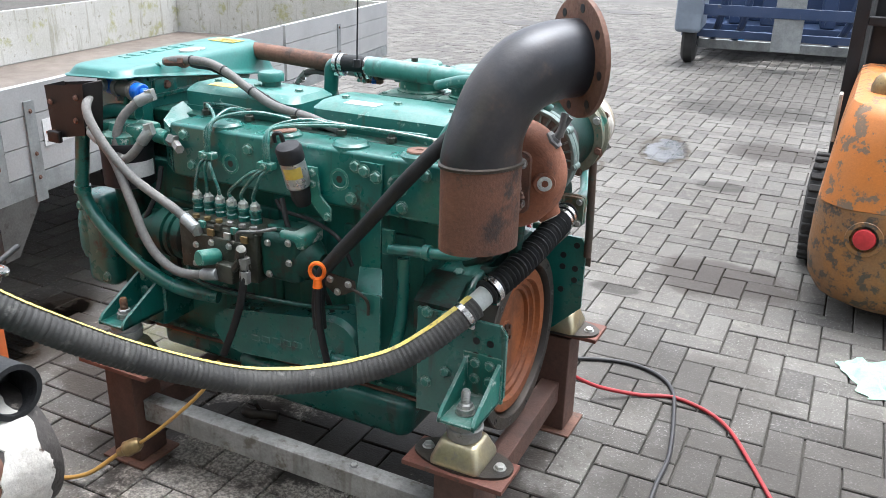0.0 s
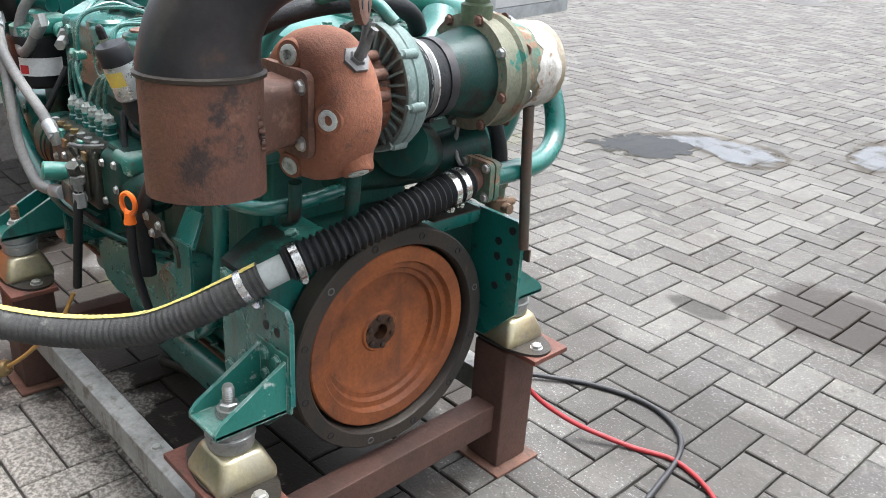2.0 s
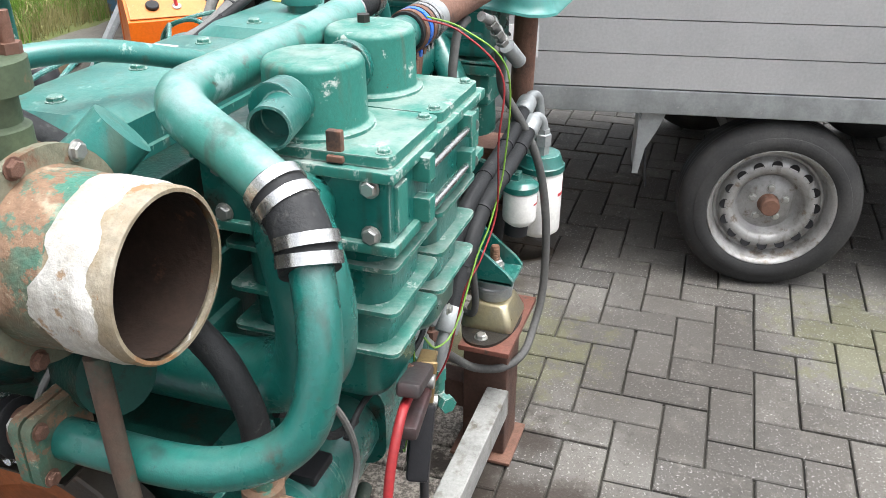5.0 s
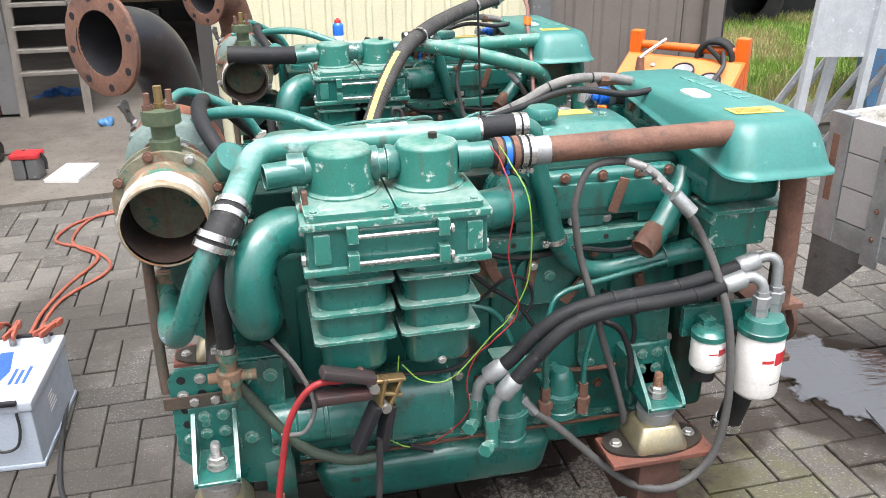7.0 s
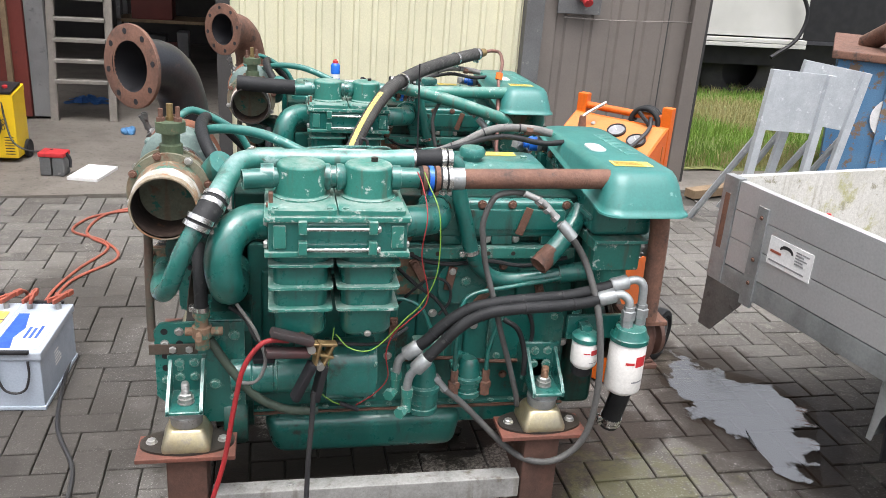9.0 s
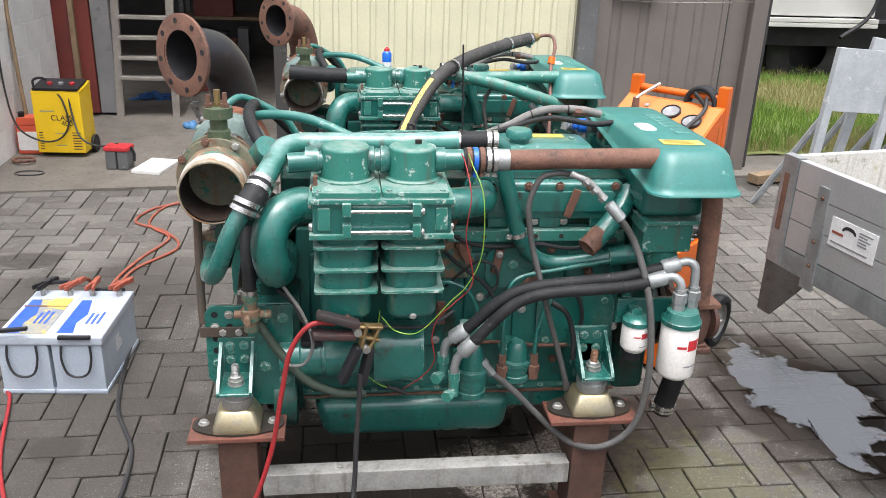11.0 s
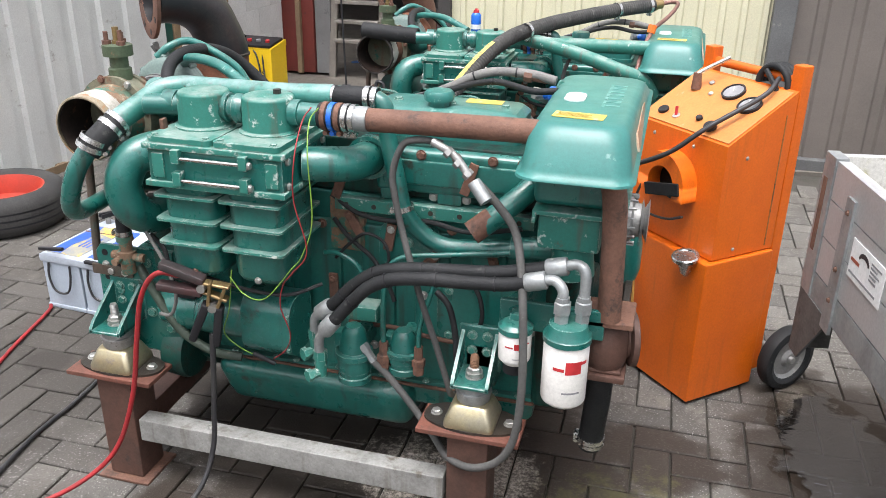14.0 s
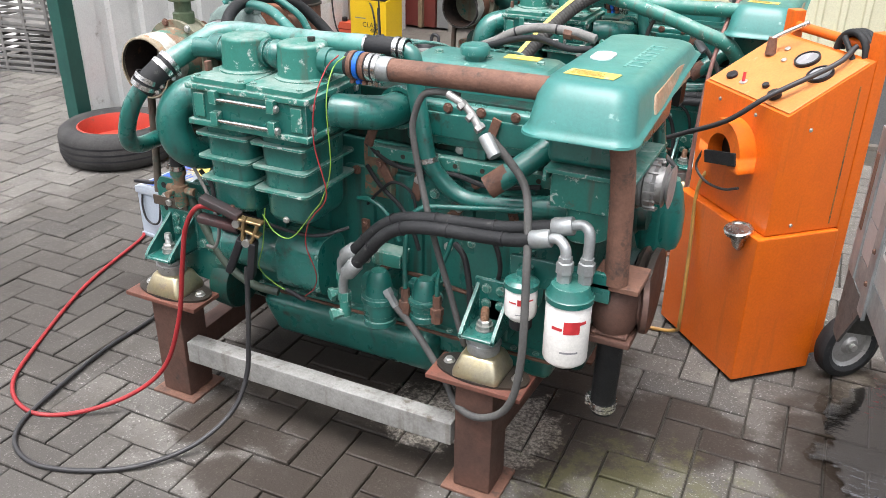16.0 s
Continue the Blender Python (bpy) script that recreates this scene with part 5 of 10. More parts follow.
for k in range(7):
    bm = B()
    x = 0.49 + 0.07 * k
    cyl(bm, (x, -0.182, 0.782), (x, -0.1862, 0.782), 0.0062, 12)
    part("hole", bm, DARK_IRON, rail)
bm = B()
slab(bm, [(px, -0.158, pz) for px, pz in rounded(0.645, 0.69, 0.15, 0.115, 0.035, 6)], (0, -0.022, 0))
soften(bm, 0.005)
cover = part("inspection_cover", bm, GREEN, eng)
bolt(cover, (0.645, -0.181, 0.70), (0, -1, 0), 0.011)
bm = B()
slab(bm, [(px, -0.158, pz) for px, pz in rounded(0.83, 0.53, 0.22, 0.17, 0.04, 6)], (0, -0.03, 0))
soften(bm, 0.008)
cover = part("inspection_cover", bm, GREEN, eng)
for x, z in ((0.75, 0.59), (0.91, 0.59), (0.75, 0.47), (0.91, 0.47)):
    bolt(cover, (x, -0.189, z), (0, -1, 0), 0.009)
bm = B()
box(bm, (0.44, -0.172, 0.655), (0.53, -0.15, 0.795), 0.006)
part("rust_patch_plate", bm, RUST_GREEN, eng)
bm = B()
tube(bm, [(0.48, -0.165, 0.452), (0.60, -0.172, 0.458), (0.75, -0.195, 0.455), (0.93, -0.195, 0.462)], 0.006, 8, 4)
part("rusty_pipe", bm, RUST, eng)

# brown crossover pipe from the aftercooler under the hood and down
bm = B()
tube(bm, [(0.545, -0.285, 1.020), (0.75, -0.297, 1.027), (0.98, -0.312, 1.033), (1.05, -0.314, 1.025), (1.10, -0.312, 0.985), (1.122, -0.308, 0.92), (1.130, -0.304, 0.82), (1.136, -0.30, 0.632)], 0.0255, 22, 7)
part("raw_water_pipe", bm, RUST, eng, "brown rusted water pipe bent downward")
bm = B()
tube(bm, [(0.478, -0.285, 1.022), (0.56, -0.286, 1.021)], 0.029, 20, 1)
part("rubber_sleeve", bm, RUBBER, eng)
for x, mt in ((0.492, RUST), (0.508, BLUE_PLASTIC), (0.524, RUST), (0.540, CHROME), (0.556, CHROME)):
    hose_clamp(eng, (x, -0.285, 1.021), (1, 0, 0), 0.0295, 0.011, mt)
bm = B()
tube(bm, [(0.555, -0.286, 1.021), (0.592, -0.288, 1.022)], 0.0275, 20, 1)
part("sleeve_end", bm, GALV, eng)
bm = B()
tube(bm, [(0.465, -0.20, 1.045), (0.53, -0.195, 1.048), (0.575, -0.19, 1.045)], 0.023, 18, 4)
part("rubber_sleeve", bm, RUBBER, eng)
hose_clamp(eng, (0.475, -0.20, 1.045), (1, 0, 0), 0.024)
hose_clamp(eng, (0.555, -0.193, 1.047), (1, 0, 0), 0.024)
hose_clamp(eng, (0.572, -0.191, 1.046), (1, 0, 0), 0.024)
bm = B()
tube(bm, [(0.57, -0.19, 1.045), (0.592, -0.192, 1.03), (0.598, -0.196, 0.99), (0.606, -0.20, 0.945), (0.625, -0.21, 0.875), (0.645, -0.215, 0.80), (0.68, -0.205, 0.745), (0.735, -0.20, 0.712), (0.82, -0.20, 0.715), (0.95, -0.20, 0.732)], 0.0205, 20, 7)
tube(bm, [(0.90, -0.20, 0.726), (0.98, -0.20, 0.735), (1.07, -0.20, 0.74)], 0.027, 20, 4)
part("coolant_pipe", bm, GREEN, eng, "bent green coolant pipe")
hose_clamp(eng, (0.645, -0.214, 0.80), (0.25, 0, -1), 0.0215)
bm = B()
tube(bm, [(0.825, -0.262, 0.783), (0.875, -0.235, 0.822), (0.93, -0.19, 0.868), (0.955, -0.16, 0.905)], 0.0265, 20, 6, wall=0.12)
part("drain_pipe", bm, GREEN, eng, "green pipe stub with a rusty lip")
bm = B()
tube(bm, [(0.818, -0.2655, 0.778), (0.86, -0.243, 0.811)], 0.0272, 20, 1, wall=0.14)
part("rusty_lip", bm, RUST, eng)
bm = B()
box(bm, (0.735, -0.19, 0.835), (0.757, -0.183, 0.915), 0.002, m=Matrix.Translation((0.79, -0.18, 0.87)) @ Matrix.Rotation(radians(18), 4, 'Y') @ Matrix.Translation((-0.746, 0.18, -0.87)))
part("stay", bm, RUST, eng)

# header tank and its moulded hood
bm = B()
box(bm, (0.952, -0.275, 0.865), (1.12, 0.175, 1.028), 0.016, 3)
box(bm, (0.944, -0.262, 0.905), (0.956, 0.150, 0.918), 0.004)
box(bm, (0.944, -0.262, 0.958), (0.956, 0.150, 0.971), 0.004)
box(bm, (0.944, -0.262, 1.005), (0.956, 0.150, 1.016), 0.004)
box(bm, (0.940, 0.05, 0.968), (0.956, 0.135, 1.010), 0.006)
tank = part("header_tank", bm, GREEN, eng, "ribbed green header tank under the hood")
bolt(tank, (0.9395, 0.092, 0.990), (-1, 0, 0), 0.010, BOLT_RUST)
bm = B()
box(bm, (0.955, -0.295, 0.850), (1.15, -0.02, 0.860), 0.002)
box(bm, (0.955, -0.297, 0.832), (0.963, -0.02, 0.856), 0.001)
part("tank_ledge", bm, GREEN_WORN, eng, "green ledge with paint rubbed white")
bm = B()
loops = []


def hood_loop(x0, x1, y0, y1, r, z0, slope):
    out = []
    for px, py in rounded((x0 + x1) / 2, (y0 + y1) / 2, x1 - x0, y1 - y0, r, 9):
        k = max(0.0, min(1.0, (py + 0.30) / 0.40)) ** 0.8
        low = 0.962 + k * (0.056 + 0.010 * (1.16 - px) / 0.23)
        top = 1.063 - 0.030 * (py + 0.33)
        f = max(0.0, z0 - 0.960) / 0.103
        out.append(bm.verts.new((px, py, (1 - k) * (z0 - slope * (py - y0)) + k * (low + (top - low) * f))))
    return out


for spec in ((0.926, 1.164, -0.404, 0.258, 0.046, 0.960, 0.0), (0.927, 1.163, -0.403, 0.257, 0.046, 0.965, 0.0), (0.934, 1.157, -0.396, 0.251, 0.046, 0.969, 0.0), (0.937, 1.154, -0.392, 0.249, 0.046, 0.980, 0.0),
             (0.942, 1.146, -0.368, 0.244, 0.050, 1.030, 0.012), (0.946, 1.142, -0.357, 0.241, 0.050, 1.045, 0.022), (0.953, 1.134, -0.346, 0.234, 0.048, 1.057, 0.028), (0.966, 1.122, -0.330, 0.222, 0.044, 1.063, 0.030)):
    loops.append(hood_loop(*spec))
for a, b in zip(loops, loops[1:]):
    for k in range(len(a)):
        k2 = (k + 1) % len(a)
        bm.faces.new((a[k], a[k2], b[k2], b[k]))
bm.faces.new(loops[-1])
bmesh.ops.recalc_face_normals(bm, faces=bm.faces)
bmesh.ops.solidify(bm, geom=list(bm.faces), thickness=0.004)
hood = part("tank_hood", bm, HOOD_GREEN, eng, "moulded green hood with worn front edge and yellow sticker", 50)
bm = B()
slab(bm, [(1.1605, -0.22, 0.984), (1.1605, 0.13, 0.984), (1.152, 0.15, 1.016), (1.1495, 0.02, 1.026), (1.151, -0.10, 1.020), (1.1515, -0.20, 1.018)], (-0.008, 0, 0.0))
part("worn_edge", bm, surf("worn_hood_primer", (0.30, 0.17, 0.10), (0.07, 0.24, 0.19), 0.6, 0, 9, (0.40, 0.27, 0.18), 0.52, 22, 0.12, 0.1), hood, "front edge worn down to brown primer")
bm = B()
m = Matrix.Translation((1.035, -0.268, 1.0622)) @ Matrix.Rotation(radians(-4), 4, 'Z') @ Matrix.Rotation(radians(-1.7), 4, 'X')
box(bm, (-0.052, -0.026, 0), (0.052, 0.026, 0.0012), m=m)
st = part("warning_sticker", bm, YELLOW_LABEL, hood, "yellow warning sticker")
rl = random.Random(3)
bars(hood, m @ Matrix.Translation((0, 0, 0.0013)), 0.088, 0.038, 5, surf("sticker_ink", (0.34, 0.26, 0.06), None, 0.6, 0, 20, None, bump=0), rl)
bm = B()
for k in range(7):
    y = -0.16 + 0.040 * k
    zt = 1.063 - 0.030 * (y + 0.33)
    box(bm, (1.068, y, zt - 0.002), (1.074, y + 0.028, zt + 0.0012))
    box(bm, (1.074, y + 0.011, zt - 0.002), (1.106, y + 0.018, zt + 0.0012))
    if k % 2:
        box(bm, (1.074, y + 0.023, zt - 0.002), (1.106, y + 0.028, zt + 0.0012))
part("model_mark", bm, surf("worn_silver_print", (0.15, 0.30, 0.27), (0.05, 0.20, 0.175), 0.5, 0, 30, None, bump=0), hood)
bm = B()
slab(bm, [(px, py, 1.0535) for px, py in rounded(1.005, -0.085, 0.045, 0.085, 0.02)], (0, 0, 0.006))
soften(bm, 0.003)
part("filler_cap", bm, surf("chalk_white_cap", (0.62, 0.66, 0.64), (0.5, 0.56, 0.53), 0.6, 0, 20, (0.2, 0.35, 0.3), 0.6, 40), hood, "white-crusted filler cap")

# gear case, coolant pump, generator, sea-water elbow at the front
bm = B()
box(bm, (0.96, -0.19, 0.30), (1.055, 0.22, 0.86), 0.02, 3)
lathe(bm, (1.05, 0.0, 0.47), (1, 0, 0), [(0, 0.15), (0.03, 0.145), (0.05, 0.10), (0.07, 0.095), (0.07, 0)], 32)
lathe(bm, (1.05, 0.12, 0.62), (1, 0, 0), [(0, 0.065), (0.03, 0.06), (0.04, 0.045), (0.06, 0.04), (0.06, 0)], 28)
part("gear_case", bm, GREEN_DARK, eng)
bm = B()
lathe(bm, (1.125, 0.0, 0.47), (1, 0, 0), [(0, 0.0), (0, 0.105), (0.01, 0.11), (0.02, 0.095), (0.03, 0.11), (0.045, 0.11), (0.045, 0.0)], 32)
part("crank_pulley", bm, DARK_IRON, eng, "black belt pulley")
bm = B()
box(bm, (0.965, -0.275, 0.765), (1.10, -0.12, 0.845), 0.008)
tube(bm, [(1.035, -0.215, 0.77), (1.04, -0.22, 0.735), (1.045, -0.22, 0.69)], 0.047, 24, 3)
part("thermostat_housing", bm, GREEN_WORN, eng, "green casting with flaked pale paint")
bm = B()
lathe(bm, (1.10, -0.10, 0.79), (1, 0, 0), [(0, 0.03), (0, 0.054), (0.035, 0.056), (0.036, 0.045), (0.038, 0.056), (0.055, 0.056), (0.06, 0.04), (0.075, 0.038), (0.077, 0.05), (0.082, 0.03), (0.092, 0.05), (0.094, 0.02), (0.094, 0)], 28)
gen = part("generator", bm, ALU, eng, "grey aluminium generator")
bm = B()
lathe(bm, (1.095, -0.10, 0.79), (1, 0, 0), [(0, 0.05), (0, 0.060), (0.03, 0.061), (0.03, 0.05)], 28)
part("drive_cover", bm, GREEN_DARK, gen)
for k in range(16):
    a = 2 * math.pi * k / 16
    bm = B()
    m = Matrix.Translation((1.15, -0.10, 0.79)) @ Matrix.Rotation(a, 4, 'X')
    box(bm, (-0.01, 0.054, -0.002), (0.016, 0.060, 0.002), m=m)
    part("cooling_rib", bm, ALU, gen)
bm = B()
lathe(bm, (1.133, -0.262, 0.495), (0, 0, 1), [(0, 0.0), (0, 0.040), (0.012, 0.046), (0.035, 0.052), (0.075, 0.052), (0.10, 0.046), (0.112, 0.040), (0.13, 0.040), (0.13, 0)], 28)
box(bm, (1.082, -0.315, 0.480), (1.184, -0.207, 0.496), 0.004)
box(bm, (1.092, -0.306, 0.496), (1.174, -0.216, 0.506), 0.004)
lathe(bm, (1.165, -0.235, 0.553), (1, 0.25, 0), [(0, 0.040), (0.014, 0.044), (0.018, 0.062), (0.030, 0.063), (0.032, 0.058), (0.033, 0.045), (0.010, 0.042), (0.010, 0)], 30)
wp = part("sea_water_pump", bm, RUST_RED, eng, "rust-brown sea-water pump body")
for y in (-0.305, -0.215):
    for x in (1.095, 1.175):
        bolt(wp, (x, y, 0.622), (0, 0, 1), 0.011, BOLT_ZINC)
for y in (-0.300, -0.222):
    bolt(wp, (1.100, y, 0.497), (0, 0, 1), 0.008, BOLT_RUST)
bm = B()
box(bm, (1.08, -0.32, 0.618), (1.19, -0.20, 0.632), 0.003)
part("pump_flange", bm, RUST, eng)
bm = B()
tube(bm, [(1.13, -0.255, 0.48), (1.128, -0.245, 0.40), (1.122, -0.225, 0.31), (1.118, -0.205, 0.235)], 0.030, 22, 5, wall=0.16)
part("suction_hose", bm, RUBBER, eng, "short black suction hose hanging down")
hose_clamp(eng, (1.119, -0.213, 0.262), (0.03, -0.12, 1), 0.031, 0.013)
hose_clamp(eng, (1.1195, -0.210, 0.248), (0.03, -0.12, 1), 0.031, 0.010)

# oil and fuel filters on their green bracket
bm = B()
box(bm, (0.90, -0.32, 0.585), (1.13, -0.305, 0.655), 0.004)
slab(bm, [(0.915, -0.305, 0.655), (0.935, -0.305, 0.655), (0.985, -0.20, 0.66), (0.965, -0.20, 0.66)], (0, 0, -0.06))
part("filter_bracket", bm, GREEN, eng)


def spin_filter(x, y, z0, z1, r, label, head_h, seed):
    bm = B()
    lathe(bm, (x, y, z0), (0, 0, 1), [(0, 0), (0.0, r * 0.72), (0.004, r * 0.80), (0.010, r * 0.96), (0.016, r), (z1 - z0 - 0.004, r), (z1 - z0, r * 0.97), (z1 - z0, 0)], 40)
    f = part("spin_on_filter", bm, WHITE_CAN, eng, label)
    bm = B()
    lathe(bm, (x, y, z1), (0, 0, 1), [(0, 0), (0, r * 0.94), (0.003, r * 1.06), (0.015, r * 1.06), (0.018, r * 0.98), (head_h, r * 0.82), (head_h + 0.003, r * 0.7), (head_h + 0.003, 0)], 36)
    box(bm, (x - 0.015, y, z1 + 0.008), (x + 0.015, -0.305, z1 + 0.04), 0.004)
    part("filter_head", bm, GREEN, f, "green filter head")
    h = z1 - z0
    for a0, zz, ww, hh, mt in ((-62, z0 + h * 0.62, 0.36, h * 0.20, RED_LABEL), (-100, z0 + h * 0.66, 0.25, h * 0.05, RED_LABEL), (-65, z0 + h * 0.30, 0.40, h * 0.03, GREY_PRINT), (-52, z0 + h * 0.76, 0.5, h * 0.05, RED_LABEL)):
        bm = B()
        n = 8
        lo, up = [], []
        for k in range(n + 1):
            a = radians(a0) + ww * (k / n - 0.5) * 2
            c = V(x + (r + 0.0006) * math.cos(a), y + (r + 0.0006) * math.sin(a), zz)
            lo.append(bm.verts.new(c)); up.append(bm.verts.new(c + V(0, 0, hh)))
        for k in range(n):
            bm.faces.new((lo[k], lo[k + 1], up[k + 1], up[k]))
        part("print_block", bm, mt, f)
    return f


spin_filter(1.058, -0.372, 0.455, 0.606, 0.049, "tall white spin-on oil filter with red print", 0.040, 1)
spin_filter(0.944, -0.355, 0.525, 0.600, 0.036, "short white spin-on filter with small red print", 0.022, 2)
bm = B()
tube(bm, [(0.944, -0.35, 0.528), (0.944, -0.348, 0.50)], 0.026, 16, 1)
part("filter_drain", bm, PLASTIC_BLK, eng)
for x, y, z in ((1.085, -0.36, 0.648), (1.043, -0.375, 0.648)):
    bm = B()
    lathe(bm, (x, y, z), (0, 0, 1), [(0, 0.016), (0.02, 0.016), (0.022, 0.019), (0.046, 0.019), (0.048, 0.015), (0.058, 0.015), (0.058, 0)], 6)
    part("hydraulic_union", bm, GALV, eng, "zinc hose union")


def ferrule_hose(line, r, ends=True, material=None, label="", name="hydraulic_hose", clip=0):
    bm = B()
    tube(bm, line, r, 14, 7)
    h = part(name, bm, material or RUBBER, eng, label)
    P = spline(line, 7)
    if ends:
        for i, j in ((0, 2), (-1, -3)):
            a, b = P[i], P[j]
            d = (b - a).normalized()
            bm = B()
            lathe(bm, a - d * 0.004, d, [(0, 0), (0, r * 1.22), (0.002, r * 1.3), (0.042, r * 1.3), (0.046, r * 1.12), (0.046, 0)], 16)
            part("ferrule", bm, GALV, h, "pale crimped ferrule")
    for k in range(clip):
        i = int((k + 1) * len(P) / (clip + 1))
        d = (P[min(i + 1, len(P) - 1)] - P[i - 1]).normalized()
        bm = B()
        lathe(bm, P[i] - d * 0.002, d, [(0, r * 0.9), (0, r * 1.12), (0.004, r * 1.12), (0.004, r * 0.9)], 14)
        part("cable_tie", bm, PLASTIC_BLK, h)
    return h


ferrule_hose([(0.470, -0.315, 0.552), (0.515, -0.325, 0.592), (0.565, -0.33, 0.646), (0.625, -0.335, 0.688), (0.70, -0.337, 0.706), (0.80, -0.338, 0.716), (0.90, -0.338, 0.726), (1.04, -0.338, 0.760)], 0.0155, True, None, "thick black hydraulic hose with pale ferrules", clip=4)
ferrule_hose([(0.492, -0.345, 0.524), (0.540, -0.35, 0.582), (0.600, -0.355, 0.650), (0.660, -0.358, 0.684), (0.74, -0.36, 0.698), (0.83, -0.36, 0.703), (0.92, -0.36, 0.711), (1.0, -0.36, 0.732)], 0.0155, True, None, "thick black hydraulic hose with pale ferrules", clip=4)
for L in ([(1.035, -0.338, 0.759), (1.065, -0.342, 0.768), (1.083, -0.352, 0.755), (1.085, -0.358, 0.70)], [(0.998, -0.36, 0.731), (1.022, -0.364, 0.736), (1.040, -0.372, 0.722), (1.043, -0.375, 0.70)],
          [(0.474, -0.316, 0.555), (0.452, -0.31, 0.532), (0.447, -0.305, 0.50), (0.446, -0.30, 0.455)], [(0.495, -0.346, 0.528), (0.478, -0.343, 0.505), (0.472, -0.34, 0.475), (0.472, -0.335, 0.42)]):
    bm = B()
    tube(bm, L, 0.0115, 14, 6)
    part("pipe_elbow", bm, GALV, eng, "grey bent hose tail")
for x, y, z in ((0.446, -0.30, 0.472), (0.472, -0.335, 0.437)):
    bm = B()
    lathe(bm, (x, y, z), (0, 0, 1), [(0, 0), (0, 0.017), (0.024, 0.017), (0.024, 0)], 6)
    lathe(bm, (x, y, z - 0.045), (0, 0, 1), [(0, 0), (0, 0.014), (0.045, 0.014), (0.045, 0)], 12)
    lathe(bm, (x, y, z - 0.035), (-0.6, -0.8, 0), [(0, 0.012), (0.025, 0.012), (0.026, 0.016), (0.038, 0.016), (0.038, 0)], 6)
    part("valve_union", bm, GREEN_WORN, eng)
# steering pump and feed pump on the side
for x, y, z0, z1, r in ((0.530, -0.262, 0.345, 0.50, 0.042), (0.655, -0.25, 0.385, 0.50, 0.040)):
    bm = B()
    h = z1 - z0
    lathe(bm, (x, y, z0), (0, 0, 1), [(0, 0), (0, r * 0.85), (0.006, r), (0.02, r), (0.022, r * 0.93), (0.034, r * 0.93), (0.036, r), (h * 0.45, r), (h * 0.47, r * 1.12), (h * 0.56, r * 1.12), (h * 0.58, r * 0.9), (h * 0.9, r * 0.7), (h, r * 0.45), (h, 0)], 28)
    box(bm, (x - 0.02, y, z0 + h * 0.45), (x + 0.02, -0.15, z0 + h * 0.75), 0.006)
    box(bm, (x - 0.05, y - 0.01, z0 + h * 0.60), (x - 0.01, y + 0.03, z0 + h * 0.85), 0.006)
    part("feed_pump", bm, GREEN, eng, "green cylindrical feed pump")
for x, z0 in ((0.612, 0.40), (0.70, 0.40)):
    bm = B()
    lathe(bm, (x, -0.275, z0), (0, 0, 1), [(0, 0), (0, 0.014), (0.02, 0.014), (0.022, 0.017), (0.04, 0.017), (0.042, 0.011), (0.075, 0.011), (0.075, 0)], 6)
    part("pipe_union", bm, RUST, eng, "rusty pipe union")
for L in ([(0.612, -0.275, 0.46), (0.61, -0.272, 0.56), (0.618, -0.262, 0.65), (0.65, -0.25, 0.69), (0.76, -0.235, 0.705), (0.90, -0.225, 0.725)], [(0.70, -0.275, 0.46), (0.702, -0.272, 0.53), (0.722, -0.262, 0.60), (0.735, -0.25, 0.66)],
          [(0.555, -0.20, 0.56), (0.52, -0.20, 0.63), (0.47, -0.195, 0.655), (0.43, -0.19, 0.65)]):
    bm = B()
    tube(bm, L, 0.0065, 10, 6)
    part("fuel_pipe", bm, GREEN, eng, "thin green fuel pipe")
bm = B()
box(bm, (0.50, -0.25, 0.505), (0.585, -0.19, 0.545), 0.008)
part("pump_cap", bm, GREEN_WORN, eng, "chalky green pump flange")
# long hanging hoses
DUSTY_HOSE = surf("dusty_black_hose", (0.058, 0.058, 0.056), (0.082, 0.081, 0.077), 0.72, 0, 10, (0.13, 0.13, 0.12), 0.60, 36, 0.1, 0.25, 240)
GREY_LINE = [(0.757, -0.29, 0.985), (0.715, -0.30, 0.992), (0.672, -0.30, 0.978), (0.648, -0.30, 0.915), (0.652, -0.30, 0.86), (0.666, -0.30, 0.79), (0.696, -0.31, 0.69), (0.722, -0.31, 0.60), (0.752, -0.31, 0.51), (0.782, -0.31, 0.41), (0.79, -0.30, 0.375), (0.81, -0.27, 0.37)]
LOOP_LINE = [(0.842, -0.325, 0.919), (0.885, -0.318, 0.872), (0.925, -0.315, 0.815), (0.948, -0.350, 0.745), (0.963, -0.385, 0.66), (0.972, -0.405, 0.55), (0.972, -0.412, 0.44), (0.958, -0.412, 0.345), (0.922, -0.405, 0.282), (0.862, -0.398, 0.250), (0.800, -0.370, 0.248), (0.752, -0.325, 0.268), (0.69, -0.300, 0.325), (0.63, -0.288, 0.385), (0.585, -0.280, 0.420)]
ferrule_hose(GREY_LINE, 0.0076, False, DUSTY_HOSE, "thin grey hose hanging down the side")
ferrule_hose(LOOP_LINE, 0.0090, False, DUSTY_HOSE, "dull grey-black hose looping down below the mount")
bm = B()
tube(bm, [(0.742, -0.32, 0.996), (0.79, -0.328, 0.975), (0.825, -0.338, 0.938)], 0.0085, 12, 4)
for k in range(3):
    c = V(0.775 + 0.022 * k, -0.327 - 0.004 * k, 0.982 - 0.02 * k)
    lathe(bm, c, (0.75, -0.15, -0.62), [(0, 0.010), (0, 0.0125), (0.012, 0.0125), (0.012, 0.010)], 6)
part("hose_coupling", bm, ALU, eng, "metal hose coupling")
bm = B()
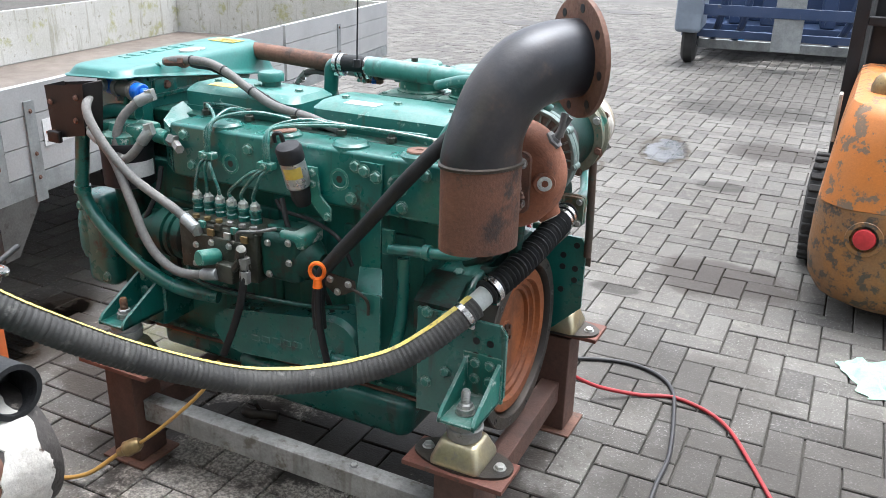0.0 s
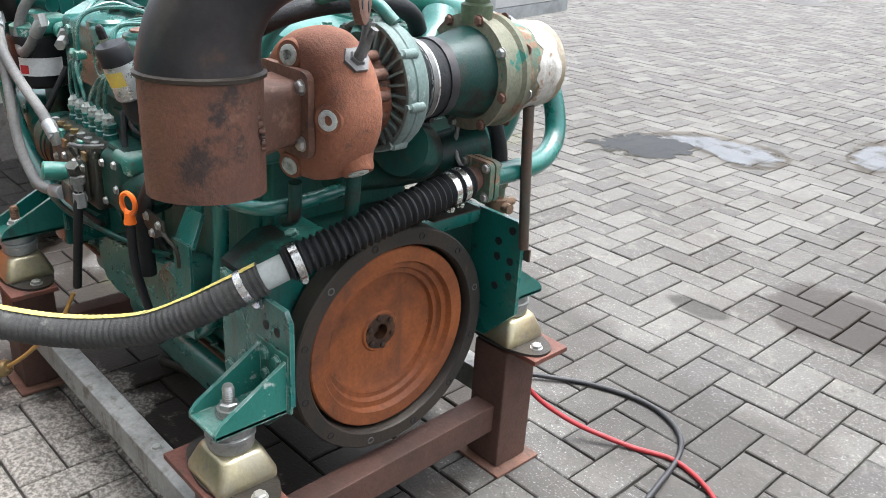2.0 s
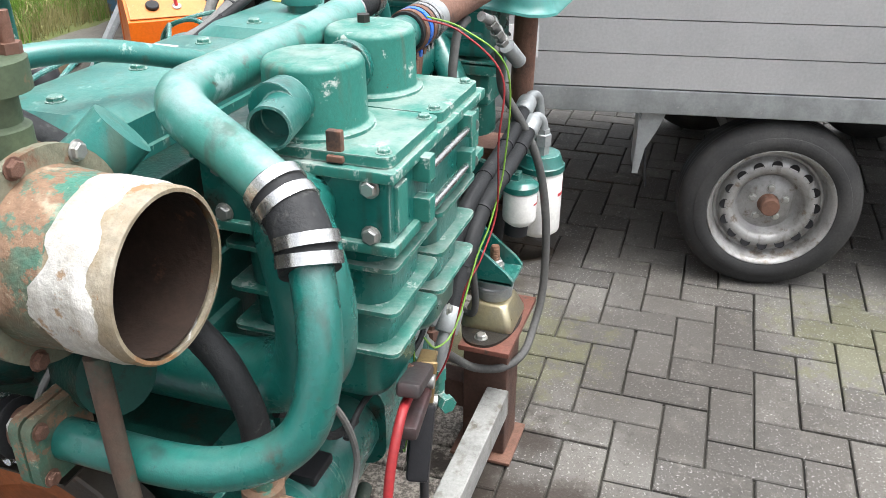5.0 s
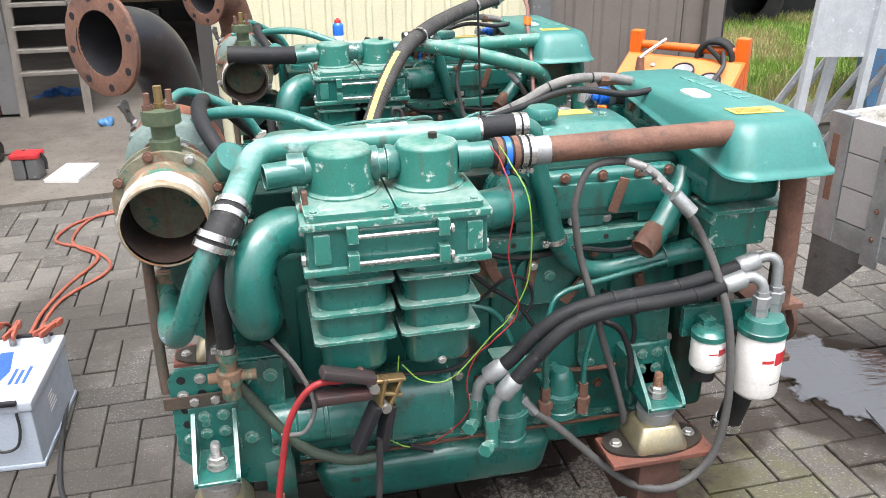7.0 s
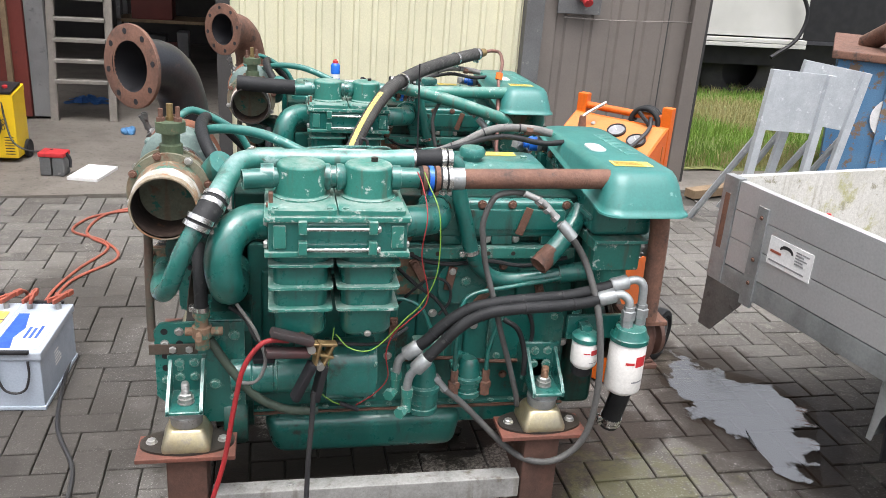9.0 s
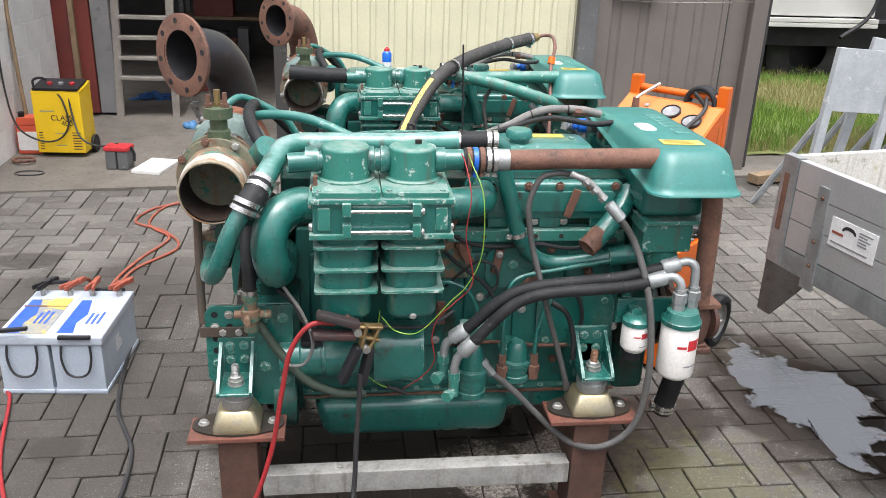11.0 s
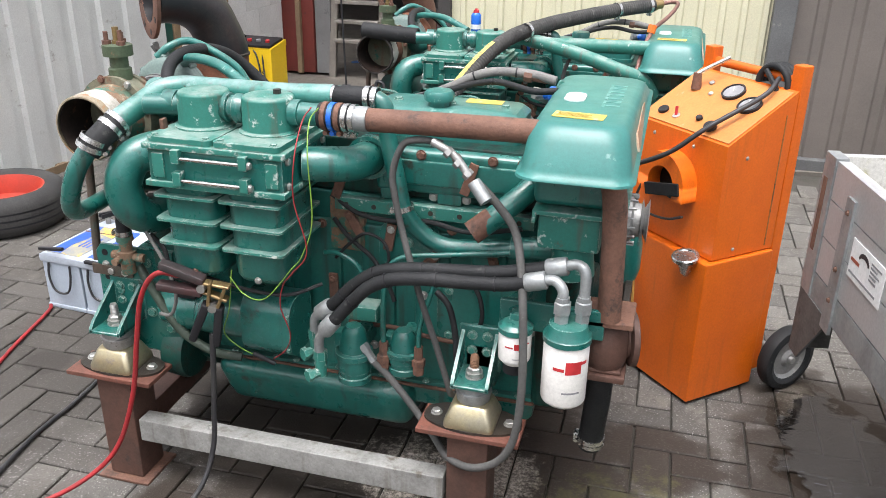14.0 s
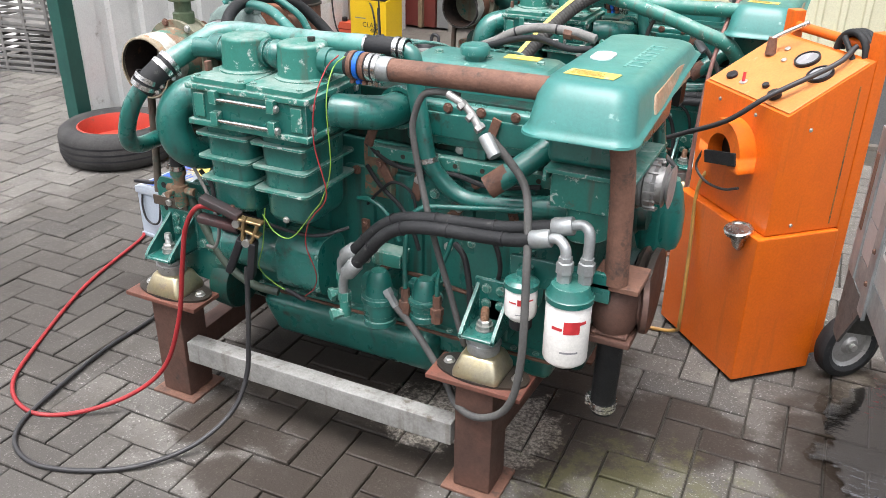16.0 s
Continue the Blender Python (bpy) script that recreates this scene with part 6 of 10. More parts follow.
lathe(bm, (0.838, -0.342, 0.925), (0.6, -0.3, -0.65), [(0, 0), (0, 0.0145), (0.05, 0.0145), (0.05, 0)], 14)
part("ferrule", bm, GALV, eng)
ferrule_hose([(0.74, -0.262, 0.62), (0.775, -0.285, 0.60), (0.795, -0.30, 0.54), (0.80, -0.30, 0.47)], 0.0075, False, RUBBER, "short black hose")
bm = B()
lathe(bm, (0.588, -0.280, 0.418), (-0.65, 0.15, 0.75), [(0, 0.006), (0, 0.011), (0.03, 0.011), (0.034, 0.014), (0.05, 0.014), (0.05, 0)], 6)
part("hose_end", bm, GALV, eng)

# loose wiring and rusty clips along the side of the block
for L, r in (([(0.45, -0.175, 0.80), (0.52, -0.19, 0.765), (0.60, -0.192, 0.755), (0.70, -0.19, 0.762), (0.80, -0.20, 0.752), (0.92, -0.20, 0.775)], 0.006),
             ([(0.455, -0.18, 0.74), (0.50, -0.195, 0.70), (0.56, -0.20, 0.655), (0.60, -0.21, 0.60), (0.62, -0.215, 0.555)], 0.0055),
             ([(0.46, -0.19, 0.64), (0.50, -0.20, 0.685), (0.545, -0.205, 0.72), (0.59, -0.20, 0.70), (0.60, -0.20, 0.65), (0.57, -0.205, 0.61)], 0.004),
             ([(0.10, -0.345, 0.60), (0.16, -0.35, 0.625), (0.30, -0.36, 0.61), (0.40, -0.34, 0.60), (0.47, -0.30, 0.62)], 0.0045),
             ([(0.76, -0.205, 0.66), (0.82, -0.215, 0.62), (0.84, -0.22, 0.55), (0.82, -0.225, 0.48)], 0.006),
             ([(0.02, -0.30, 0.69), (0.06, -0.31, 0.66), (0.09, -0.33, 0.61), (0.16, -0.33, 0.58)], 0.006)):
    bm = B()
    tube(bm, L, r, 8, 6)
    part("loose_wire", bm, RUBBER, eng, "black oily wiring")
for x, z, a in ((0.475, 0.83, 20), (0.51, 0.735, -30), (0.60, 0.71, 10), (0.70, 0.66, 40), (0.86, 0.66, -15), (0.45, 0.56, 0)):
    bm = B()
    m = Matrix.Translation((x, -0.186, z)) @ Matrix.Rotation(radians(a), 4, 'Y')
    box(bm, (-0.012, -0.004, -0.035), (0.012, 0.004, 0.035), 0.002, 1, m)
    cp = part("rusty_clip", bm, RUST, eng, "rusty sheet clip")
    bolt(cp, m @ V(0, -0.005, 0.022), (0, -1, 0), 0.008, BOLT_ZINC if a > 5 else BOLT_RUST)
for x, z in ((0.44, 0.47), (0.56, 0.60), (0.68, 0.56), (0.92, 0.60), (0.95, 0.50), (0.55, 0.40), (0.78, 0.40), (0.88, 0.40), (0.42, 0.72), (0.75, 0.74), (0.90, 0.70)):
    bolt(eng, (x, -0.172, z), (0, -1, 0), 0.010, BOLT_ZINC if (int(x * 100) % 3) else BOLT_RUST)

# starter motor
bm = B()
lathe(bm, (0.02, -0.265, 0.482), (1, 0, 0), [(0, 0.0), (0, 0.048), (0.05, 0.050), (0.055, 0.055), (0.105, 0.056), (0.108, 0.053), (0.115, 0.053), (0.118, 0.056), (0.235, 0.056), (0.245, 0.050), (0.245, 0)], 36)
starter = part("starter_motor", bm, GREEN, eng, "green starter motor")
bm = B()
slab(bm, [(0.262, py, pz) for py, pz in rounded(-0.265, 0.487, 0.128, 0.155, 0.045, 7)], (0.13, 0, 0))
soften(bm, 0.016, 3)
part("solenoid_housing", bm, GREEN, starter)
for z in (0.44, 0.53):
    bolt(starter, (0.386, -0.325, z), (1, -0.3, 0), 0.007, BOLT_GREEN)
bm = B()
box(bm, (0.075, -0.31, 0.53), (0.13, -0.23, 0.545), 0.004)
part("terminal_block", bm, PLASTIC_BLK, starter)
bm = B()
tube(bm, [(-0.03, -0.295, 0.598), (0.025, -0.305, 0.510), (0.09, -0.315, 0.435), (0.17, -0.315, 0.395), (0.24, -0.30, 0.382)], 0.0115, 12, 6)
part("green_hose", bm, surf("olive_hose", (0.045, 0.065, 0.045), (0.03, 0.045, 0.035), 0.6, 0, 12, (0.10, 0.10, 0.08), 0.6, 40), eng, "olive rubber hose")
bm = B()
tube(bm, [(0.04, -0.345, 0.718), (0.085, -0.352, 0.645), (0.108, -0.355, 0.565), (0.085, -0.35, 0.505), (0.04, -0.33, 0.49)], 0.0045, 8, 6)
part("earth_wire", bm, GREY_HOSE, eng, "pale grey wire")
bm = B()
lathe(bm, (0.0, -0.225, 0.335), (1, 0, 0), [(0, 0.0), (0, 0.075), (0.05, 0.08), (0.06, 0.075), (0.06, 0)], 28)
part("starter_boss", bm, GREEN_DARK, eng)
# drain valve post by the rear plate
bm = B()
lathe(bm, (-0.045, -0.315, 0.585), (0, 0, 1), [(0, 0), (0, 0.018), (0.03, 0.018), (0.032, 0.024), (0.06, 0.024), (0.062, 0.016), (0.085, 0.016), (0.087, 0.021), (0.10, 0.021), (0.10, 0)], 16)
cyl(bm, (-0.085, -0.315, 0.63), (0.005, -0.315, 0.63), 0.011, 10)
cyl(bm, (-0.05, -0.36, 0.63), (-0.05, -0.315, 0.63), 0.009, 10)
part("drain_valve", bm, RUST_GREEN, eng, "corroded drain valve")
bm = B()
tube(bm, [(-0.045, -0.315, 0.68), (-0.045, -0.312, 0.74), (-0.048, -0.29, 0.80), (-0.052, -0.26, 0.84)], 0.0165, 14, 5)
part("drain_hose", bm, RUBBER, eng)
hose_clamp(eng, (-0.045, -0.315, 0.693), (0, 0, 1), 0.0175)

# ---- fuel side ----
bm = B()
box(bm, (0.008, 0.12, 0.792), (0.80, 0.240, 0.932), 0.010, 3)
slab(bm, [(0.80, 0.12, 0.80), (0.80, 0.238, 0.80), (0.84, 0.215, 0.81), (0.86, 0.16, 0.83), (0.86, 0.12, 0.84)], (0, 0, 0.118))
air = part("charge_air_duct", bm, GREEN, eng, "long green charge-air duct with round plugs")
for x in (0.10, 0.28, 0.47, 0.65):
    bm = B()
    lathe(bm, (x, 0.195, 0.925), (0, 0, 1), [(0, 0.045), (0.012, 0.043), (0.018, 0.036), (0.018, 0)], 24)
    part("round_boss", bm, GREEN, air)
for x, z in ((0.606, 0.851), (0.285, 0.861), (0.13, 0.87)):
    bm = B()
    lathe(bm, (x, 0.238, z), (0, 1, 0), [(0, 0), (0, 0.026), (0.003, 0.026), (0.0035, 0.020), (0.001, 0.018), (0.001, 0)], 28)
    p = part("core_plug", bm, GREEN_WORN, air)
    bm = B()
    lathe(bm, (x, 0.239, z), (0, 1, 0), [(0, 0), (0, 0.009), (0.0012, 0.009), (0.0012, 0)], 6)
    part("plug_socket", bm, DARK_IRON, p)
for x, z in ((0.547, 0.895), (0.24, 0.899), (0.253, 0.82), (0.118, 0.821), (0.42, 0.82), (0.73, 0.83), (0.75, 0.905), (0.06, 0.905)):
    bolt(air, (x, 0.2405, z), (0, 1, 0), 0.0125)
for x in (0.10, 0.47):
    bm = B()
    lathe(bm, (x, 0.195, 0.944), (0, 0, 1), [(0, 0.030), (0.003, 0.028), (0.003, 0.010), (0.0, 0.008), (0, 0)], 20)
    part("rusty_plug", bm, RUST, air)
bm = B()
slab(bm, [(0.165, 0.243, 0.915), (0.222, 0.243, 0.915), (0.222, 0.243, 0.66), (0.170, 0.243, 0.66)], (0, 0.007, 0))
slab(bm, [(0.226, 0.25, 0.66), (0.165, 0.25, 0.665), (0.145, 0.285, 0.61), (0.215, 0.285, 0.605)], (0, -0.007, -0.004))
slab(bm, [(0.215, 0.283, 0.61), (0.148, 0.283, 0.615), (0.15, 0.283, 0.42), (0.205, 0.283, 0.42)], (0, 0.006, 0))
slab(bm, [(0.165, 0.243, 0.765), (0.165, 0.243, 0.705), (0.135, 0.243, 0.705), (0.135, 0.243, 0.765)], (0, 0.008, 0))
part("pipe_bracket", bm, GREEN, eng, "folded green sheet bracket")
for x, z in ((0.21, 0.895), (0.18, 0.885)):
    bolt(eng, (x, 0.251, z), (0, 1, 0), 0.0125)
for L, r in (([(0.14, 0.255, 0.722), (0.05, 0.265, 0.735), (-0.02, 0.262, 0.742), (-0.055, 0.24, 0.745), (-0.07, 0.18, 0.75), (-0.06, 0.10, 0.75)], 0.0125), ([(0.113, 0.24, 0.70), (0.112, 0.243, 0.62), (0.114, 0.25, 0.54), (0.132, 0.262, 0.46), (0.185, 0.268, 0.415), (0.26, 0.268, 0.405), (0.34, 0.255, 0.403)], 0.0145)):
    bm = B()
    tube(bm, L, r, 16, 7)
    part("coolant_pipe", bm, GREEN, eng)
bm = B()
lathe(bm, (0.30, 0.262, 0.404), (1, 0, 0), [(0, 0.014), (0, 0.021), (0.022, 0.021), (0.022, 0.014)], 18)
part("pipe_collar", bm, GREEN, eng)
bm = B()
lathe(bm, (0.03, 0.267, 0.738), (1, -0.05, -0.08), [(0, 0.012), (0, 0.018), (0.016, 0.018), (0.016, 0.012)], 16)
part("pipe_collar", bm, GREEN, eng)
bm = B()
tube(bm, [(0.06, 0.22, 0.60), (0.04, 0.235, 0.55), (0.06, 0.24, 0.515)], 0.017, 14, 5)
part("breather_hose", bm, RUBBER, eng)
hose_clamp(eng, (0.062, 0.24, 0.512), (0.1, 0, -1), 0.018, 0.012, RUST)
# oil cooler cover with raised bar mark
bm = B()
slab(bm, [(0.64, 0.17, 0.455), (0.30, 0.17, 0.505), (0.27, 0.17, 0.49), (0.255, 0.17, 0.42), (0.27, 0.17, 0.375), (0.30, 0.17, 0.36), (0.60, 0.17, 0.335), (0.655, 0.17, 0.345), (0.682, 0.17, 0.38), (0.682, 0.17, 0.425)], (0, 0.088, 0))
soften(bm, 0.018, 4)
occ = part("oil_cooler_cover", bm, GREEN, eng)
bm = B()
lathe(bm, (0.30, 0.18, 0.43), (0, 1, 0), [(0, 0.085), (0.07, 0.082), (0.082, 0.07), (0.086, 0)], 36)
part("end_cap", bm, GREEN, occ)
for k in range(5):
    bm = B()
    x = 0.545 - 0.034 * k
    box(bm, (x - 0.013, 0.2575, 0.385 + 0.0035 * k), (x + 0.013, 0.261, 0.402 + 0.0035 * k), 0.0015, 1)
    part("raised_mark", bm, GREEN, occ)
for x, z in ((0.70, 0.47), (0.70, 0.37), (0.26, 0.49)):
    bolt(eng, (x, 0.187, z), (0, 1, 0), 0.012)
# injection pump
bm = B()
box(bm, (0.47, 0.215, 0.585), (0.715, 0.325, 0.715), 0.010, 2)
box(bm, (0.46, 0.225, 0.710), (0.72, 0.315, 0.722), 0.003)
box(bm, (0.50, 0.322, 0.60), (0.66, 0.334, 0.69), 0.006)
pump = part("injection_pump", bm, PUMP_METAL, eng, "oily bare-metal injection pump with six outlets")
bm = B()
box(bm, (0.355, 0.205, 0.60), (0.475, 0.315, 0.725), 0.022, 3)
lathe(bm, (0.365, 0.26, 0.655), (-1, 0, 0), [(0, 0.055), (0.015, 0.05), (0.035, 0.03), (0.045, 0.02), (0.045, 0)], 24)
box(bm, (0.37, 0.24, 0.72), (0.46, 0.30, 0.737), 0.008)
part("governor", bm, GREEN_DARK, pump, "oily dark green governor housing")
bm = B()
box(bm, (0.345, 0.215, 0.688), (0.42, 0.31, 0.735), 0.016, 3)
part("governor_lid", bm, GREEN_WORN, pump)
bm = B()
lathe(bm, (0.715, 0.262, 0.645), (1, 0, 0), [(0, 0.05), (0.01, 0.064), (0.03, 0.066), (0.032, 0.058), (0.04, 0.058), (0.042, 0.066), (0.055, 0.066), (0.057, 0.058), (0.065, 0.058), (0.067, 0.066), (0.10, 0.066), (0.115, 0.05), (0.16, 0.048), (0.16, 0)], 32)
part("timing_device", bm, GREEN_DARK, pump)
bm = B()
cyl(bm, (0.585, 0.33, 0.642), (0.60, 0.385, 0.650), 0.020, 16, bev=0.003)
part("primer_knob", bm, GREEN_WORN, pump)
bm = B()
box(bm, (0.52, 0.325, 0.585), (0.575, 0.36, 0.635), 0.008)
cyl(bm, (0.53, 0.345, 0.62), (0.49, 0.36, 0.66), 0.010, 8)
cyl(bm, (0.50, 0.352, 0.66), (0.485, 0.362, 0.69), 0.013, 6)
part("lift_pump", bm, PUMP_METAL, pump)
for k in range(4):
    bm = B()
    box(bm, (0.49 + 0.052 * k, 0.327, 0.690), (0.51 + 0.052 * k, 0.3345, 0.708), 0.002)
    part("cover_clip", bm, ZINC if k % 2 else BRASS, pump)
for k in range(7):
    bm = B()
    lathe(bm, (0.70 - 0.036 * k, 0.312, 0.722), (0, 0, 1), [(0, 0), (0, 0.009), (0.008, 0.009), (0.008, 0)], 6)
    part("vent_screw", bm, BRASS if k in (1, 2, 3) else ALU, pump)
VALVES = [V(0.694 - 0.0365 * k, 0.268, 0.722) for k in range(6)]
for v in VALVES:
    bm = B()
    lathe(bm, v, (0.0, 0.05, 1), [(0, 0), (0, 0.0155), (0.012, 0.0155), (0.014, 0.0132), (0.024, 0.0132), (0.026, 0.0150), (0.033, 0.0150), (0.035, 0.008), (0.035, 0)], 12)
    dv = part("delivery_valve", bm, GREEN, pump)
    bm = B()
    lathe(bm, v + V(0, 0.0018, 0.033), (0, 0.05, 1), [(0, 0), (0, 0.0125), (0.013, 0.0125), (0.018, 0.007), (0.022, 0.006), (0.022, 0)], 6)
    part("union_nut", bm, CHALK_ZINC, dv, "pale corroded union nut")
for k, v in enumerate(VALVES):
    b = V(0.655 if k < 3 else 0.475, 0.262, 0.868)
    b += V(0.007 * (1 - k % 3), 0.003, 0)
    e = V(0.77 - 0.14 * k, 0.13, 0.955)
    bm = B()
    tube(bm, [v + V(0, 0.003, 0.05), v + V(0, 0.006, 0.072), b + (v - b) * 0.35 + V(0, 0.01, 0.03), b, b + V(0.0, -0.004, 0.06), b + V(-0.01, -0.03, 0.092), (b + e) / 2 + V(0, -0.015, 0.062), e], 0.0042, 8, 6)
    part("injector_pipe", bm, GREEN, eng, "thin green steel injector pipe")
for x in (0.655, 0.475):
    bm = B()
    box(bm, (x - 0.022, 0.252, 0.862), (x + 0.022, 0.275, 0.880), 0.003)
    pc = part("pipe_clamp", bm, GREEN_WORN, eng)
    bolt(pc, (x, 0.2755, 0.871), (0, 1, 0), 0.008)
for k in range(6):
    bm = B()
    c = V(0.77 - 0.14 * k, 0.13, 0.935)
    lathe(bm, c, (0, 0, 1), [(0, 0), (0, 0.013), (0.012, 0.013), (0.014, 0.009), (0.03, 0.009), (0.03, 0)], 6)
    part("injector", bm, PUMP_METAL, eng, "oily steel injector union")
bm = B()
tube(bm, [(0.78, 0.10, 0.955), (0.70, 0.125, 0.965), (0.60, 0.115, 0.955), (0.45, 0.125, 0.962), (0.30, 0.115, 0.955), (0.12, 0.12, 0.96)], 0.0048, 8, 6)
part("leak_off_pipe", bm, GREEN, eng)
# linkage, small lines and wiring round the pump
for L, r, mt in (([(0.43, 0.27, 0.80), (0.40, 0.285, 0.73), (0.35, 0.29, 0.67), (0.31, 0.285, 0.60), (0.30, 0.26, 0.53)], 0.0065, RUBBER),
                 ([(0.47, 0.24, 0.78), (0.44, 0.25, 0.76), (0.36, 0.25, 0.75), (0.28, 0.255, 0.72), (0.24, 0.26, 0.66)], 0.005, RUBBER),
                 ([(0.72, 0.30, 0.60), (0.66, 0.345, 0.57), (0.56, 0.35, 0.56), (0.44, 0.335, 0.56), (0.34, 0.30, 0.55), (0.24, 0.28, 0.56)], 0.005, GREEN_DARK),
                 ([(0.80, 0.25, 0.58), (0.74, 0.30, 0.555), (0.66, 0.315, 0.545), (0.50, 0.31, 0.545)], 0.006, RUBBER),
                 ([(0.51, 0.345, 0.70), (0.49, 0.36, 0.73), (0.45, 0.35, 0.735), (0.41, 0.32, 0.742)], 0.0045, ALU_DARK),
                 ([(0.86, 0.22, 0.80), (0.84, 0.26, 0.75), (0.86, 0.29, 0.68), (0.90, 0.29, 0.62)], 0.007, RUBBER)):
    bm = B()
    tube(bm, L, r, 8, 6)
    part("small_line", bm, mt, eng, "thin oily line beside the injection pump")
bm = B()
slab(bm, [(0.285, 0.305, 0.655), (0.205, 0.305, 0.648), (0.20, 0.305, 0.625), (0.25, 0.305, 0.60), (0.285, 0.305, 0.62)], (0, 0.004, 0))
tp = part("throttle_plate", bm, DARK_IRON, eng, "dark throttle stop plate with zinc screws")
for x, z in ((0.27, 0.64), (0.22, 0.637), (0.25, 0.612)):
    bolt(tp, (x, 0.3095, z), (0, 1, 0), 0.0075, BOLT_ZINC)
for x, y, z, d in ((0.50, 0.335, 0.675, (0, 1, 0)), (0.545, 0.335, 0.675, (0, 1, 0)), (0.60, 0.335, 0.675, (0, 1, 0)), (0.65, 0.335, 0.66, (0, 1, 0)), (0.505, 0.335, 0.61, (0, 1, 0)), (0.655, 0.335, 0.61, (0, 1, 0)), (0.38, 0.318, 0.66, (0, 1, 0)), (0.44, 0.318, 0.70, (0, 1, 0)), (0.44, 0.318, 0.62, (0, 1, 0)), (0.38, 0.318, 0.71, (0, 1, 0))):
    bolt(pump, (x, y, z), d, 0.0075, BOLT_ZINC)
for k in range(5):
    bm = B()
    box(bm, (0.475 + 0.05 * k, 0.318, 0.704), (0.495 + 0.05 * k, 0.3285, 0.722), 0.003)
    part("valve_clamp", bm, GREEN_WORN if k % 2 else PUMP_METAL, pump)
# silver water filter in its bracket
fd2 = V(0.03, 0.30, 0.95).normalized()
fc = V(0.378, 0.270, 0.840)
bm = B()
lathe(bm, fc, fd2, [(0, 0), (0, 0.026), (0.004, 0.0295), (0.070, 0.0295), (0.074, 0.028), (0.074, 0)], 28)
sf = part("water_filter", bm, FOIL, eng, "silver canister with black lid and yellow label")
bm = B()
lathe(bm, fc + fd2 * 0.070, fd2, [(0, 0), (0, 0.031), (0.030, 0.031), (0.036, 0.027), (0.036, 0)], 28)
tube(bm, [fc + fd2 * 0.115 + V(0.01, 0, 0), fc + fd2 * 0.135 + V(0.012, 0, 0), fc + fd2 * 0.13 + V(0.03, 0, 0), fc + fd2 * 0.11 + V(0.034, 0, 0)], 0.005, 8, 4)
part("filter_lid", bm, PLASTIC_BLK, sf)
bm = B()
lathe(bm, fc, -fd2, [(0, 0.024), (0.03, 0.026), (0.050, 0.020), (0.055, 0)], 12)
part("drain_bowl", bm, PLASTIC_BLK, sf)
uu, ww = frame_of(fd2)
bm = B()
lo, up = [], []
for k in range(9):
    a = math.atan2(V(-0.45, 0.9, 0).dot(ww), V(-0.45, 0.9, 0).dot(uu)) + (k / 8 - 0.5) * 1.5
    c = fc + fd2 * 0.032 + (uu * math.cos(a) + ww * math.sin(a)) * 0.0301
    lo.append(bm.verts.new(c)); up.append(bm.verts.new(c + fd2 * 0.028))
for k in range(8):
    bm.faces.new((lo[k], lo[k + 1], up[k + 1], up[k]))
part("yellow_label", bm, YELLOW_LABEL, sf)
bm = B()
slab(bm, [(0.365, 0.252, 0.885), (0.335, 0.252, 0.885), (0.330, 0.252, 0.82), (0.30, 0.252, 0.79), (0.30, 0.252, 0.76), (0.318, 0.252, 0.76), (0.372, 0.252, 0.82)], (0, 0.006, 0))
fb = part("filter_plate", bm, GREEN_WORN, eng)
for x, z in ((0.348, 0.872), (0.348, 0.845), (0.308, 0.772)):
    bolt(fb, (x, 0.258, z), (0, 1, 0), 0.008)
# black fuel filter, its head, hoses and the blue inline filter
bm = B()
lathe(bm, (0.950, 0.245, 0.745), (0, 0, 1), [(0, 0), (0, 0.052), (0.008, 0.066), (0.10, 0.067), (0.112, 0.070), (0.122, 0.067), (0.122, 0)], 36)
ff = part("fuel_filter", bm, PLASTIC_BLK, eng, "black fuel filter with white label")
bm = B()
lo, up = [], []
for k in range(11):
    a = radians(160) + (k / 10 - 0.5) * 1.5
    c = V(0.950 + 0.0680 * math.cos(a), 0.245 + 0.0680 * math.sin(a), 0.778)
    lo.append(bm.verts.new(c)); up.append(bm.verts.new(c + V(0, 0, 0.042)))
for k in range(10):
    bm.faces.new((lo[k], lo[k + 1], up[k + 1], up[k]))
part("white_label", bm, WHITE_LABEL, ff)
bm = B()
lo, up = [], []
for k in range(6):
    a = radians(128) + (k / 5 - 0.5) * 0.30
    c = V(0.950 + 0.0684 * math.cos(a), 0.245 + 0.0684 * math.sin(a), 0.783)
    lo.append(bm.verts.new(c)); up.append(bm.verts.new(c + V(0, 0, 0.02)))
for k in range(5):
    bm.faces.new((lo[k], lo[k + 1], up[k + 1], up[k]))
part("red_print", bm, RED_LABEL, ff)
bm = B()
lathe(bm, (0.950, 0.245, 0.866), (0, 0, 1), [(0, 0), (0, 0.06), (0.02, 0.06), (0.03, 0.04), (0.05, 0.036), (0.055, 0)], 24)
box(bm, (0.87, 0.19, 0.875), (1.02, 0.27, 0.915), 0.012)
cyl(bm, (0.86, 0.22, 0.885), (0.81, 0.23, 0.885), 0.020, 14)
part("filter_head", bm, GREEN_WORN, eng)
bm = B()
cyl(bm, (0.80, 0.235, 0.885), (0.77, 0.245, 0.885), 0.017, 6)
cyl(bm, (0.77, 0.25, 0.88), (0.74, 0.27, 0.875), 0.012, 6)
part("pipe_union", bm, ALU, eng)
FA, FB = V(1.034, 0.20, 0.994), V(0.894, 0.215, 0.990)
bm = B()
tube(bm, [FA.lerp(FB, 0.22), FA.lerp(FB, 0.5), FA.lerp(FB, 0.78)], 0.021, 20, 2)
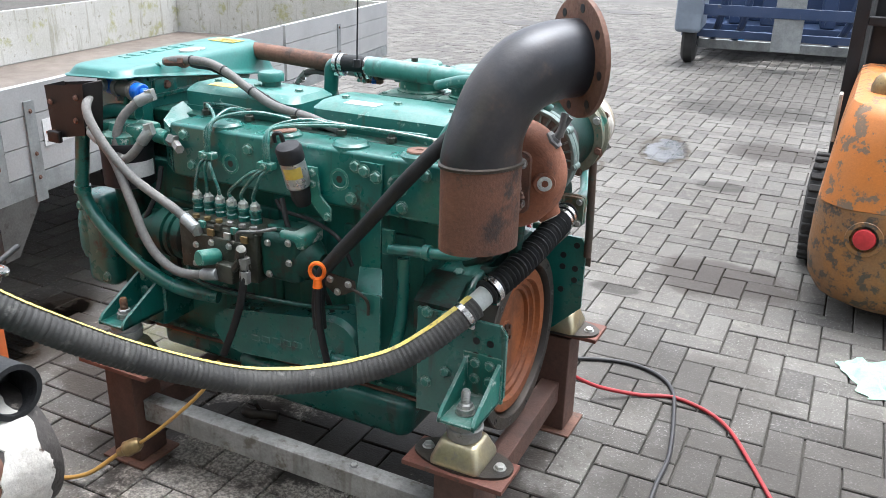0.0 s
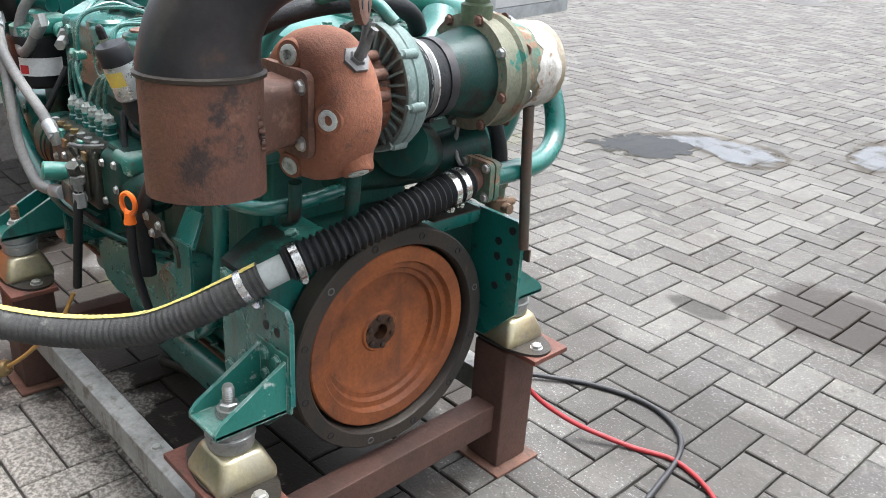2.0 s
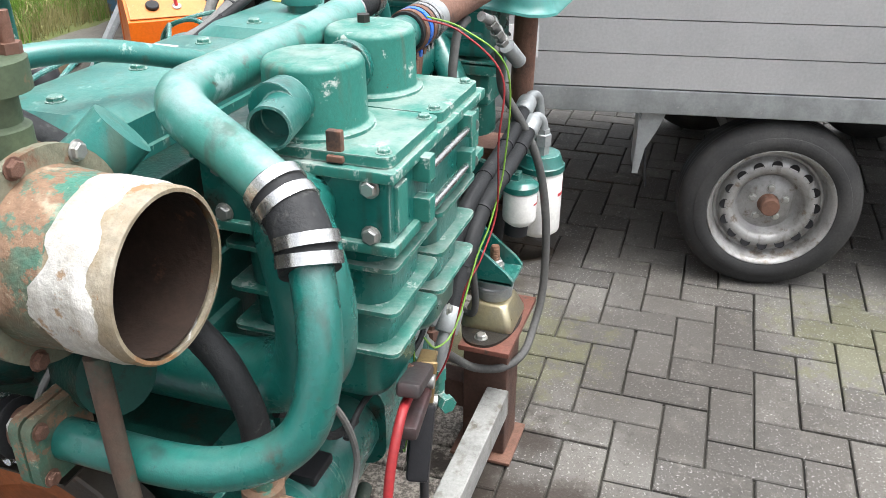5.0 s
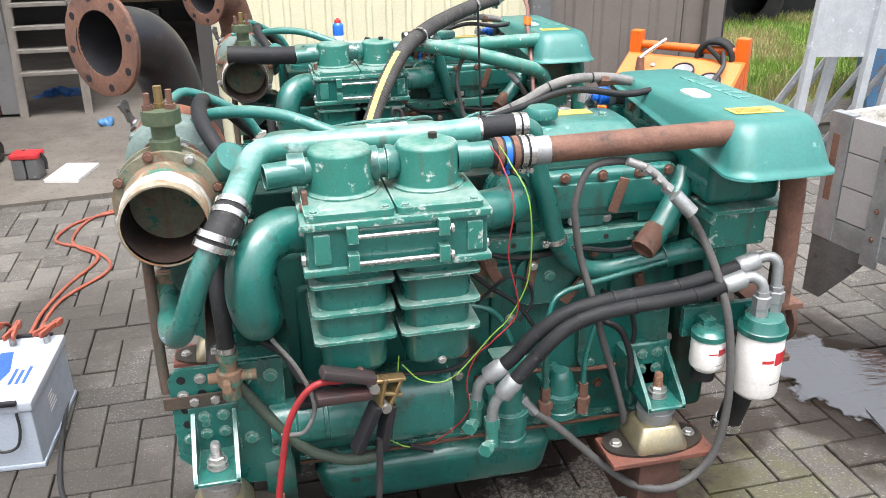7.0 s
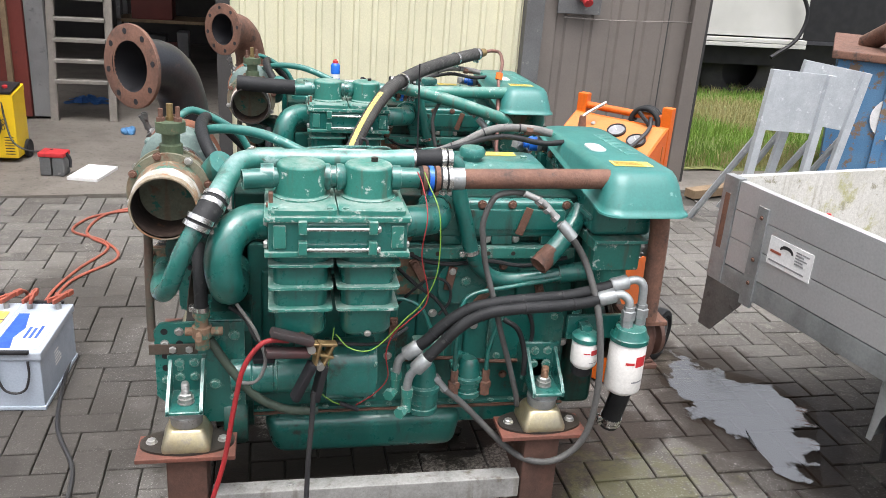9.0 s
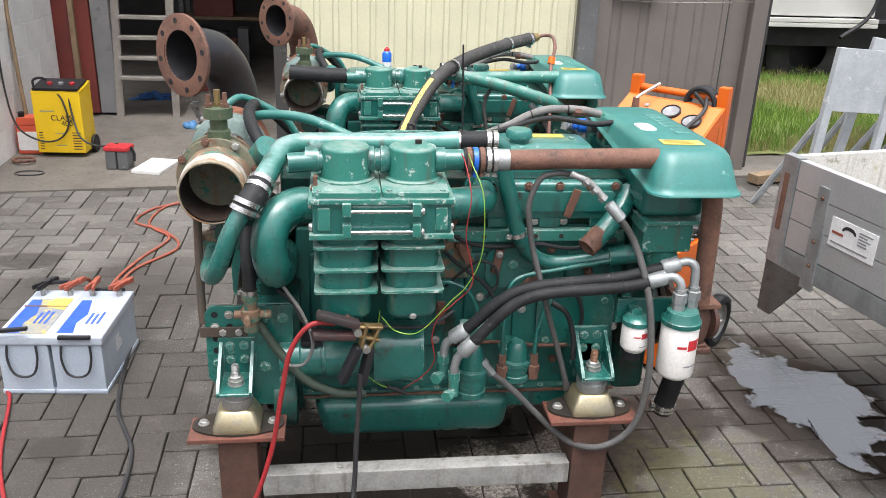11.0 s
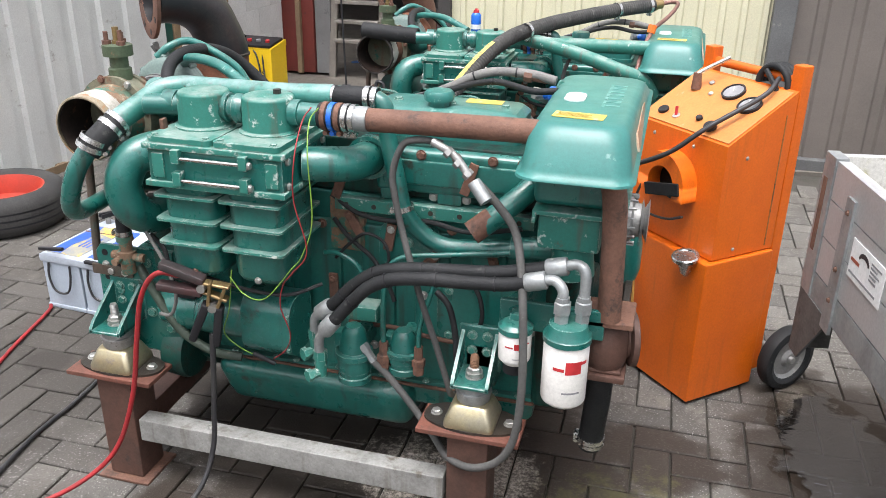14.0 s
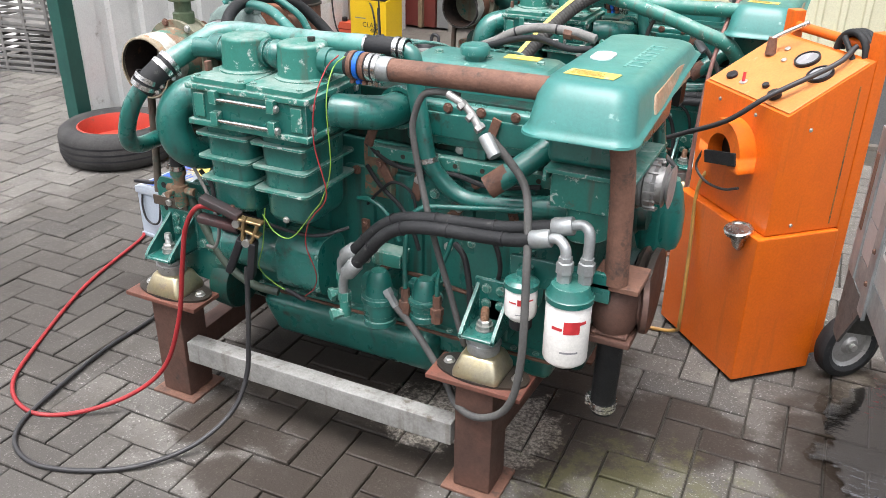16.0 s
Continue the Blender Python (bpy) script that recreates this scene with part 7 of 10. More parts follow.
bf = part("inline_filter", bm, GREY_HOSE, eng, "blue and grey inline fuel filter held by clips")
for k0, k1, rr in ((0.0, 0.30, 0.0225), (0.72, 0.93, 0.0225), (0.92, 1.04, 0.013), (-0.05, 0.02, 0.013)):
    bm = B()
    cyl(bm, FA.lerp(FB, k0), FA.lerp(FB, k1), rr, 20, bev=0.003)
    part("blue_end", bm, BLUE_PLASTIC, bf)
hose_clamp(eng, FA.lerp(FB, 0.28), FB - FA, 0.0240, 0.014, ALU)
hose_clamp(eng, FA.lerp(FB, 0.70), FB - FA, 0.0240, 0.014, ALU)
bm = B()
box(bm, (0.93, 0.16, 0.90), (0.985, 0.195, 0.972), 0.004)
part("filter_stay", bm, GREEN, eng)
for L, lab in (([(1.040, 0.205, 0.995), (1.028, 0.235, 0.998), (1.014, 0.28, 0.987), (0.980, 0.33, 0.972), (0.958, 0.348, 0.945), (0.926, 0.352, 0.902), (0.883, 0.348, 0.849), (0.822, 0.342, 0.798), (0.709, 0.335, 0.741), (0.650, 0.333, 0.702)], "braided grey fuel hose"),
               ([(0.868, 0.222, 0.989), (0.895, 0.248, 0.970), (0.921, 0.274, 0.935), (0.933, 0.288, 0.895), (0.930, 0.295, 0.858), (0.909, 0.297, 0.833), (0.880, 0.29, 0.850), (0.835, 0.27, 0.911)], "braided grey fuel hose in a loop"),
               ([(0.985, 0.32, 0.897), (0.950, 0.33, 0.883), (0.888, 0.345, 0.839), (0.832, 0.36, 0.751), (0.785, 0.37, 0.666), (0.74, 0.37, 0.615), (0.67, 0.37, 0.592), (0.57, 0.36, 0.606)], "braided grey fuel hose")):
    ferrule_hose(L, 0.0115, True, GREY_HOSE, lab, "fuel_hose")
for p in ((0.832, 0.27, 0.915), (0.866, 0.222, 0.990), (1.048, 0.205, 0.994), (0.985, 0.315, 0.900), (0.645, 0.33, 0.70)):
    bm = B()
    lathe(bm, V(*p) + V(0, 0, -0.014), (0.2, 0.1, 1), [(0, 0), (0, 0.014), (0.028, 0.014), (0.028, 0)], 6)
    part("banjo_union", bm, ZINC, eng)
ferrule_hose([(0.484, 0.355, 0.635), (0.486, 0.36, 0.60), (0.50, 0.362, 0.54), (0.53, 0.36, 0.465), (0.57, 0.355, 0.385)], 0.0095, False, RUBBER, "black return hose", "fuel_hose")
bm = B()
lathe(bm, (0.484, 0.355, 0.60), (0, 0, 1), [(0, 0), (0, 0.0135), (0.03, 0.0135), (0.032, 0.010), (0.05, 0.010), (0.05, 0.015), (0.065, 0.015), (0.065, 0)], 6)
part("hose_end", bm, ALU, eng)
# dipstick and black diagonal hose
bm = B()
tube(bm, [(0.288, 0.335, 0.635), (0.288, 0.332, 0.52), (0.28, 0.30, 0.36)], 0.009, 12, 3)
part("dipstick_tube", bm, PLASTIC_BLK, eng)
bm = B()
lathe(bm, (0.288, 0.335, 0.625), (0, 0, 1), [(0, 0), (0, 0.012), (0.022, 0.009), (0.022, 0)], 14)
tube(bm, [V(0.288, 0.335, 0.665) + V(0.016 * math.cos(a), 0.006 * math.cos(a), 0.020 * math.sin(a)) for a in [2 * math.pi * k / 12 for k in range(13)]], 0.005, 8, 2)
part("dipstick_handle", bm, ORANGE_PLASTIC, eng, "bright orange dipstick handle")
bm = B()
tube(bm, [(0.31, 0.30, 0.50), (0.312, 0.30, 0.57), (0.295, 0.302, 0.645), (0.25, 0.302, 0.705), (0.17, 0.302, 0.795), (0.09, 0.30, 0.89), (0.02, 0.285, 0.97), (-0.03, 0.24, 1.03), (-0.055, 0.15, 1.06), (-0.06, 0.03, 1.062), (-0.04, -0.06, 1.035), (0.0, -0.12, 0.98)], 0.0165, 16, 7)
part("breather_hose", bm, RUBBER, eng, "thick black hose running diagonally up")
bm = B()
tube(bm, [(0.245, 0.30, 0.625), (0.20, 0.31, 0.625), (0.175, 0.30, 0.60), (0.175, 0.297, 0.565)], 0.0038, 8, 4)
part("throttle_link", bm, DARK_IRON, eng)
# pipes at the front on the fuel side
bm = B()
tube(bm, [(0.93, 0.21, 0.932), (1.00, 0.225, 0.935), (1.045, 0.255, 0.918), (1.066, 0.28, 0.875), (1.072, 0.29, 0.80), (1.080, 0.294, 0.729), (1.055, 0.297, 0.672), (0.985, 0.302, 0.612), (0.92, 0.30, 0.560), (0.84, 0.295, 0.520), (0.76, 0.285, 0.495), (0.66, 0.26, 0.485)], 0.0185, 18, 7)
part("coolant_pipe", bm, GREEN, eng, "long green bent coolant pipe")
bm = B()
lathe(bm, (1.080, 0.294, 0.735), (0.1, 0, -1), [(0, 0.018), (0, 0.0225), (0.02, 0.0225), (0.02, 0.018)], 18)
part("pipe_collar", bm, GREEN, eng)
bm = B()
box(bm, (1.04, 0.17, 0.42), (1.15, 0.265, 0.70), 0.03, 3)
lathe(bm, (1.135, 0.22, 0.50), (0, 0, 1), [(0, 0), (0, 0.04), (0.03, 0.048), (0.10, 0.048), (0.16, 0.036), (0.19, 0.025), (0.19, 0)], 22)
part("coolant_pump", bm, GREEN, eng)
for x, z in ((1.06, 0.66), (1.13, 0.66), (1.06, 0.46), (0.90, 0.56)):
    bolt(eng, (x, 0.267 if x > 1 else 0.19, z), (0, 1, 0), 0.012)
bm = B()
box(bm, (0.72, 0.165, 0.50), (0.90, 0.19, 0.70), 0.012)
part("gear_cover", bm, GREEN_DARK, eng)
SOOT_BLACK = surf("black_painted_sheet", (0.010, 0.009, 0.009), (0.018, 0.014, 0.012), 0.55, 0, 9, (0.032, 0.022, 0.016), 0.60, 22, 0.1, 0.1, 200, spec=0.3)
bm = B()
fr = [(1.126, 1.004), (0.985, 1.021), (1.000, 0.888), (1.120, 0.866)]
slab(bm, [(x, 0.331, z) for x, z in fr], (0, 0.004, 0))
slab(bm, [(x, 0.268, z) for x, z in fr], (0, 0.004, 0))
for (x0, z0), (x1, z1) in zip(fr[1:], fr[2:] + fr[:1]):
    slab(bm, [(x0, 0.2715, z0), (x0, 0.3315, z0), (x1, 0.3315, z1), (x1, 0.2715, z1)], (0.003 if z0 > z1 else -0.003, 0, 0.003))
bmesh.ops.remove_doubles(bm, verts=bm.verts, dist=0.0045)
gb = part("guard_box", bm, SOOT_BLACK, eng, "black sheet-metal guard box, open on top")
for x, z in ((1.105, 0.965), (1.02, 0.925), (1.105, 0.885), (1.01, 0.985)):
    bolt(gb, (x, 0.3355, z), (0, 1, 0), 0.0065, BOLT_RUST)
bm = B()
box(bm, (1.075, 0.336, 0.860), (1.118, 0.352, 0.892), 0.006)
part("box_latch", bm, SOOT_BLACK, gb)
ferrule_hose([(0.935, 0.095, 1.052), (0.874, 0.10, 1.063), (0.784, 0.10, 1.064), (0.722, 0.10, 1.046), (0.664, 0.10, 1.016), (0.567, 0.11, 0.978), (0.454, 0.118, 0.963), (0.36, 0.118, 0.94)], 0.0115, False, GREY_HOSE, "grey cables tied over the rocker covers", "cable", 4)
ferrule_hose([(0.95, 0.02, 1.045), (0.89, 0.03, 1.038), (0.80, 0.07, 1.045), (0.735, 0.085, 1.034), (0.665, 0.085, 1.012), (0.57, 0.10, 0.982), (0.46, 0.112, 0.955), (0.40, 0.118, 0.94)], 0.008, False, RUBBER, "black cable", "cable", 2)
bm = B()
tube(bm, [(0.99, 0.20, 0.94), (0.985, 0.185, 0.985), (0.975, 0.14, 1.025), (0.945, 0.105, 1.046)], 0.007, 10, 5)
part("vent_pipe", bm, GREEN_WORN, eng)
bm = B()
lathe(bm, (0.925, 0.10, 1.052), (-1, 0, 0.1), [(0, 0), (0, 0.011), (0.05, 0.011), (0.05, 0.015), (0.07, 0.015), (0.07, 0)], 8)
part("vent_union", bm, RUST, eng)
# rear odds and ends below the turbocharger
bm = B()
tube(bm, [(-0.12, 0.02, 0.83), (-0.08, -0.05, 0.80), (0.0, -0.10, 0.79), (0.05, -0.13, 0.76)], 0.05, 22, 6)
tube(bm, [(-0.10, -0.20, 0.80), (-0.06, -0.10, 0.775), (-0.04, 0.0, 0.77), (-0.03, 0.10, 0.78)], 0.042, 22, 6)
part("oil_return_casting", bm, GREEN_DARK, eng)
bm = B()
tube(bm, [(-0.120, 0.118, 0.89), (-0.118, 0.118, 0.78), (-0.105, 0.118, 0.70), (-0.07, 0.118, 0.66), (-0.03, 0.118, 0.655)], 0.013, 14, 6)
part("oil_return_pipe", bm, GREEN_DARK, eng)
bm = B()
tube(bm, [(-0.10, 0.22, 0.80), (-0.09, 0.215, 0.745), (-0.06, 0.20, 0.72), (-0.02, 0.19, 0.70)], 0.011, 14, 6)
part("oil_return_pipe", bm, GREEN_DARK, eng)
bm = B()
tube(bm, [(-0.155, 0.07, 1.045), (-0.12, 0.09, 1.075), (-0.08, 0.14, 1.08), (0.02, 0.17, 1.02), (0.06, 0.18, 0.96)], 0.0105, 14, 6)
part("oil_feed_pipe", bm, GREEN_LIGHT, eng)
bm = B()
lathe(bm, (0.06, 0.18, 0.942), (0, 0, 1), [(0, 0), (0, 0.02), (0.012, 0.02), (0.014, 0.014), (0.03, 0.014), (0.03, 0)], 8)
part("pipe_foot", bm, WHITE_TAPE, eng)
bm = B()
tube(bm, [(-0.10, 0.10, 1.015), (-0.02, 0.02, 1.06), (0.10, -0.05, 1.065), (0.22, -0.12, 1.03)], 0.013, 14, 6)
part("coolant_pipe", bm, GREEN_LIGHT, eng, "thin pale green pipe with a white union")
bm = B()
tube(bm, [(0.005, -0.17, 1.02), (-0.02, -0.14, 0.985), (-0.03, -0.08, 0.95), (-0.02, 0.0, 0.93)], 0.034, 22, 6)
part("coolant_branch", bm, GREEN_LIGHT, eng)
bm = B()
tube(bm, [(-0.09, -0.145, 0.86), (-0.10, -0.13, 0.81), (-0.12, -0.12, 0.78), (-0.14, -0.125, 0.765)], 0.004, 8, 5)
part("sensor_wire", bm, GREY_HOSE, eng)
bm = B()
box(bm, (-0.155, -0.155, 0.688), (-0.11, -0.035, 0.691), 0.001)
part("drip_tray", bm, DARK_IRON, eng, "dark sheet drip tray")

# ---- second engine and the stands ----
build_stand(Matrix())
build_stand(pose(0.152, 1.588, 0), 0.085)
eng2 = copy_thing(eng, pose(0.152, 1.588, -0.085))
PLASTER = surf("white_plaster", (0.50, 0.49, 0.45), (0.40, 0.38, 0.34), 0.8, 0, 9, (0.06, 0.04, 0.03), 0.55, 14, 0.04, 0.5, 90)
CRUST = surf("black_rust_crust", (0.045, 0.040, 0.036), (0.025, 0.021, 0.018), 0.75, 0.1, 12, (0.17, 0.15, 0.13), 0.57, 26, 0.06, 0.6, 90)
spare = []
for o in eng2.children:
    kind = o.name.split(".")[0]
    c = sum((Vector(p) for p in o.bound_box), Vector()) / 8
    sleeve = kind in ("hose_clamp", "rubber_sleeve") and c.x < 0.02 and c.y < -0.30 and c.z > 0.85
    if sleeve or kind == "crossover_pipe" or (kind == "coolant_pipe" and c.x < 0.3 and c.z > 0.95 and c.y < -0.2):
        spare.append(o)
for o in spare:
    bpy.data.objects.remove(o)
for o in eng2.children_recursive:
    kind = o.name.split(".")[0]
    swap = {"exhaust_elbow": RUST, "raw_water_pipe": GREEN_WORN, "intake_pipe": STUB_RUST, "intake_cone": PLASTER, "plaster_wrap": PLASTER, "pipe_lip": CRUST}.get(kind)
    if swap:
        o.data = o.data.copy()
        o.data.materials[0] = swap
        o["label"] = {"exhaust_elbow": "brown rusted steel exhaust elbow", "raw_water_pipe": "worn green water pipe", "intake_pipe": "mottled rusty intake pipe", "pipe_lip": "black crusted pipe lip"}.get(kind, "pipe smeared with white plaster")
eng2["label"] = "second green marine diesel engine on its stand, dusty and worn"


def spray(name, root_name, line, r, material, label, category, group=""):
    """A loose cable or hose as a thing of its own, lying along a smooth line."""
    bm = B()
    tube(bm, line, r, 12, 8)
    return tagged(part(name, bm, material), label, category, group)


# ---- yellow-striped suction hose from one engine to the other ----
HL = [(-0.086, 0.275, 0.640), (-0.062, 0.318, 0.615), (-0.020, 0.372, 0.578), (0.035, 0.428, 0.543), (0.122, 0.50, 0.521), (0.208, 0.58, 0.523), (0.275, 0.68, 0.562), (0.36, 0.83, 0.66), (0.43, 0.97, 0.775), (0.51, 1.085, 0.888),
      (0.60, 1.20, 0.968), (0.71, 1.35, 1.000), (0.80, 1.47, 1.013), (0.90, 1.58, 1.026), (1.0, 1.68, 1.037), (1.09, 1.755, 1.045)]
HOSE_CLOTH = surf("dusty_hose_cover", (0.040, 0.040, 0.039), (0.065, 0.064, 0.06), 0.8, 0, 9, (0.11, 0.108, 0.10), 0.58, 30, 0.12, 0.35, 320, spec=0.3)
hose = thing("suction_hose", "ribbed black hose with yellow stripe, slung between both engines", "hose")
bm = B()
tube(bm, HL, lambda s: 0.0275 + 0.0010 * math.sin(s * 2 * math.pi / 0.011), 18, 8, prof=0.0028)
part("hose_body", bm, HOSE_CLOTH, hose)
bm = B()
L = spline(HL, 20)
prev = None
for i, p in enumerate(L):
    if p.y > 1.15:
        break
    d = (L[min(i + 1, len(L) - 1)] - L[max(i - 1, 0)]).normalized()
    side = d.cross(V(0, 0, 1)).normalized()
    up = side.cross(d).normalized()
    up = (up + side * 0.15).normalized()
    side = d.cross(up).normalized()
    row = [bm.verts.new(p + up * (0.0294 + 0.0008 * (i % 2)) * math.cos(a) + side * 0.0296 * math.sin(a)) for a in [(0.30 + 0.06 * (i % 2)) * q for q in (-1, -0.35, 0.35, 1)]]
    if prev:
        for k in range(3):
            bm.faces.new((prev[k], prev[k + 1], row[k + 1], row[k]))
    prev = row
part("yellow_stripe", bm, YELLOW_STRIPE, hose, "yellow printed stripe")
hose_clamp(hose, (-0.072, 0.300, 0.626), (0.45, 0.75, -0.5), 0.029, 0.013)
bm = B()
lathe(bm, (1.085, 1.751, 1.0445), (0.75, 0.62, 0.08), [(0, 0), (0, 0.024), (0.02, 0.024), (0.022, 0.02), (0.05, 0.02), (0.05, 0)], 10)
part("hose_coupling", bm, BRASS, hose)
for p, d in (((0.655, 1.258, 0.988), (0.5, 0.8, 0.12)), ((0.955, 1.637, 1.033), (0.7, 0.7, 0.08)), ((1.075, 1.742, 1.043), (0.75, 0.62, 0.08))):
    hose_clamp(hose, p, d, 0.029, 0.013)
bm = B()
tube(bm, [(1.12, 1.78, 1.048), (1.165, 1.80, 1.055), (1.19, 1.74, 1.055), (1.165, 1.58, 1.03), (1.115, 1.42, 1.0)], 0.008, 10, 6)
part("copper_tail", bm, COPPER, hose, "thin copper tail pipe")
bm = B()
lathe(bm, (1.105, 1.395, 0.985), (0.2, 0.3, 1), [(0, 0), (0, 0.016), (0.03, 0.016), (0.03, 0)], 8)
part("red_coupling", bm, ORANGE_PLASTIC, hose)

bm = B()
tube(bm, [(0.21, 1.303, 0.937), (0.12, 1.303, 0.940), (0.05, 1.306, 0.944), (-0.022, 1.310, 0.948)], 0.031, 24, 8, wall=0.2)
tagged(part("rubber_intake_hose", bm, RUBBER), "black rubber pipe clamped on the second engine's spigot", "hose")
bm = B()
tube(bm, [(0.60, 1.303, 0.947), (0.70, 1.28, 0.945), (0.86, 1.24, 0.915), (1.01, 1.205, 0.875), (1.10, 1.215, 0.84), (1.14, 1.26, 0.78)], 0.026, 18, 7)
tagged(part("green_pipe", bm, GREEN_WORN), "worn green pipe lying across the second engine", "pipe")
bm = B()
tube(bm, [(1.105, 1.395, 0.985), (1.085, 1.30, 0.93), (1.065, 1.19, 0.80), (1.055, 1.13, 0.62), (1.05, 1.10, 0.35), (1.05, 1.09, 0.012)], 0.008, 10, 5)
tagged(part("copper_pipe", bm, COPPER), "thin copper pipe hanging down from the hose coupling", "pipe")

# ---- spray can and bottle ----
def spray_can(m, body, cap, label):
    c = thing("spray_can", label, "can", "", m)
    bm = B()
    lathe(bm, (0, 0, 0), (0, 0, 1), [(0, 0), (0, 0.030), (0.003, 0.032), (0.135, 0.032), (0.14, 0.030), (0.15, 0.022), (0.154, 0.016), (0.154, 0)], 28)
    part("can_body", bm, body, c)
    bm = B()
    lathe(bm, (0, 0, 0.148), (0, 0, 1), [(0, 0), (0, 0.020), (0.02, 0.018), (0.024, 0.008), (0.03, 0.007), (0.03, 0)], 16)
    part("nozzle", bm, cap, c)
    bm = B()
    lathe(bm, (0, 0, 0.05), (0, 0, 1), [(0, 0.0322), (0, 0.0325), (0.03, 0.0325), (0.03, 0.0322)], 28)
    part("label_band", bm, WHITE_LABEL, c)
    return c


spray_can(Matrix.Translation((0.392, 1.530, 0.9115)) @ Matrix.Scale(0.64, 4), BLUE_PLASTIC, RED_LABEL, "blue and white spray can with a red cap")

# ---- starter batteries ----
BATT_GREY = surf("light_grey_battery_case", (0.36, 0.41, 0.47), (0.31, 0.36, 0.42), 0.42, 0, 6, (0.28, 0.29, 0.30), 0.62, 30, 0.1, 0.05)
BATT_TOP = surf("pale_battery_lid", (0.36, 0.40, 0.45), (0.31, 0.35, 0.40), 0.4, 0, 8, (0.42, 0.36, 0.22), 0.66, 22, 0.1, 0.05)


CLEAN_LABEL = surf("glossy_white_label", (0.50, 0.53, 0.57), (0.45, 0.48, 0.52), 0.35, 0, 8, None, bump=0.02)
TORN_LABEL = surf("torn_battery_label", (0.27, 0.26, 0.20), (0.17, 0.20, 0.25), 0.5, 0, 14, (0.46, 0.35, 0.10), 0.54, 22, 0.04, 0.05)


def crocodile_clip(parent, m, material):
    bm = B()
    for s in (-1, 1):
        mm = m @ Matrix.Rotation(radians(9 * s), 4, 'Y')
        box(bm, (-0.045, -0.009, s * 0.006 - 0.005), (0.045, 0.009, s * 0.006 + 0.005), 0.003, 2, mm)
        box(bm, (0.03, -0.010, s * 0.012 - 0.004), (0.062, 0.010, s * 0.012 + 0.004), 0.002, 1, mm)
    cyl(bm, m @ V(-0.005, -0.012, 0), m @ V(-0.005, 0.012, 0), 0.007, 10)
    return part("battery_clip", bm, material, parent)


def battery(m, label, tidy, seed):
    r = random.Random(seed)
    b = thing("starter_battery", label, "battery", "starter batteries", m)
    w, l, h = 0.168, 0.372, 0.218
    bm = B()
    box(bm, (0, 0, 0.004), (w, l, h - 0.028), 0.006)
    box(bm, (-0.004, -0.004, 0), (w + 0.004, l + 0.004, 0.016), 0.004)
    part("case", bm, BATT_GREY, b)
    bm = B()
    box(bm, (-0.006, -0.006, h - 0.030), (w + 0.006, l + 0.006, h), 0.006)
    lid = part("lid", bm, BATT_TOP, b)
    bm = B()
    box(bm, (0.012, 0.02, h), (w - 0.012, l - 0.08, h + 0.0015))
    part("lid_label", bm, CLEAN_LABEL if tidy else TORN_LABEL, lid)
    bm = B()
    slab(bm, [(0.014, 0.025, h + 0.0018), (0.07, 0.025, h + 0.0018), (0.055, 0.10, h + 0.0018), (0.072, 0.17, h + 0.0018), (0.05, 0.285, h + 0.0018), (0.014, 0.285, h + 0.0018)], (0, 0, 0.0006))
    part("blue_print", bm, BLUE_PRINT, lid)
    bars(lid, Matrix.Translation((0.108, 0.16, h + 0.002)) @ Matrix.Rotation(radians(90), 4, 'Z'), 0.13, 0.055, 3, BLUE_PRINT, r)
    if not tidy:
        bm = B()
        slab(bm, [(0.09, l - 0.15, h + 0.0024), (w - 0.012, l - 0.17, h + 0.0024), (w - 0.012, l - 0.075, h + 0.0024), (0.10, l - 0.07, h + 0.0024), (0.075, l - 0.10, h + 0.0024)], (0, 0, 0.0006))
        part("yellow_tear", bm, YELLOW_LABEL, lid)
        bm = B()
        box(bm, (0.008, l - 0.145, h + 0.002), (w - 0.01, l - 0.137, h + 0.0034), 0.0)
        part("rust_streak", bm, RUST, lid)
    bars(b, Matrix.Translation((w + 0.0008, 0.17, 0.12)) @ Matrix.Rotation(radians(90), 4, 'Z') @ Matrix.Rotation(radians(90), 4, 'X'), 0.07, 0.06, 5, WHITE_LABEL, r)
    for y in (-0.007, l + 0.007):
        bm = B()
        s = -1 if y < 0 else 1
        tube(bm, [(w * 0.22, y, h - 0.03), (w * 0.21, y + 0.006 * s, h - 0.08), (w * 0.30, y + 0.008 * s, h - 0.13), (w * 0.5, y + 0.008 * s, h - 0.145), (w * 0.70, y + 0.008 * s, h - 0.13), (w * 0.79, y + 0.006 * s, h - 0.08), (w * 0.78, y, h - 0.03)], 0.0042, 8, 6)
        part("rope_handle", bm, BLACK_CABLE, b)
        bm = B()
        box(bm, (w * 0.18, y - 0.008, h - 0.004), (w * 0.82, y + 0.008, h + 0.008), 0.003, 2, None if tidy else Matrix.Translation((0, 0, 0.02)) @ Matrix.Rotation(radians(-6), 4, 'Y'))
        part("handle_grip", bm, PLASTIC_BLK, b)
    for x in (0.035, w - 0.035):
        bm = B()
        cyl(bm, (x, l - 0.04, h), (x, l - 0.04, h + 0.022), 0.010, 14)
        part("terminal", bm, ALU, b)
        crocodile_clip(b, Matrix.Translation((x, l - 0.02, h + 0.035)) @ Matrix.Rotation(radians(75 + r.uniform(-25, 25)), 4, 'Z') @ Matrix.Rotation(radians(90), 4, 'X'), RED_CABLE_OLD if (tidy or x > 0.08) else PLASTIC_BLK)
    return b


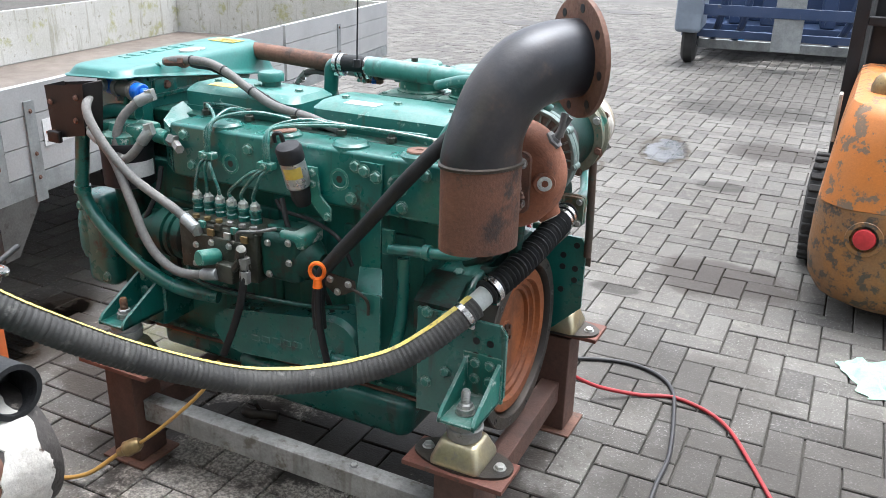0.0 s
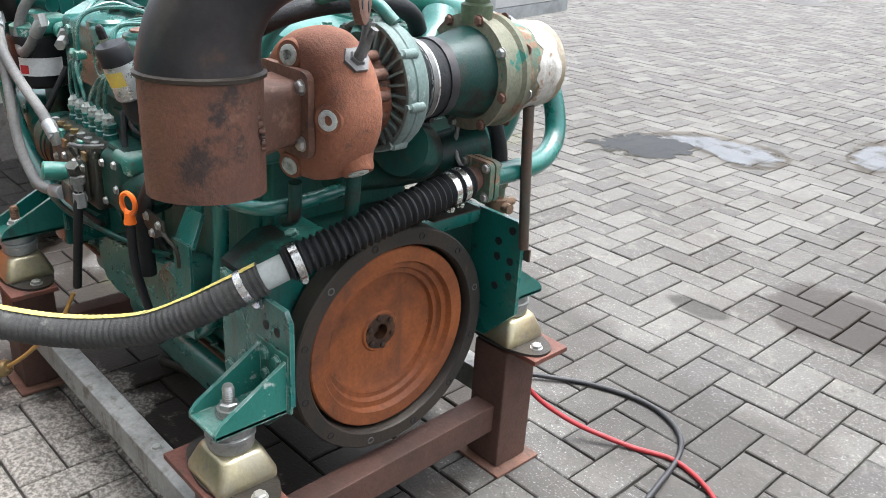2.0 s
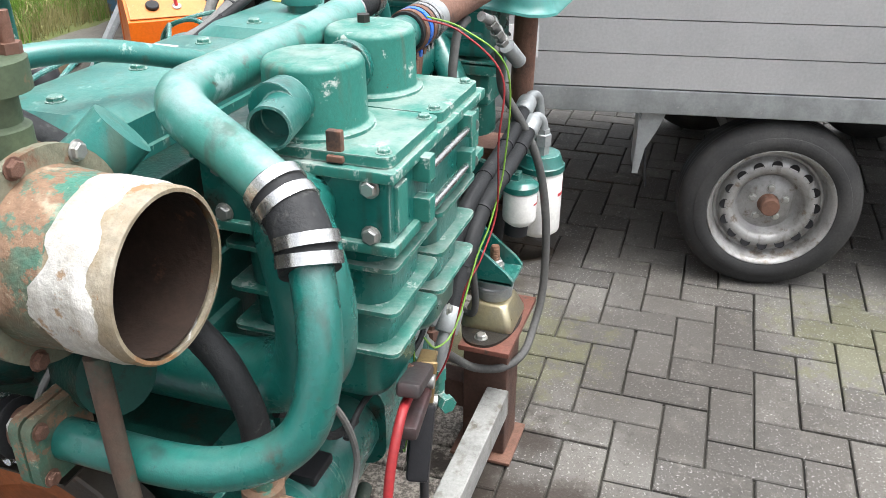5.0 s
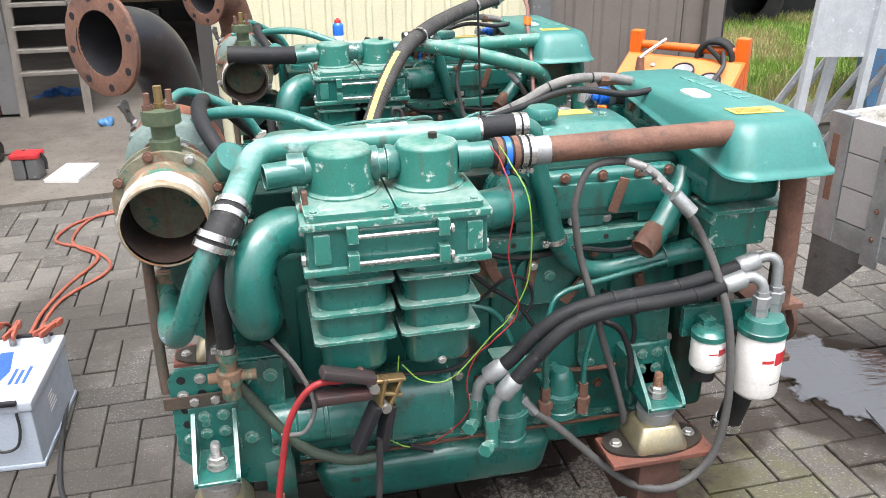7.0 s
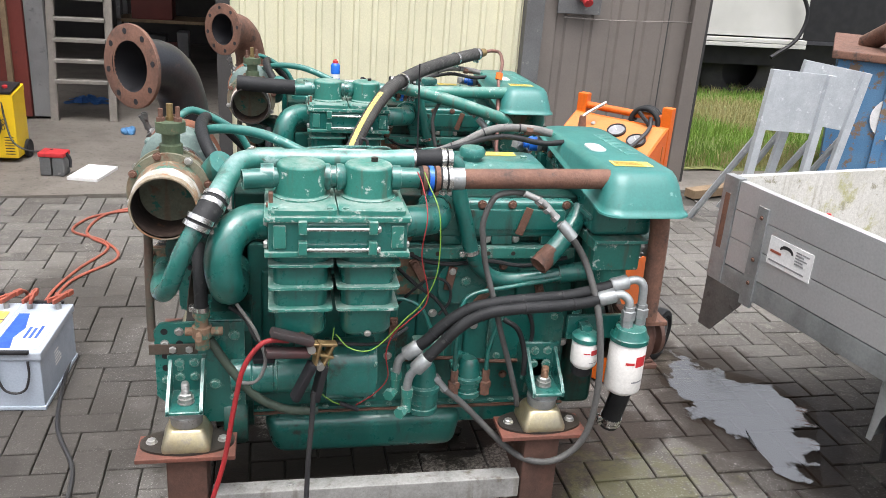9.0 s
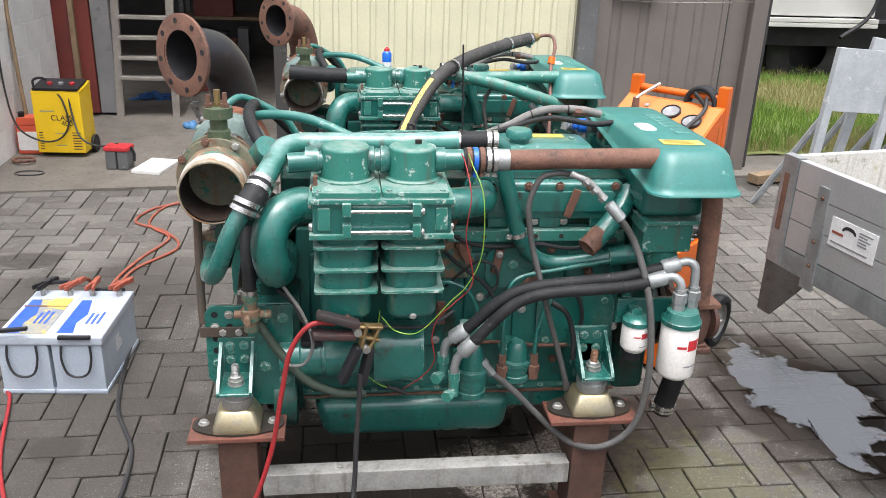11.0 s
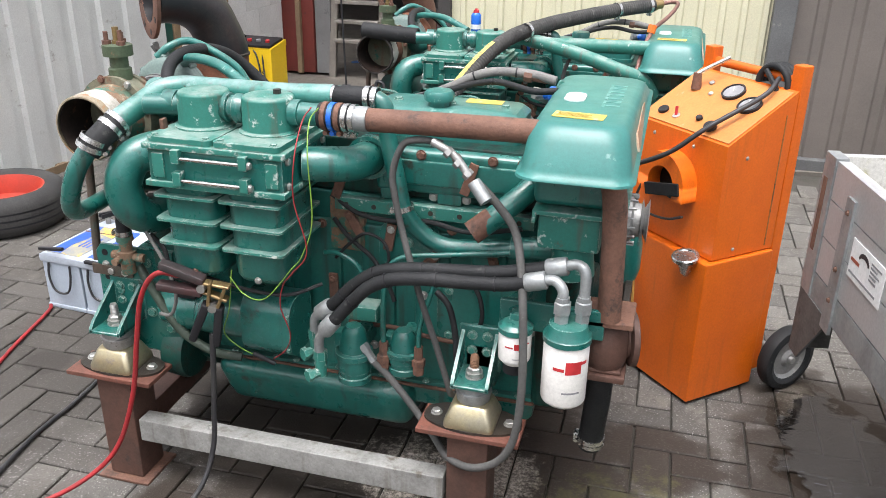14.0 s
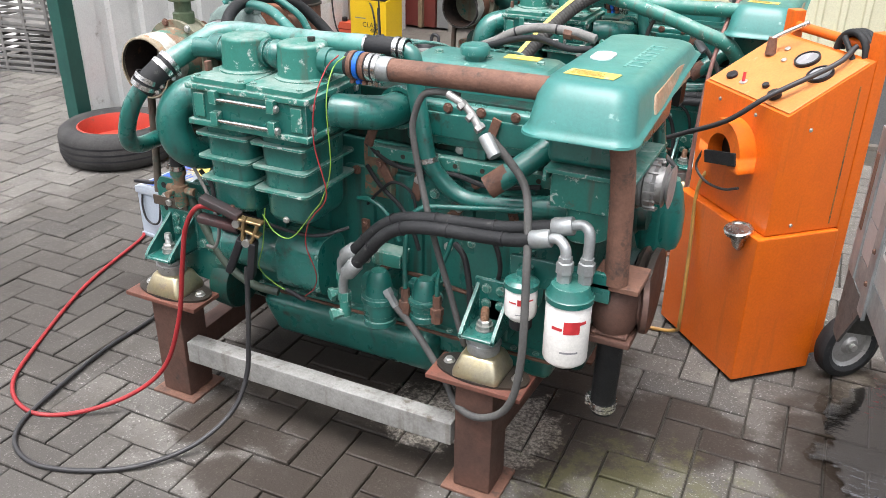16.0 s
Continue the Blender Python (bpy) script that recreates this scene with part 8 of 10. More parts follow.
battery(pose(-0.970, 0.398, 0, 0, 0, -3.5), "grey starter battery with torn yellow label, clips on", False, 3)
battery(pose(-0.793, 0.386, 0, 0, 0, -3.5), "light grey starter battery with clean white label, clips on", True, 4)

# ---- cables on the ground ----
spray("jumper_cable", "", [(-0.955, 0.385, 0.012), (-0.93, 0.33, 0.009), (-0.83, -0.04, 0.008), (-0.655, -0.414, 0.008), (-0.545, -0.585, 0.008), (-0.40, -0.650, 0.008), (-0.28, -0.605, 0.010), (-0.15, -0.52, 0.055), (-0.06, -0.455, 0.14), (0.0, -0.432, 0.30),
                            (0.033, -0.424, 0.473), (0.058, -0.42, 0.583), (0.105, -0.418, 0.648), (0.165, -0.41, 0.648)], 0.0064, RED_CABLE, "thick red jumper cable looping from battery to starter", "cable")
spray("jumper_cable", "", [(-0.615, 0.70, 0.02), (-0.60, 0.50, 0.008), (-0.56, 0.25, 0.008), (-0.47, 0.03, 0.008), (-0.45, -0.15, 0.008), (-0.45, -0.32, 0.008), (-0.415, -0.54, 0.008), (-0.377, -0.69, 0.008), (-0.310, -0.77, 0.008), (-0.20, -0.80, 0.008), (-0.066, -0.762, 0.008),
                            (0.048, -0.685, 0.010), (0.135, -0.58, 0.03), (0.19, -0.48, 0.09), (0.208, -0.425, 0.18), (0.214, -0.408, 0.30), (0.222, -0.404, 0.42), (0.226, -0.402, 0.50)], 0.0068, BLACK_CABLE, "thick black jumper cable in a wide loop over the pavers", "cable")
spray("charger_cable", "", [(-0.80, 0.78, 0.245), (-0.80, 0.90, 0.20), (-0.83, 1.12, 0.02), (-0.82, 1.36, 0.008), (-0.768, 1.589, 0.008), (-0.684, 1.849, 0.008), (-0.79, 2.0, 0.008), (-0.832, 2.12, 0.008), (-0.80, 2.33, 0.008), (-0.70, 2.45, 0.008), (-0.55, 2.5, 0.01)], 0.007, RED_CABLE_OLD, "faded red charger cable winding over the pavers", "cable")
spray("charger_cable", "", [(-0.66, 0.78, 0.245), (-0.70, 0.92, 0.16), (-0.80, 1.15, 0.012), (-0.77, 1.45, 0.008), (-0.62, 1.72, 0.008), (-0.72, 1.95, 0.008), (-0.90, 2.1, 0.008), (-0.86, 2.3, 0.008), (-0.74, 2.40, 0.008), (-0.60, 2.44, 0.01)], 0.007, RED_CABLE_OLD, "faded red charger cable winding over the pavers", "cable")


def jumper_clamp(m, grip, label):
    c = thing("jumper_clamp", label, "clamp", "jumper clamps", m)
    for s in (-1, 1):
        bm = B()
        box(bm, (-0.095, -0.016, -0.010), (0.015, 0.016, 0.010), 0.006, 2, Matrix.Translation((0, 0, s * 0.017)) @ Matrix.Rotation(radians(7 * s), 4, 'Y'))
        part("grip", bm, grip, c)
        bm = B()
        box(bm, (0.01, -0.012, -0.004), (0.075, 0.012, 0.004), 0.002, 1, Matrix.Translation((0, 0, s * 0.010)) @ Matrix.Rotation(radians(-6 * s), 4, 'Y'))
        part("jaw", bm, BRASS, c, "brass jaw")
    bm = B()
    cyl(bm, (0.012, -0.018, 0), (0.012, 0.018, 0), 0.010, 14)
    part("spring", bm, ZINC, c)
    return c


jumper_clamp(Matrix.Translation((0.205, -0.405, 0.628)) @ Matrix.Rotation(radians(14), 4, 'Y') @ Matrix.Rotation(radians(10), 4, 'Z'), surf("black_red_grip", (0.03, 0.028, 0.028), (0.05, 0.02, 0.02), 0.5, 0, 14, (0.35, 0.02, 0.02), 0.62, 16, 0.05), "black and red jumper clamp biting the starter terminal")
jumper_clamp(Matrix.Translation((0.232, -0.40, 0.565)) @ Matrix.Rotation(radians(-72), 4, 'Y') @ Matrix.Rotation(radians(20), 4, 'X'), PLASTIC_BLK, "black jumper clamp with brass jaws hanging at the starter")
spray("test_lead", "", [(0.470, -0.315, 1.045), (0.474, -0.37, 1.03), (0.480, -0.43, 0.972), (0.472, -0.43, 0.875), (0.494, -0.425, 0.759), (0.45, -0.415, 0.695), (0.419, -0.40, 0.655), (0.404, -0.39, 0.594), (0.414, -0.37, 0.514), (0.385, -0.34, 0.45), (0.34, -0.32, 0.405)], 0.0015, RED_CABLE, "thin red test lead hanging over the aftercooler", "wire")
spray("test_lead", "", [(0.487, -0.315, 1.045), (0.490, -0.37, 1.03), (0.509, -0.43, 0.972), (0.512, -0.43, 0.832), (0.48, -0.42, 0.745), (0.445, -0.41, 0.70), (0.372, -0.40, 0.615), (0.315, -0.39, 0.612), (0.278, -0.385, 0.65)], 0.0014, YELLOW_WIRE, "thin yellow-green test lead hanging over the aftercooler", "wire")
spray("test_lead", "", [(0.275, -0.37, 0.66), (0.262, -0.375, 0.56), (0.24, -0.37, 0.49), (0.27, -0.355, 0.445), (0.30, -0.34, 0.42)], 0.0014, YELLOW_WIRE, "thin yellow-green test lead with a black plug", "wire")
bm = B()
cyl(bm, (0.295, -0.34, 0.425), (0.345, -0.325, 0.395), 0.006, 10)
tagged(part("test_plug", bm, PLASTIC_BLK), "black test plug on the oil sump", "plug")
bm = B()
cyl(bm, (0.492, -0.165, 1.06), (0.485, -0.165, 1.28), 0.0022, 8)
lathe(bm, (0.492, -0.165, 1.045), (0, 0, 1), [(0, 0), (0, 0.012), (0.02, 0.010), (0.02, 0)], 10)
tagged(part("whip_rod", bm, PLASTIC_BLK), "thin black upright rod on the sleeve", "rod")

# amber hose with fuel bulb beside the front leg
spray("fuel_line", "", [(0.585, 0.36, 0.362), (0.62, 0.39, 0.28), (0.72, 0.44, 0.17), (0.78, 0.475, 0.115)], 0.005, AMBER, "amber plastic fuel line", "hose")
bm = B()
lathe(bm, (0.775, 0.472, 0.12), (0.72, 0.35, -0.45), [(0, 0), (0, 0.013), (0.012, 0.02), (0.045, 0.022), (0.05, 0.016), (0.07, 0.012), (0.07, 0)], 14)
tagged(part("fuel_bulb", bm, BRASS), "tarnished brass fuel strainer by the stand", "strainer")
spray("fuel_line", "", [(0.825, 0.497, 0.088), (0.90, 0.56, 0.03), (1.02, 0.60, 0.010), (1.15, 0.60, 0.02), (1.17, 0.56, 0.10), (1.16, 0.60, 0.34), (1.15, 0.64, 0.50), (1.17, 0.67, 0.57), (1.215, 0.69, 0.60)], 0.006, AMBER, "amber fuel line running to the orange cart", "hose")
# iron elbow lying under the engine
bm = B()
tube(bm, [(0.64, 0.07, 0.018), (0.685, 0.09, 0.023), (0.715, 0.11, 0.028), (0.74, 0.10, 0.023)], 0.016, 12, 5)
cyl(bm, (0.69, 0.09, 0.038), (0.69, 0.11, 0.073), 0.008, 8)
tagged(part("drain_cock", bm, DARK_IRON), "rusty iron drain cock lying on the salty pavers", "tap")

# ---- orange power cart ----
cart = thing("power_cart", "bright orange steel hydraulic test cart with two gauges and wheels", "cart", "", pose(1.378, 0.432, 0, 0, 0, 43))
W, D = 0.385, 0.245
bm = B()
box(bm, (-0.030, -0.014, 0.012), (D, W + 0.014, 0.482), 0.006)
part("lower_body", bm, ORANGE_PAINT, cart)
bm = B()
sec = [(0.0, 0.486), (D, 0.486), (D, 0.965), (0.0, 0.832)]
slab(bm, [(x, 0.0, z) for x, z in sec], (0, W, 0))
soften(bm, 0.005)
upper = part("upper_body", bm, ORANGE_PAINT, cart)
SL = math.atan2(0.133, D)
panel_m = Matrix.Translation((0.0, W / 2, 0.8335)) @ Matrix.Rotation(-SL, 4, 'Y')
bm = B()
box(bm, (0.008, -W / 2 + 0.006, 0.0), (0.265, W / 2 - 0.006, 0.003), 0.001, 1, panel_m)
panel = part("dial_panel", bm, ORANGE_FADED, cart, "faded orange sloping control panel")
for x, y, r in ((0.20, -0.02, 0.036), (0.165, -0.115, 0.036)):
    g = panel_m @ V(x, y, 0.003)
    nrm = panel_m.to_3x3() @ V(0, 0, 1)
    bm = B()
    lathe(bm, g, nrm, [(0, r * 0.8), (0, r), (0.009, r), (0.010, r * 0.86), (0.006, r * 0.84)], 32)
    gz = part("gauge", bm, PLASTIC_BLK, cart, "round black-rimmed gauge")
    bm = B()
    lathe(bm, g + nrm * 0.0055, nrm, [(0, 0), (0, r * 0.85), (0.0008, r * 0.85), (0.0008, 0)], 32)
    part("dial", bm, GREY_PRINT, gz)
    bm = B()
    box(bm, (-0.001, 0, 0), (0.001, r * 0.7, 0.0008), m=Matrix.Translation(g + nrm * 0.0065) @ nrm.to_track_quat('Z', 'Y').to_matrix().to_4x4() @ Matrix.Rotation(radians(40), 4, 'Z'))
    part("needle", bm, WHITE_LABEL, gz)
for x, y, r, h, mt, nm in ((0.05, 0.125, 0.017, 0.010, PLASTIC_BLK, "green_button"), (0.045, 0.065, 0.012, 0.004, ZINC, "switch_base"), (0.06, -0.02, 0.010, 0.012, PLASTIC_BLK, "knob"), (0.04, -0.085, 0.019, 0.016, PLASTIC_BLK, "knob"), (0.215, 0.085, 0.009, 0.006, ZINC, "screw"), (0.17, 0.045, 0.008, 0.006, ZINC, "screw")):
    bm = B()
    nrm = panel_m.to_3x3() @ V(0, 0, 1)
    g = panel_m @ V(x, y, 0.003)
    cyl(bm, g, g + nrm * h, r, 18, bev=0.002)
    part(nm, bm, mt, cart)
bm = B()
g = panel_m @ V(0.045, 0.065, 0.006)
cyl(bm, g, g + V(0.004, 0.004, 0.026), 0.0045, 8)
part("red_toggle", bm, RED_LABEL, cart)
bm = B()
g = panel_m @ V(0.175, 0.115, 0.003)
cyl(bm, g, g + V(0, 0, 0.05), 0.016, 14, 0.012)
part("valve_stem", bm, RUST, cart)
bm = B()
tube(bm, [g + V(0, 0, 0.045), g + V(0.02, -0.01, 0.06), g + V(0.07, -0.055, 0.10)], 0.007, 10, 3)
part("valve_lever", bm, CHROME, cart)
# half-round housing with an opening in the front face
bm = B()
ring_o = [(W / 2 + 0.098 * math.cos(a), 0.675 + 0.098 * math.sin(a)) for a in [math.pi * k / 20 for k in range(21)]]
ring_i = [(W / 2 + 0.055 * math.cos(a), 0.675 + 0.055 * math.sin(a)) for a in [math.pi * k / 20 for k in range(21)]]
for (y0, z0), (y1, z1), (a0, b0), (a1, b1) in zip(ring_o, ring_o[1:], ring_i, ring_i[1:]):
    for x in (-0.055,):
        bm.faces.new([bm.verts.new(p) for p in ((x, y0, z0), (x, y1, z1), (x, a1, b1), (x, a0, b0))])
    bm.faces.new([bm.verts.new(p) for p in ((-0.055, y0, z0), (0.0, y0, z0), (0.0, y1, z1), (-0.055, y1, z1))])
    bm.faces.new([bm.verts.new(p) for p in ((-0.055, a0, b0), (-0.002, a0, b0), (-0.002, a1, b1), (-0.055, a1, b1))])
box(bm, (-0.055, W / 2 - 0.098, 0.64), (0, W / 2 - 0.055, 0.675))
box(bm, (-0.055, W / 2 + 0.055, 0.64), (0, W / 2 + 0.098, 0.675))
bmesh.ops.remove_doubles(bm, verts=bm.verts, dist=0.0004)
part("reel_housing", bm, ORANGE_PAINT, cart, "half-round orange reel housing")
bm = B()
lathe(bm, (-0.006, W / 2, 0.675), (1, 0, 0), [(0, 0), (0, 0.055), (0.004, 0.055), (0.004, 0)], 28)
part("dark_opening", bm, PLASTIC_BLK, cart)
bm = B()
box(bm, (-0.062, W / 2 - 0.085, 0.640), (-0.050, W / 2 + 0.06, 0.678), 0.003, 2, Matrix.Translation((0, W / 2, 0.66)) @ Matrix.Rotation(radians(-14), 4, 'X') @ Matrix.Translation((0, -W / 2, -0.66)))
part("black_strap", bm, RUBBER, cart)
bm = B()
tube(bm, [(-0.05, W / 2 + 0.08, 0.66), (-0.06, W / 2 + 0.09, 0.60), (-0.055, W / 2 + 0.04, 0.57), (-0.05, W / 2 - 0.04, 0.575), (-0.045, W / 2 - 0.10, 0.60)], 0.004, 8, 5)
part("looped_wire", bm, BLACK_CABLE, cart)
for y in (0.018, W - 0.018):
    bm = B()
    box(bm, (D + 0.002, y - 0.02, 0.05), (D + 0.042, y + 0.02, 1.035), 0.004)
    part("post", bm, ORANGE_PAINT, cart)
bm = B()
cyl(bm, (D + 0.022, 0.03, 0.99), (D + 0.022, W - 0.03, 0.99), 0.014, 16)
part("handlebar", bm, ORANGE_PAINT, cart)
bm = B()
c = V(D + 0.02, 0.10, 0.965)
pts = [c + V(0.0, 0.055 * math.cos(a), 0.055 * math.sin(a)) for a in [2 * math.pi * k / 18 for k in range(15)]]
for off in (-0.016, 0.0, 0.016):
    tube(bm, [p + V(off, 0, 0) for p in pts], 0.010, 10, 2)
tube(bm, [c + V(-0.03, 0.02, 0.04), c + V(-0.04, -0.03, 0.0), c + V(-0.03, -0.05, -0.05), c + V(-0.02, 0.0, -0.07), c + V(-0.02, 0.05, -0.05)], 0.008, 8, 5)
part("belt_loop", bm, RUBBER, cart, "black webbing belt looped over the bar")
bm = B()
lathe(bm, (-0.046, 0.055, 0.482), (-0.22, -0.05, 1), [(-0.060, 0.008), (-0.045, 0.018), (-0.008, 0.024), (0, 0.040), (0.010, 0.041), (0.014, 0.037), (0.014, 0.030), (0.011, 0.028), (0.011, 0)], 32)
part("filler_neck", bm, CHROME, cart, "chrome filler cap")
for y, z in ((0.02, 0.79), (0.13, 0.80), (0.30, 0.80), (0.02, 0.51)):
    bolt(cart, (0.0 if y > 0.05 else 0.08, y if y > 0.05 else -0.001, z), (-1, 0, 0) if y > 0.05 else (0, -1, 0), 0.005, BOLT_ZINC, "screw")
bm = B()
box(bm, (0.21, -0.0015, 0.50), (0.214, 0.0, 0.90))
part("panel_seam", bm, FORK_BROWN, cart)
for y in (-0.06, W + 0.06):
    bm = B()
    s = -1 if y < 0 else 1
    lathe(bm, (D + 0.09, y - 0.025, 0.108), (0, 1, 0), [(0.008, 0.07), (0.0, 0.085), (0.004, 0.104), (0.012, 0.108), (0.038, 0.108), (0.046, 0.104), (0.05, 0.085), (0.042, 0.07)], 36)
    wh = part("wheel", bm, RUBBER, cart, "black solid rubber wheel")
    bm = B()
    lathe(bm, (D + 0.09, y - 0.018, 0.108), (0, 1, 0), [(0, 0), (0, 0.02), (0.01, 0.03), (0.01, 0.06), (0.0, 0.072), (0.036, 0.072), (0.026, 0.06), (0.026, 0.03), (0.036, 0.02), (0.036, 0)], 28)
    part("rim", bm, ALU, wh)
bm = B()
cyl(bm, (D + 0.09, -0.09, 0.108), (D + 0.09, W + 0.09, 0.108), 0.011, 12)
box(bm, (D - 0.02, 0.04, 0.08), (D + 0.10, 0.08, 0.13), 0.004)
box(bm, (D - 0.02, W - 0.08, 0.08), (D + 0.10, W - 0.04, 0.13), 0.004)
part("axle", bm, ZINC, cart)
spray("power_cable", "", [cart.matrix_world @ V(D - 0.01, 0.07, 0.99), cart.matrix_world @ V(0.16, 0.05, 0.95), cart.matrix_world @ V(0.0, 0.09, 0.865), cart.matrix_world @ V(-0.07, 0.16, 0.78), cart.matrix_world @ V(-0.12, 0.30, 0.70), cart.matrix_world @ V(-0.13, 0.40, 0.64), V(1.10, 0.50, 0.62)], 0.0075, BLACK_CABLE, "black power cable slung across the orange cart", "cable")

# ---- trailer with aluminium side boards ----
ALU_BOARD = surf("matt_aluminium_board", (0.50, 0.505, 0.505), (0.43, 0.435, 0.435), 0.48, 0.55, 2.5, (0.52, 0.52, 0.51), 0.6, 14, 0.15, 0.06, 220)
BOARD_IN = surf("mossy_white_board_inside", (0.52, 0.52, 0.49), (0.44, 0.44, 0.40), 0.6, 0, 3, (0.33, 0.33, 0.17), 0.52, 7, 0.15, 0.15, 120, grime=(0.25, 0.24, 0.18), gt=0.57, gs=22)
PLYWOOD = surf("wet_plywood_bed", (0.13, 0.105, 0.085), (0.095, 0.075, 0.06), 0.5, 0, 2.5, (0.18, 0.16, 0.14), 0.62, 9, 0.15, 0.15, 120)
TYRE = surf("dusty_tyre_rubber", (0.030, 0.030, 0.030), (0.052, 0.051, 0.049), 0.8, 0, 6, (0.065, 0.065, 0.062), 0.6, 30, 0.12, 0.3, 160, spec=0.25)
trailer = thing("flatbed_trailer", "twin-axle flatbed trailer with grey aluminium drop sides", "trailer", "", pose(1.594, 0.205, 0, 0, 0, -79.2))
GALV_DARK = surf("dark_weathered_zinc", (0.115, 0.115, 0.11), (0.08, 0.08, 0.076), 0.6, 0.3, 8, (0.05, 0.045, 0.04), 0.58, 18, 0.14, 0.2, 140)
TL, TW = 3.61, 1.66


def t_part(name, lo, hi, mat, bev=0.003, parent=None, label=""):
    bm = B()
    box(bm, lo, hi, bev)
    return part(name, bm, mat, parent or trailer, label)


def side_board(v0, v1, u0, u1, z0=0.616, inner=BOARD_IN):
    """Three interlocking planks, each with its own edges."""
    n = 3
    h = 0.096
    b = None
    for k in range(n):
        o = t_part("board_plank", (u0, v0, z0 + k * h + 0.0015), (u1, v1, z0 + (k + 1) * h - 0.0015), ALU_BOARD, 0.0)
    return o


side_board(0.0, 0.024, 0.07, 2.02)
side_board(0.0, 0.024, 2.05, TL)
side_board(TW - 0.024, TW, 0.05, TL)
for k in range(3):
    t_part("end_plank", (0.0, 0.03, 0.616 + 0.096 * k + 0.0015), (0.024, TW - 0.03, 0.616 + 0.096 * (k + 1) - 0.0015), ALU_BOARD)
    t_part("end_plank", (TL - 0.024, 0.03, 0.616 + 0.096 * k + 0.0015), (TL, TW - 0.03, 0.616 + 0.096 * (k + 1) - 0.0015), ALU_BOARD)
bm = B()
for lo, hi in (((0.07, 0.0245, 0.617), (TL - 0.03, 0.028, 0.902)), ((0.05, TW - 0.028, 0.617), (TL - 0.03, TW - 0.0245, 0.902)), ((0.0245, 0.03, 0.617), (0.028, TW - 0.03, 0.902)), ((TL - 0.028, 0.03, 0.617), (TL - 0.0245, TW - 0.03, 0.902))):
    box(bm, lo, hi)
part("board_lining", bm, BOARD_IN, trailer, "off-white mossy inside face of the boards")
t_part("bed", (0.03, 0.03, 0.590), (TL - 0.03, TW - 0.03, 0.614), PLYWOOD, 0.002, None, "brown wet plywood bed")
for v in (0.0, TW - 0.05):
    t_part("chassis_rail", (0.0, v, 0.542), (TL, v + 0.05, 0.6135), GALV, 0.004, None, "galvanised chassis rail")
for u in (0.0, 0.9, 1.7, 2.5, TL - 0.06):
    t_part("cross_member", (u, 0.05, 0.53), (u + 0.06, TW - 0.05, 0.589), GALV)
# corner post with rusty slot, lower corner bracket, hinge straps with bolts
t_part("corner_post", (-0.004, -0.004, 0.545), (0.066, 0.028, 0.908), GALV, 0.003, None, "galvanised corner post")
t_part("latch_slot", (0.016, -0.0065, 0.66), (0.038, -0.0035, 0.85), RUST, 0.001)
bm = B()
slab(bm, [(0.0, -0.002, 0.545), (0.20, -0.002, 0.545), (0.17, -0.002, 0.50), (0.06, -0.002, 0.365), (0.0, -0.002, 0.365)], (0, 0.006, 0))
slab(bm, [(0.0, 0.0, 0.365), (0.0, 0.10, 0.365), (0.0, 0.10, 0.545), (0.0, 0.0, 0.545)], (0.006, 0, 0))
part("corner_bracket", bm, GALV_DARK, trailer, "dull grey corner bracket")
for u in (0.197, 1.53, 2.75):
    bm = B()
    slab(bm, [(u - 0.026, -0.006, 0.52), (u + 0.026, -0.006, 0.52), (u + 0.022, -0.006, 0.853 if u < 1 else 0.84), (u - 0.022, -0.006, 0.853 if u < 1 else 0.84)], (0, 0.008, 0))
    soften(bm, 0.0015, 1)
    hs = part("hinge_strap", bm, GALV, trailer)
    for z in (0.60, 0.68, 0.82):
        bolt(hs, (u, -0.0065, z), (0, -1, 0), 0.006, BOLT_RUST)
# sign board
rs = random.Random(8)
sgn = t_part("sign_plate", (0.247, -0.003, 0.692), (0.427, -0.0005, 0.782), WHITE_LABEL, 0.001, None, "white sign plate with dark mark and small print")
sm = Matrix.Translation((0.337, -0.0035, 0.737)) @ Matrix.Rotation(radians(90), 4, 'X')
bm = B()
slab(bm, [(0.322 + 0.028 * math.cos(a), -0.0034, 0.752 + 0.018 * math.sin(a)) for a in [math.pi * k / 10 for k in range(11)]] + [(0.322 + 0.022 * math.cos(a), -0.0034, 0.750 + 0.009 * math.sin(a)) for a in [math.pi * (10 - k) / 10 for k in range(11)]], (0, -0.0006, 0))
part("sign_mark", bm, INK, sgn)
bars(sgn, sm @ Matrix.Translation((-0.045, 0.0, 0)), 0.07, 0.016, 1, RED_CABLE_OLD, rs)
bars(sgn, sm @ Matrix.Translation((0.05, 0.012, 0)), 0.055, 0.045, 5, GREY_PRINT, rs)
bars(sgn, sm @ Matrix.Translation((-0.005, -0.030, 0)), 0.15, 0.010, 1, GREY_PRINT, rs)


RIM_SILVER = surf("scuffed_silver_rim", (0.36, 0.355, 0.345), (0.20, 0.195, 0.185), 0.42, 0.35, 9, (0.16, 0.13, 0.10), 0.55, 16, 0.12, 0.2, 180, grime=(0.11, 0.095, 0.08), gt=0.56, gs=9)


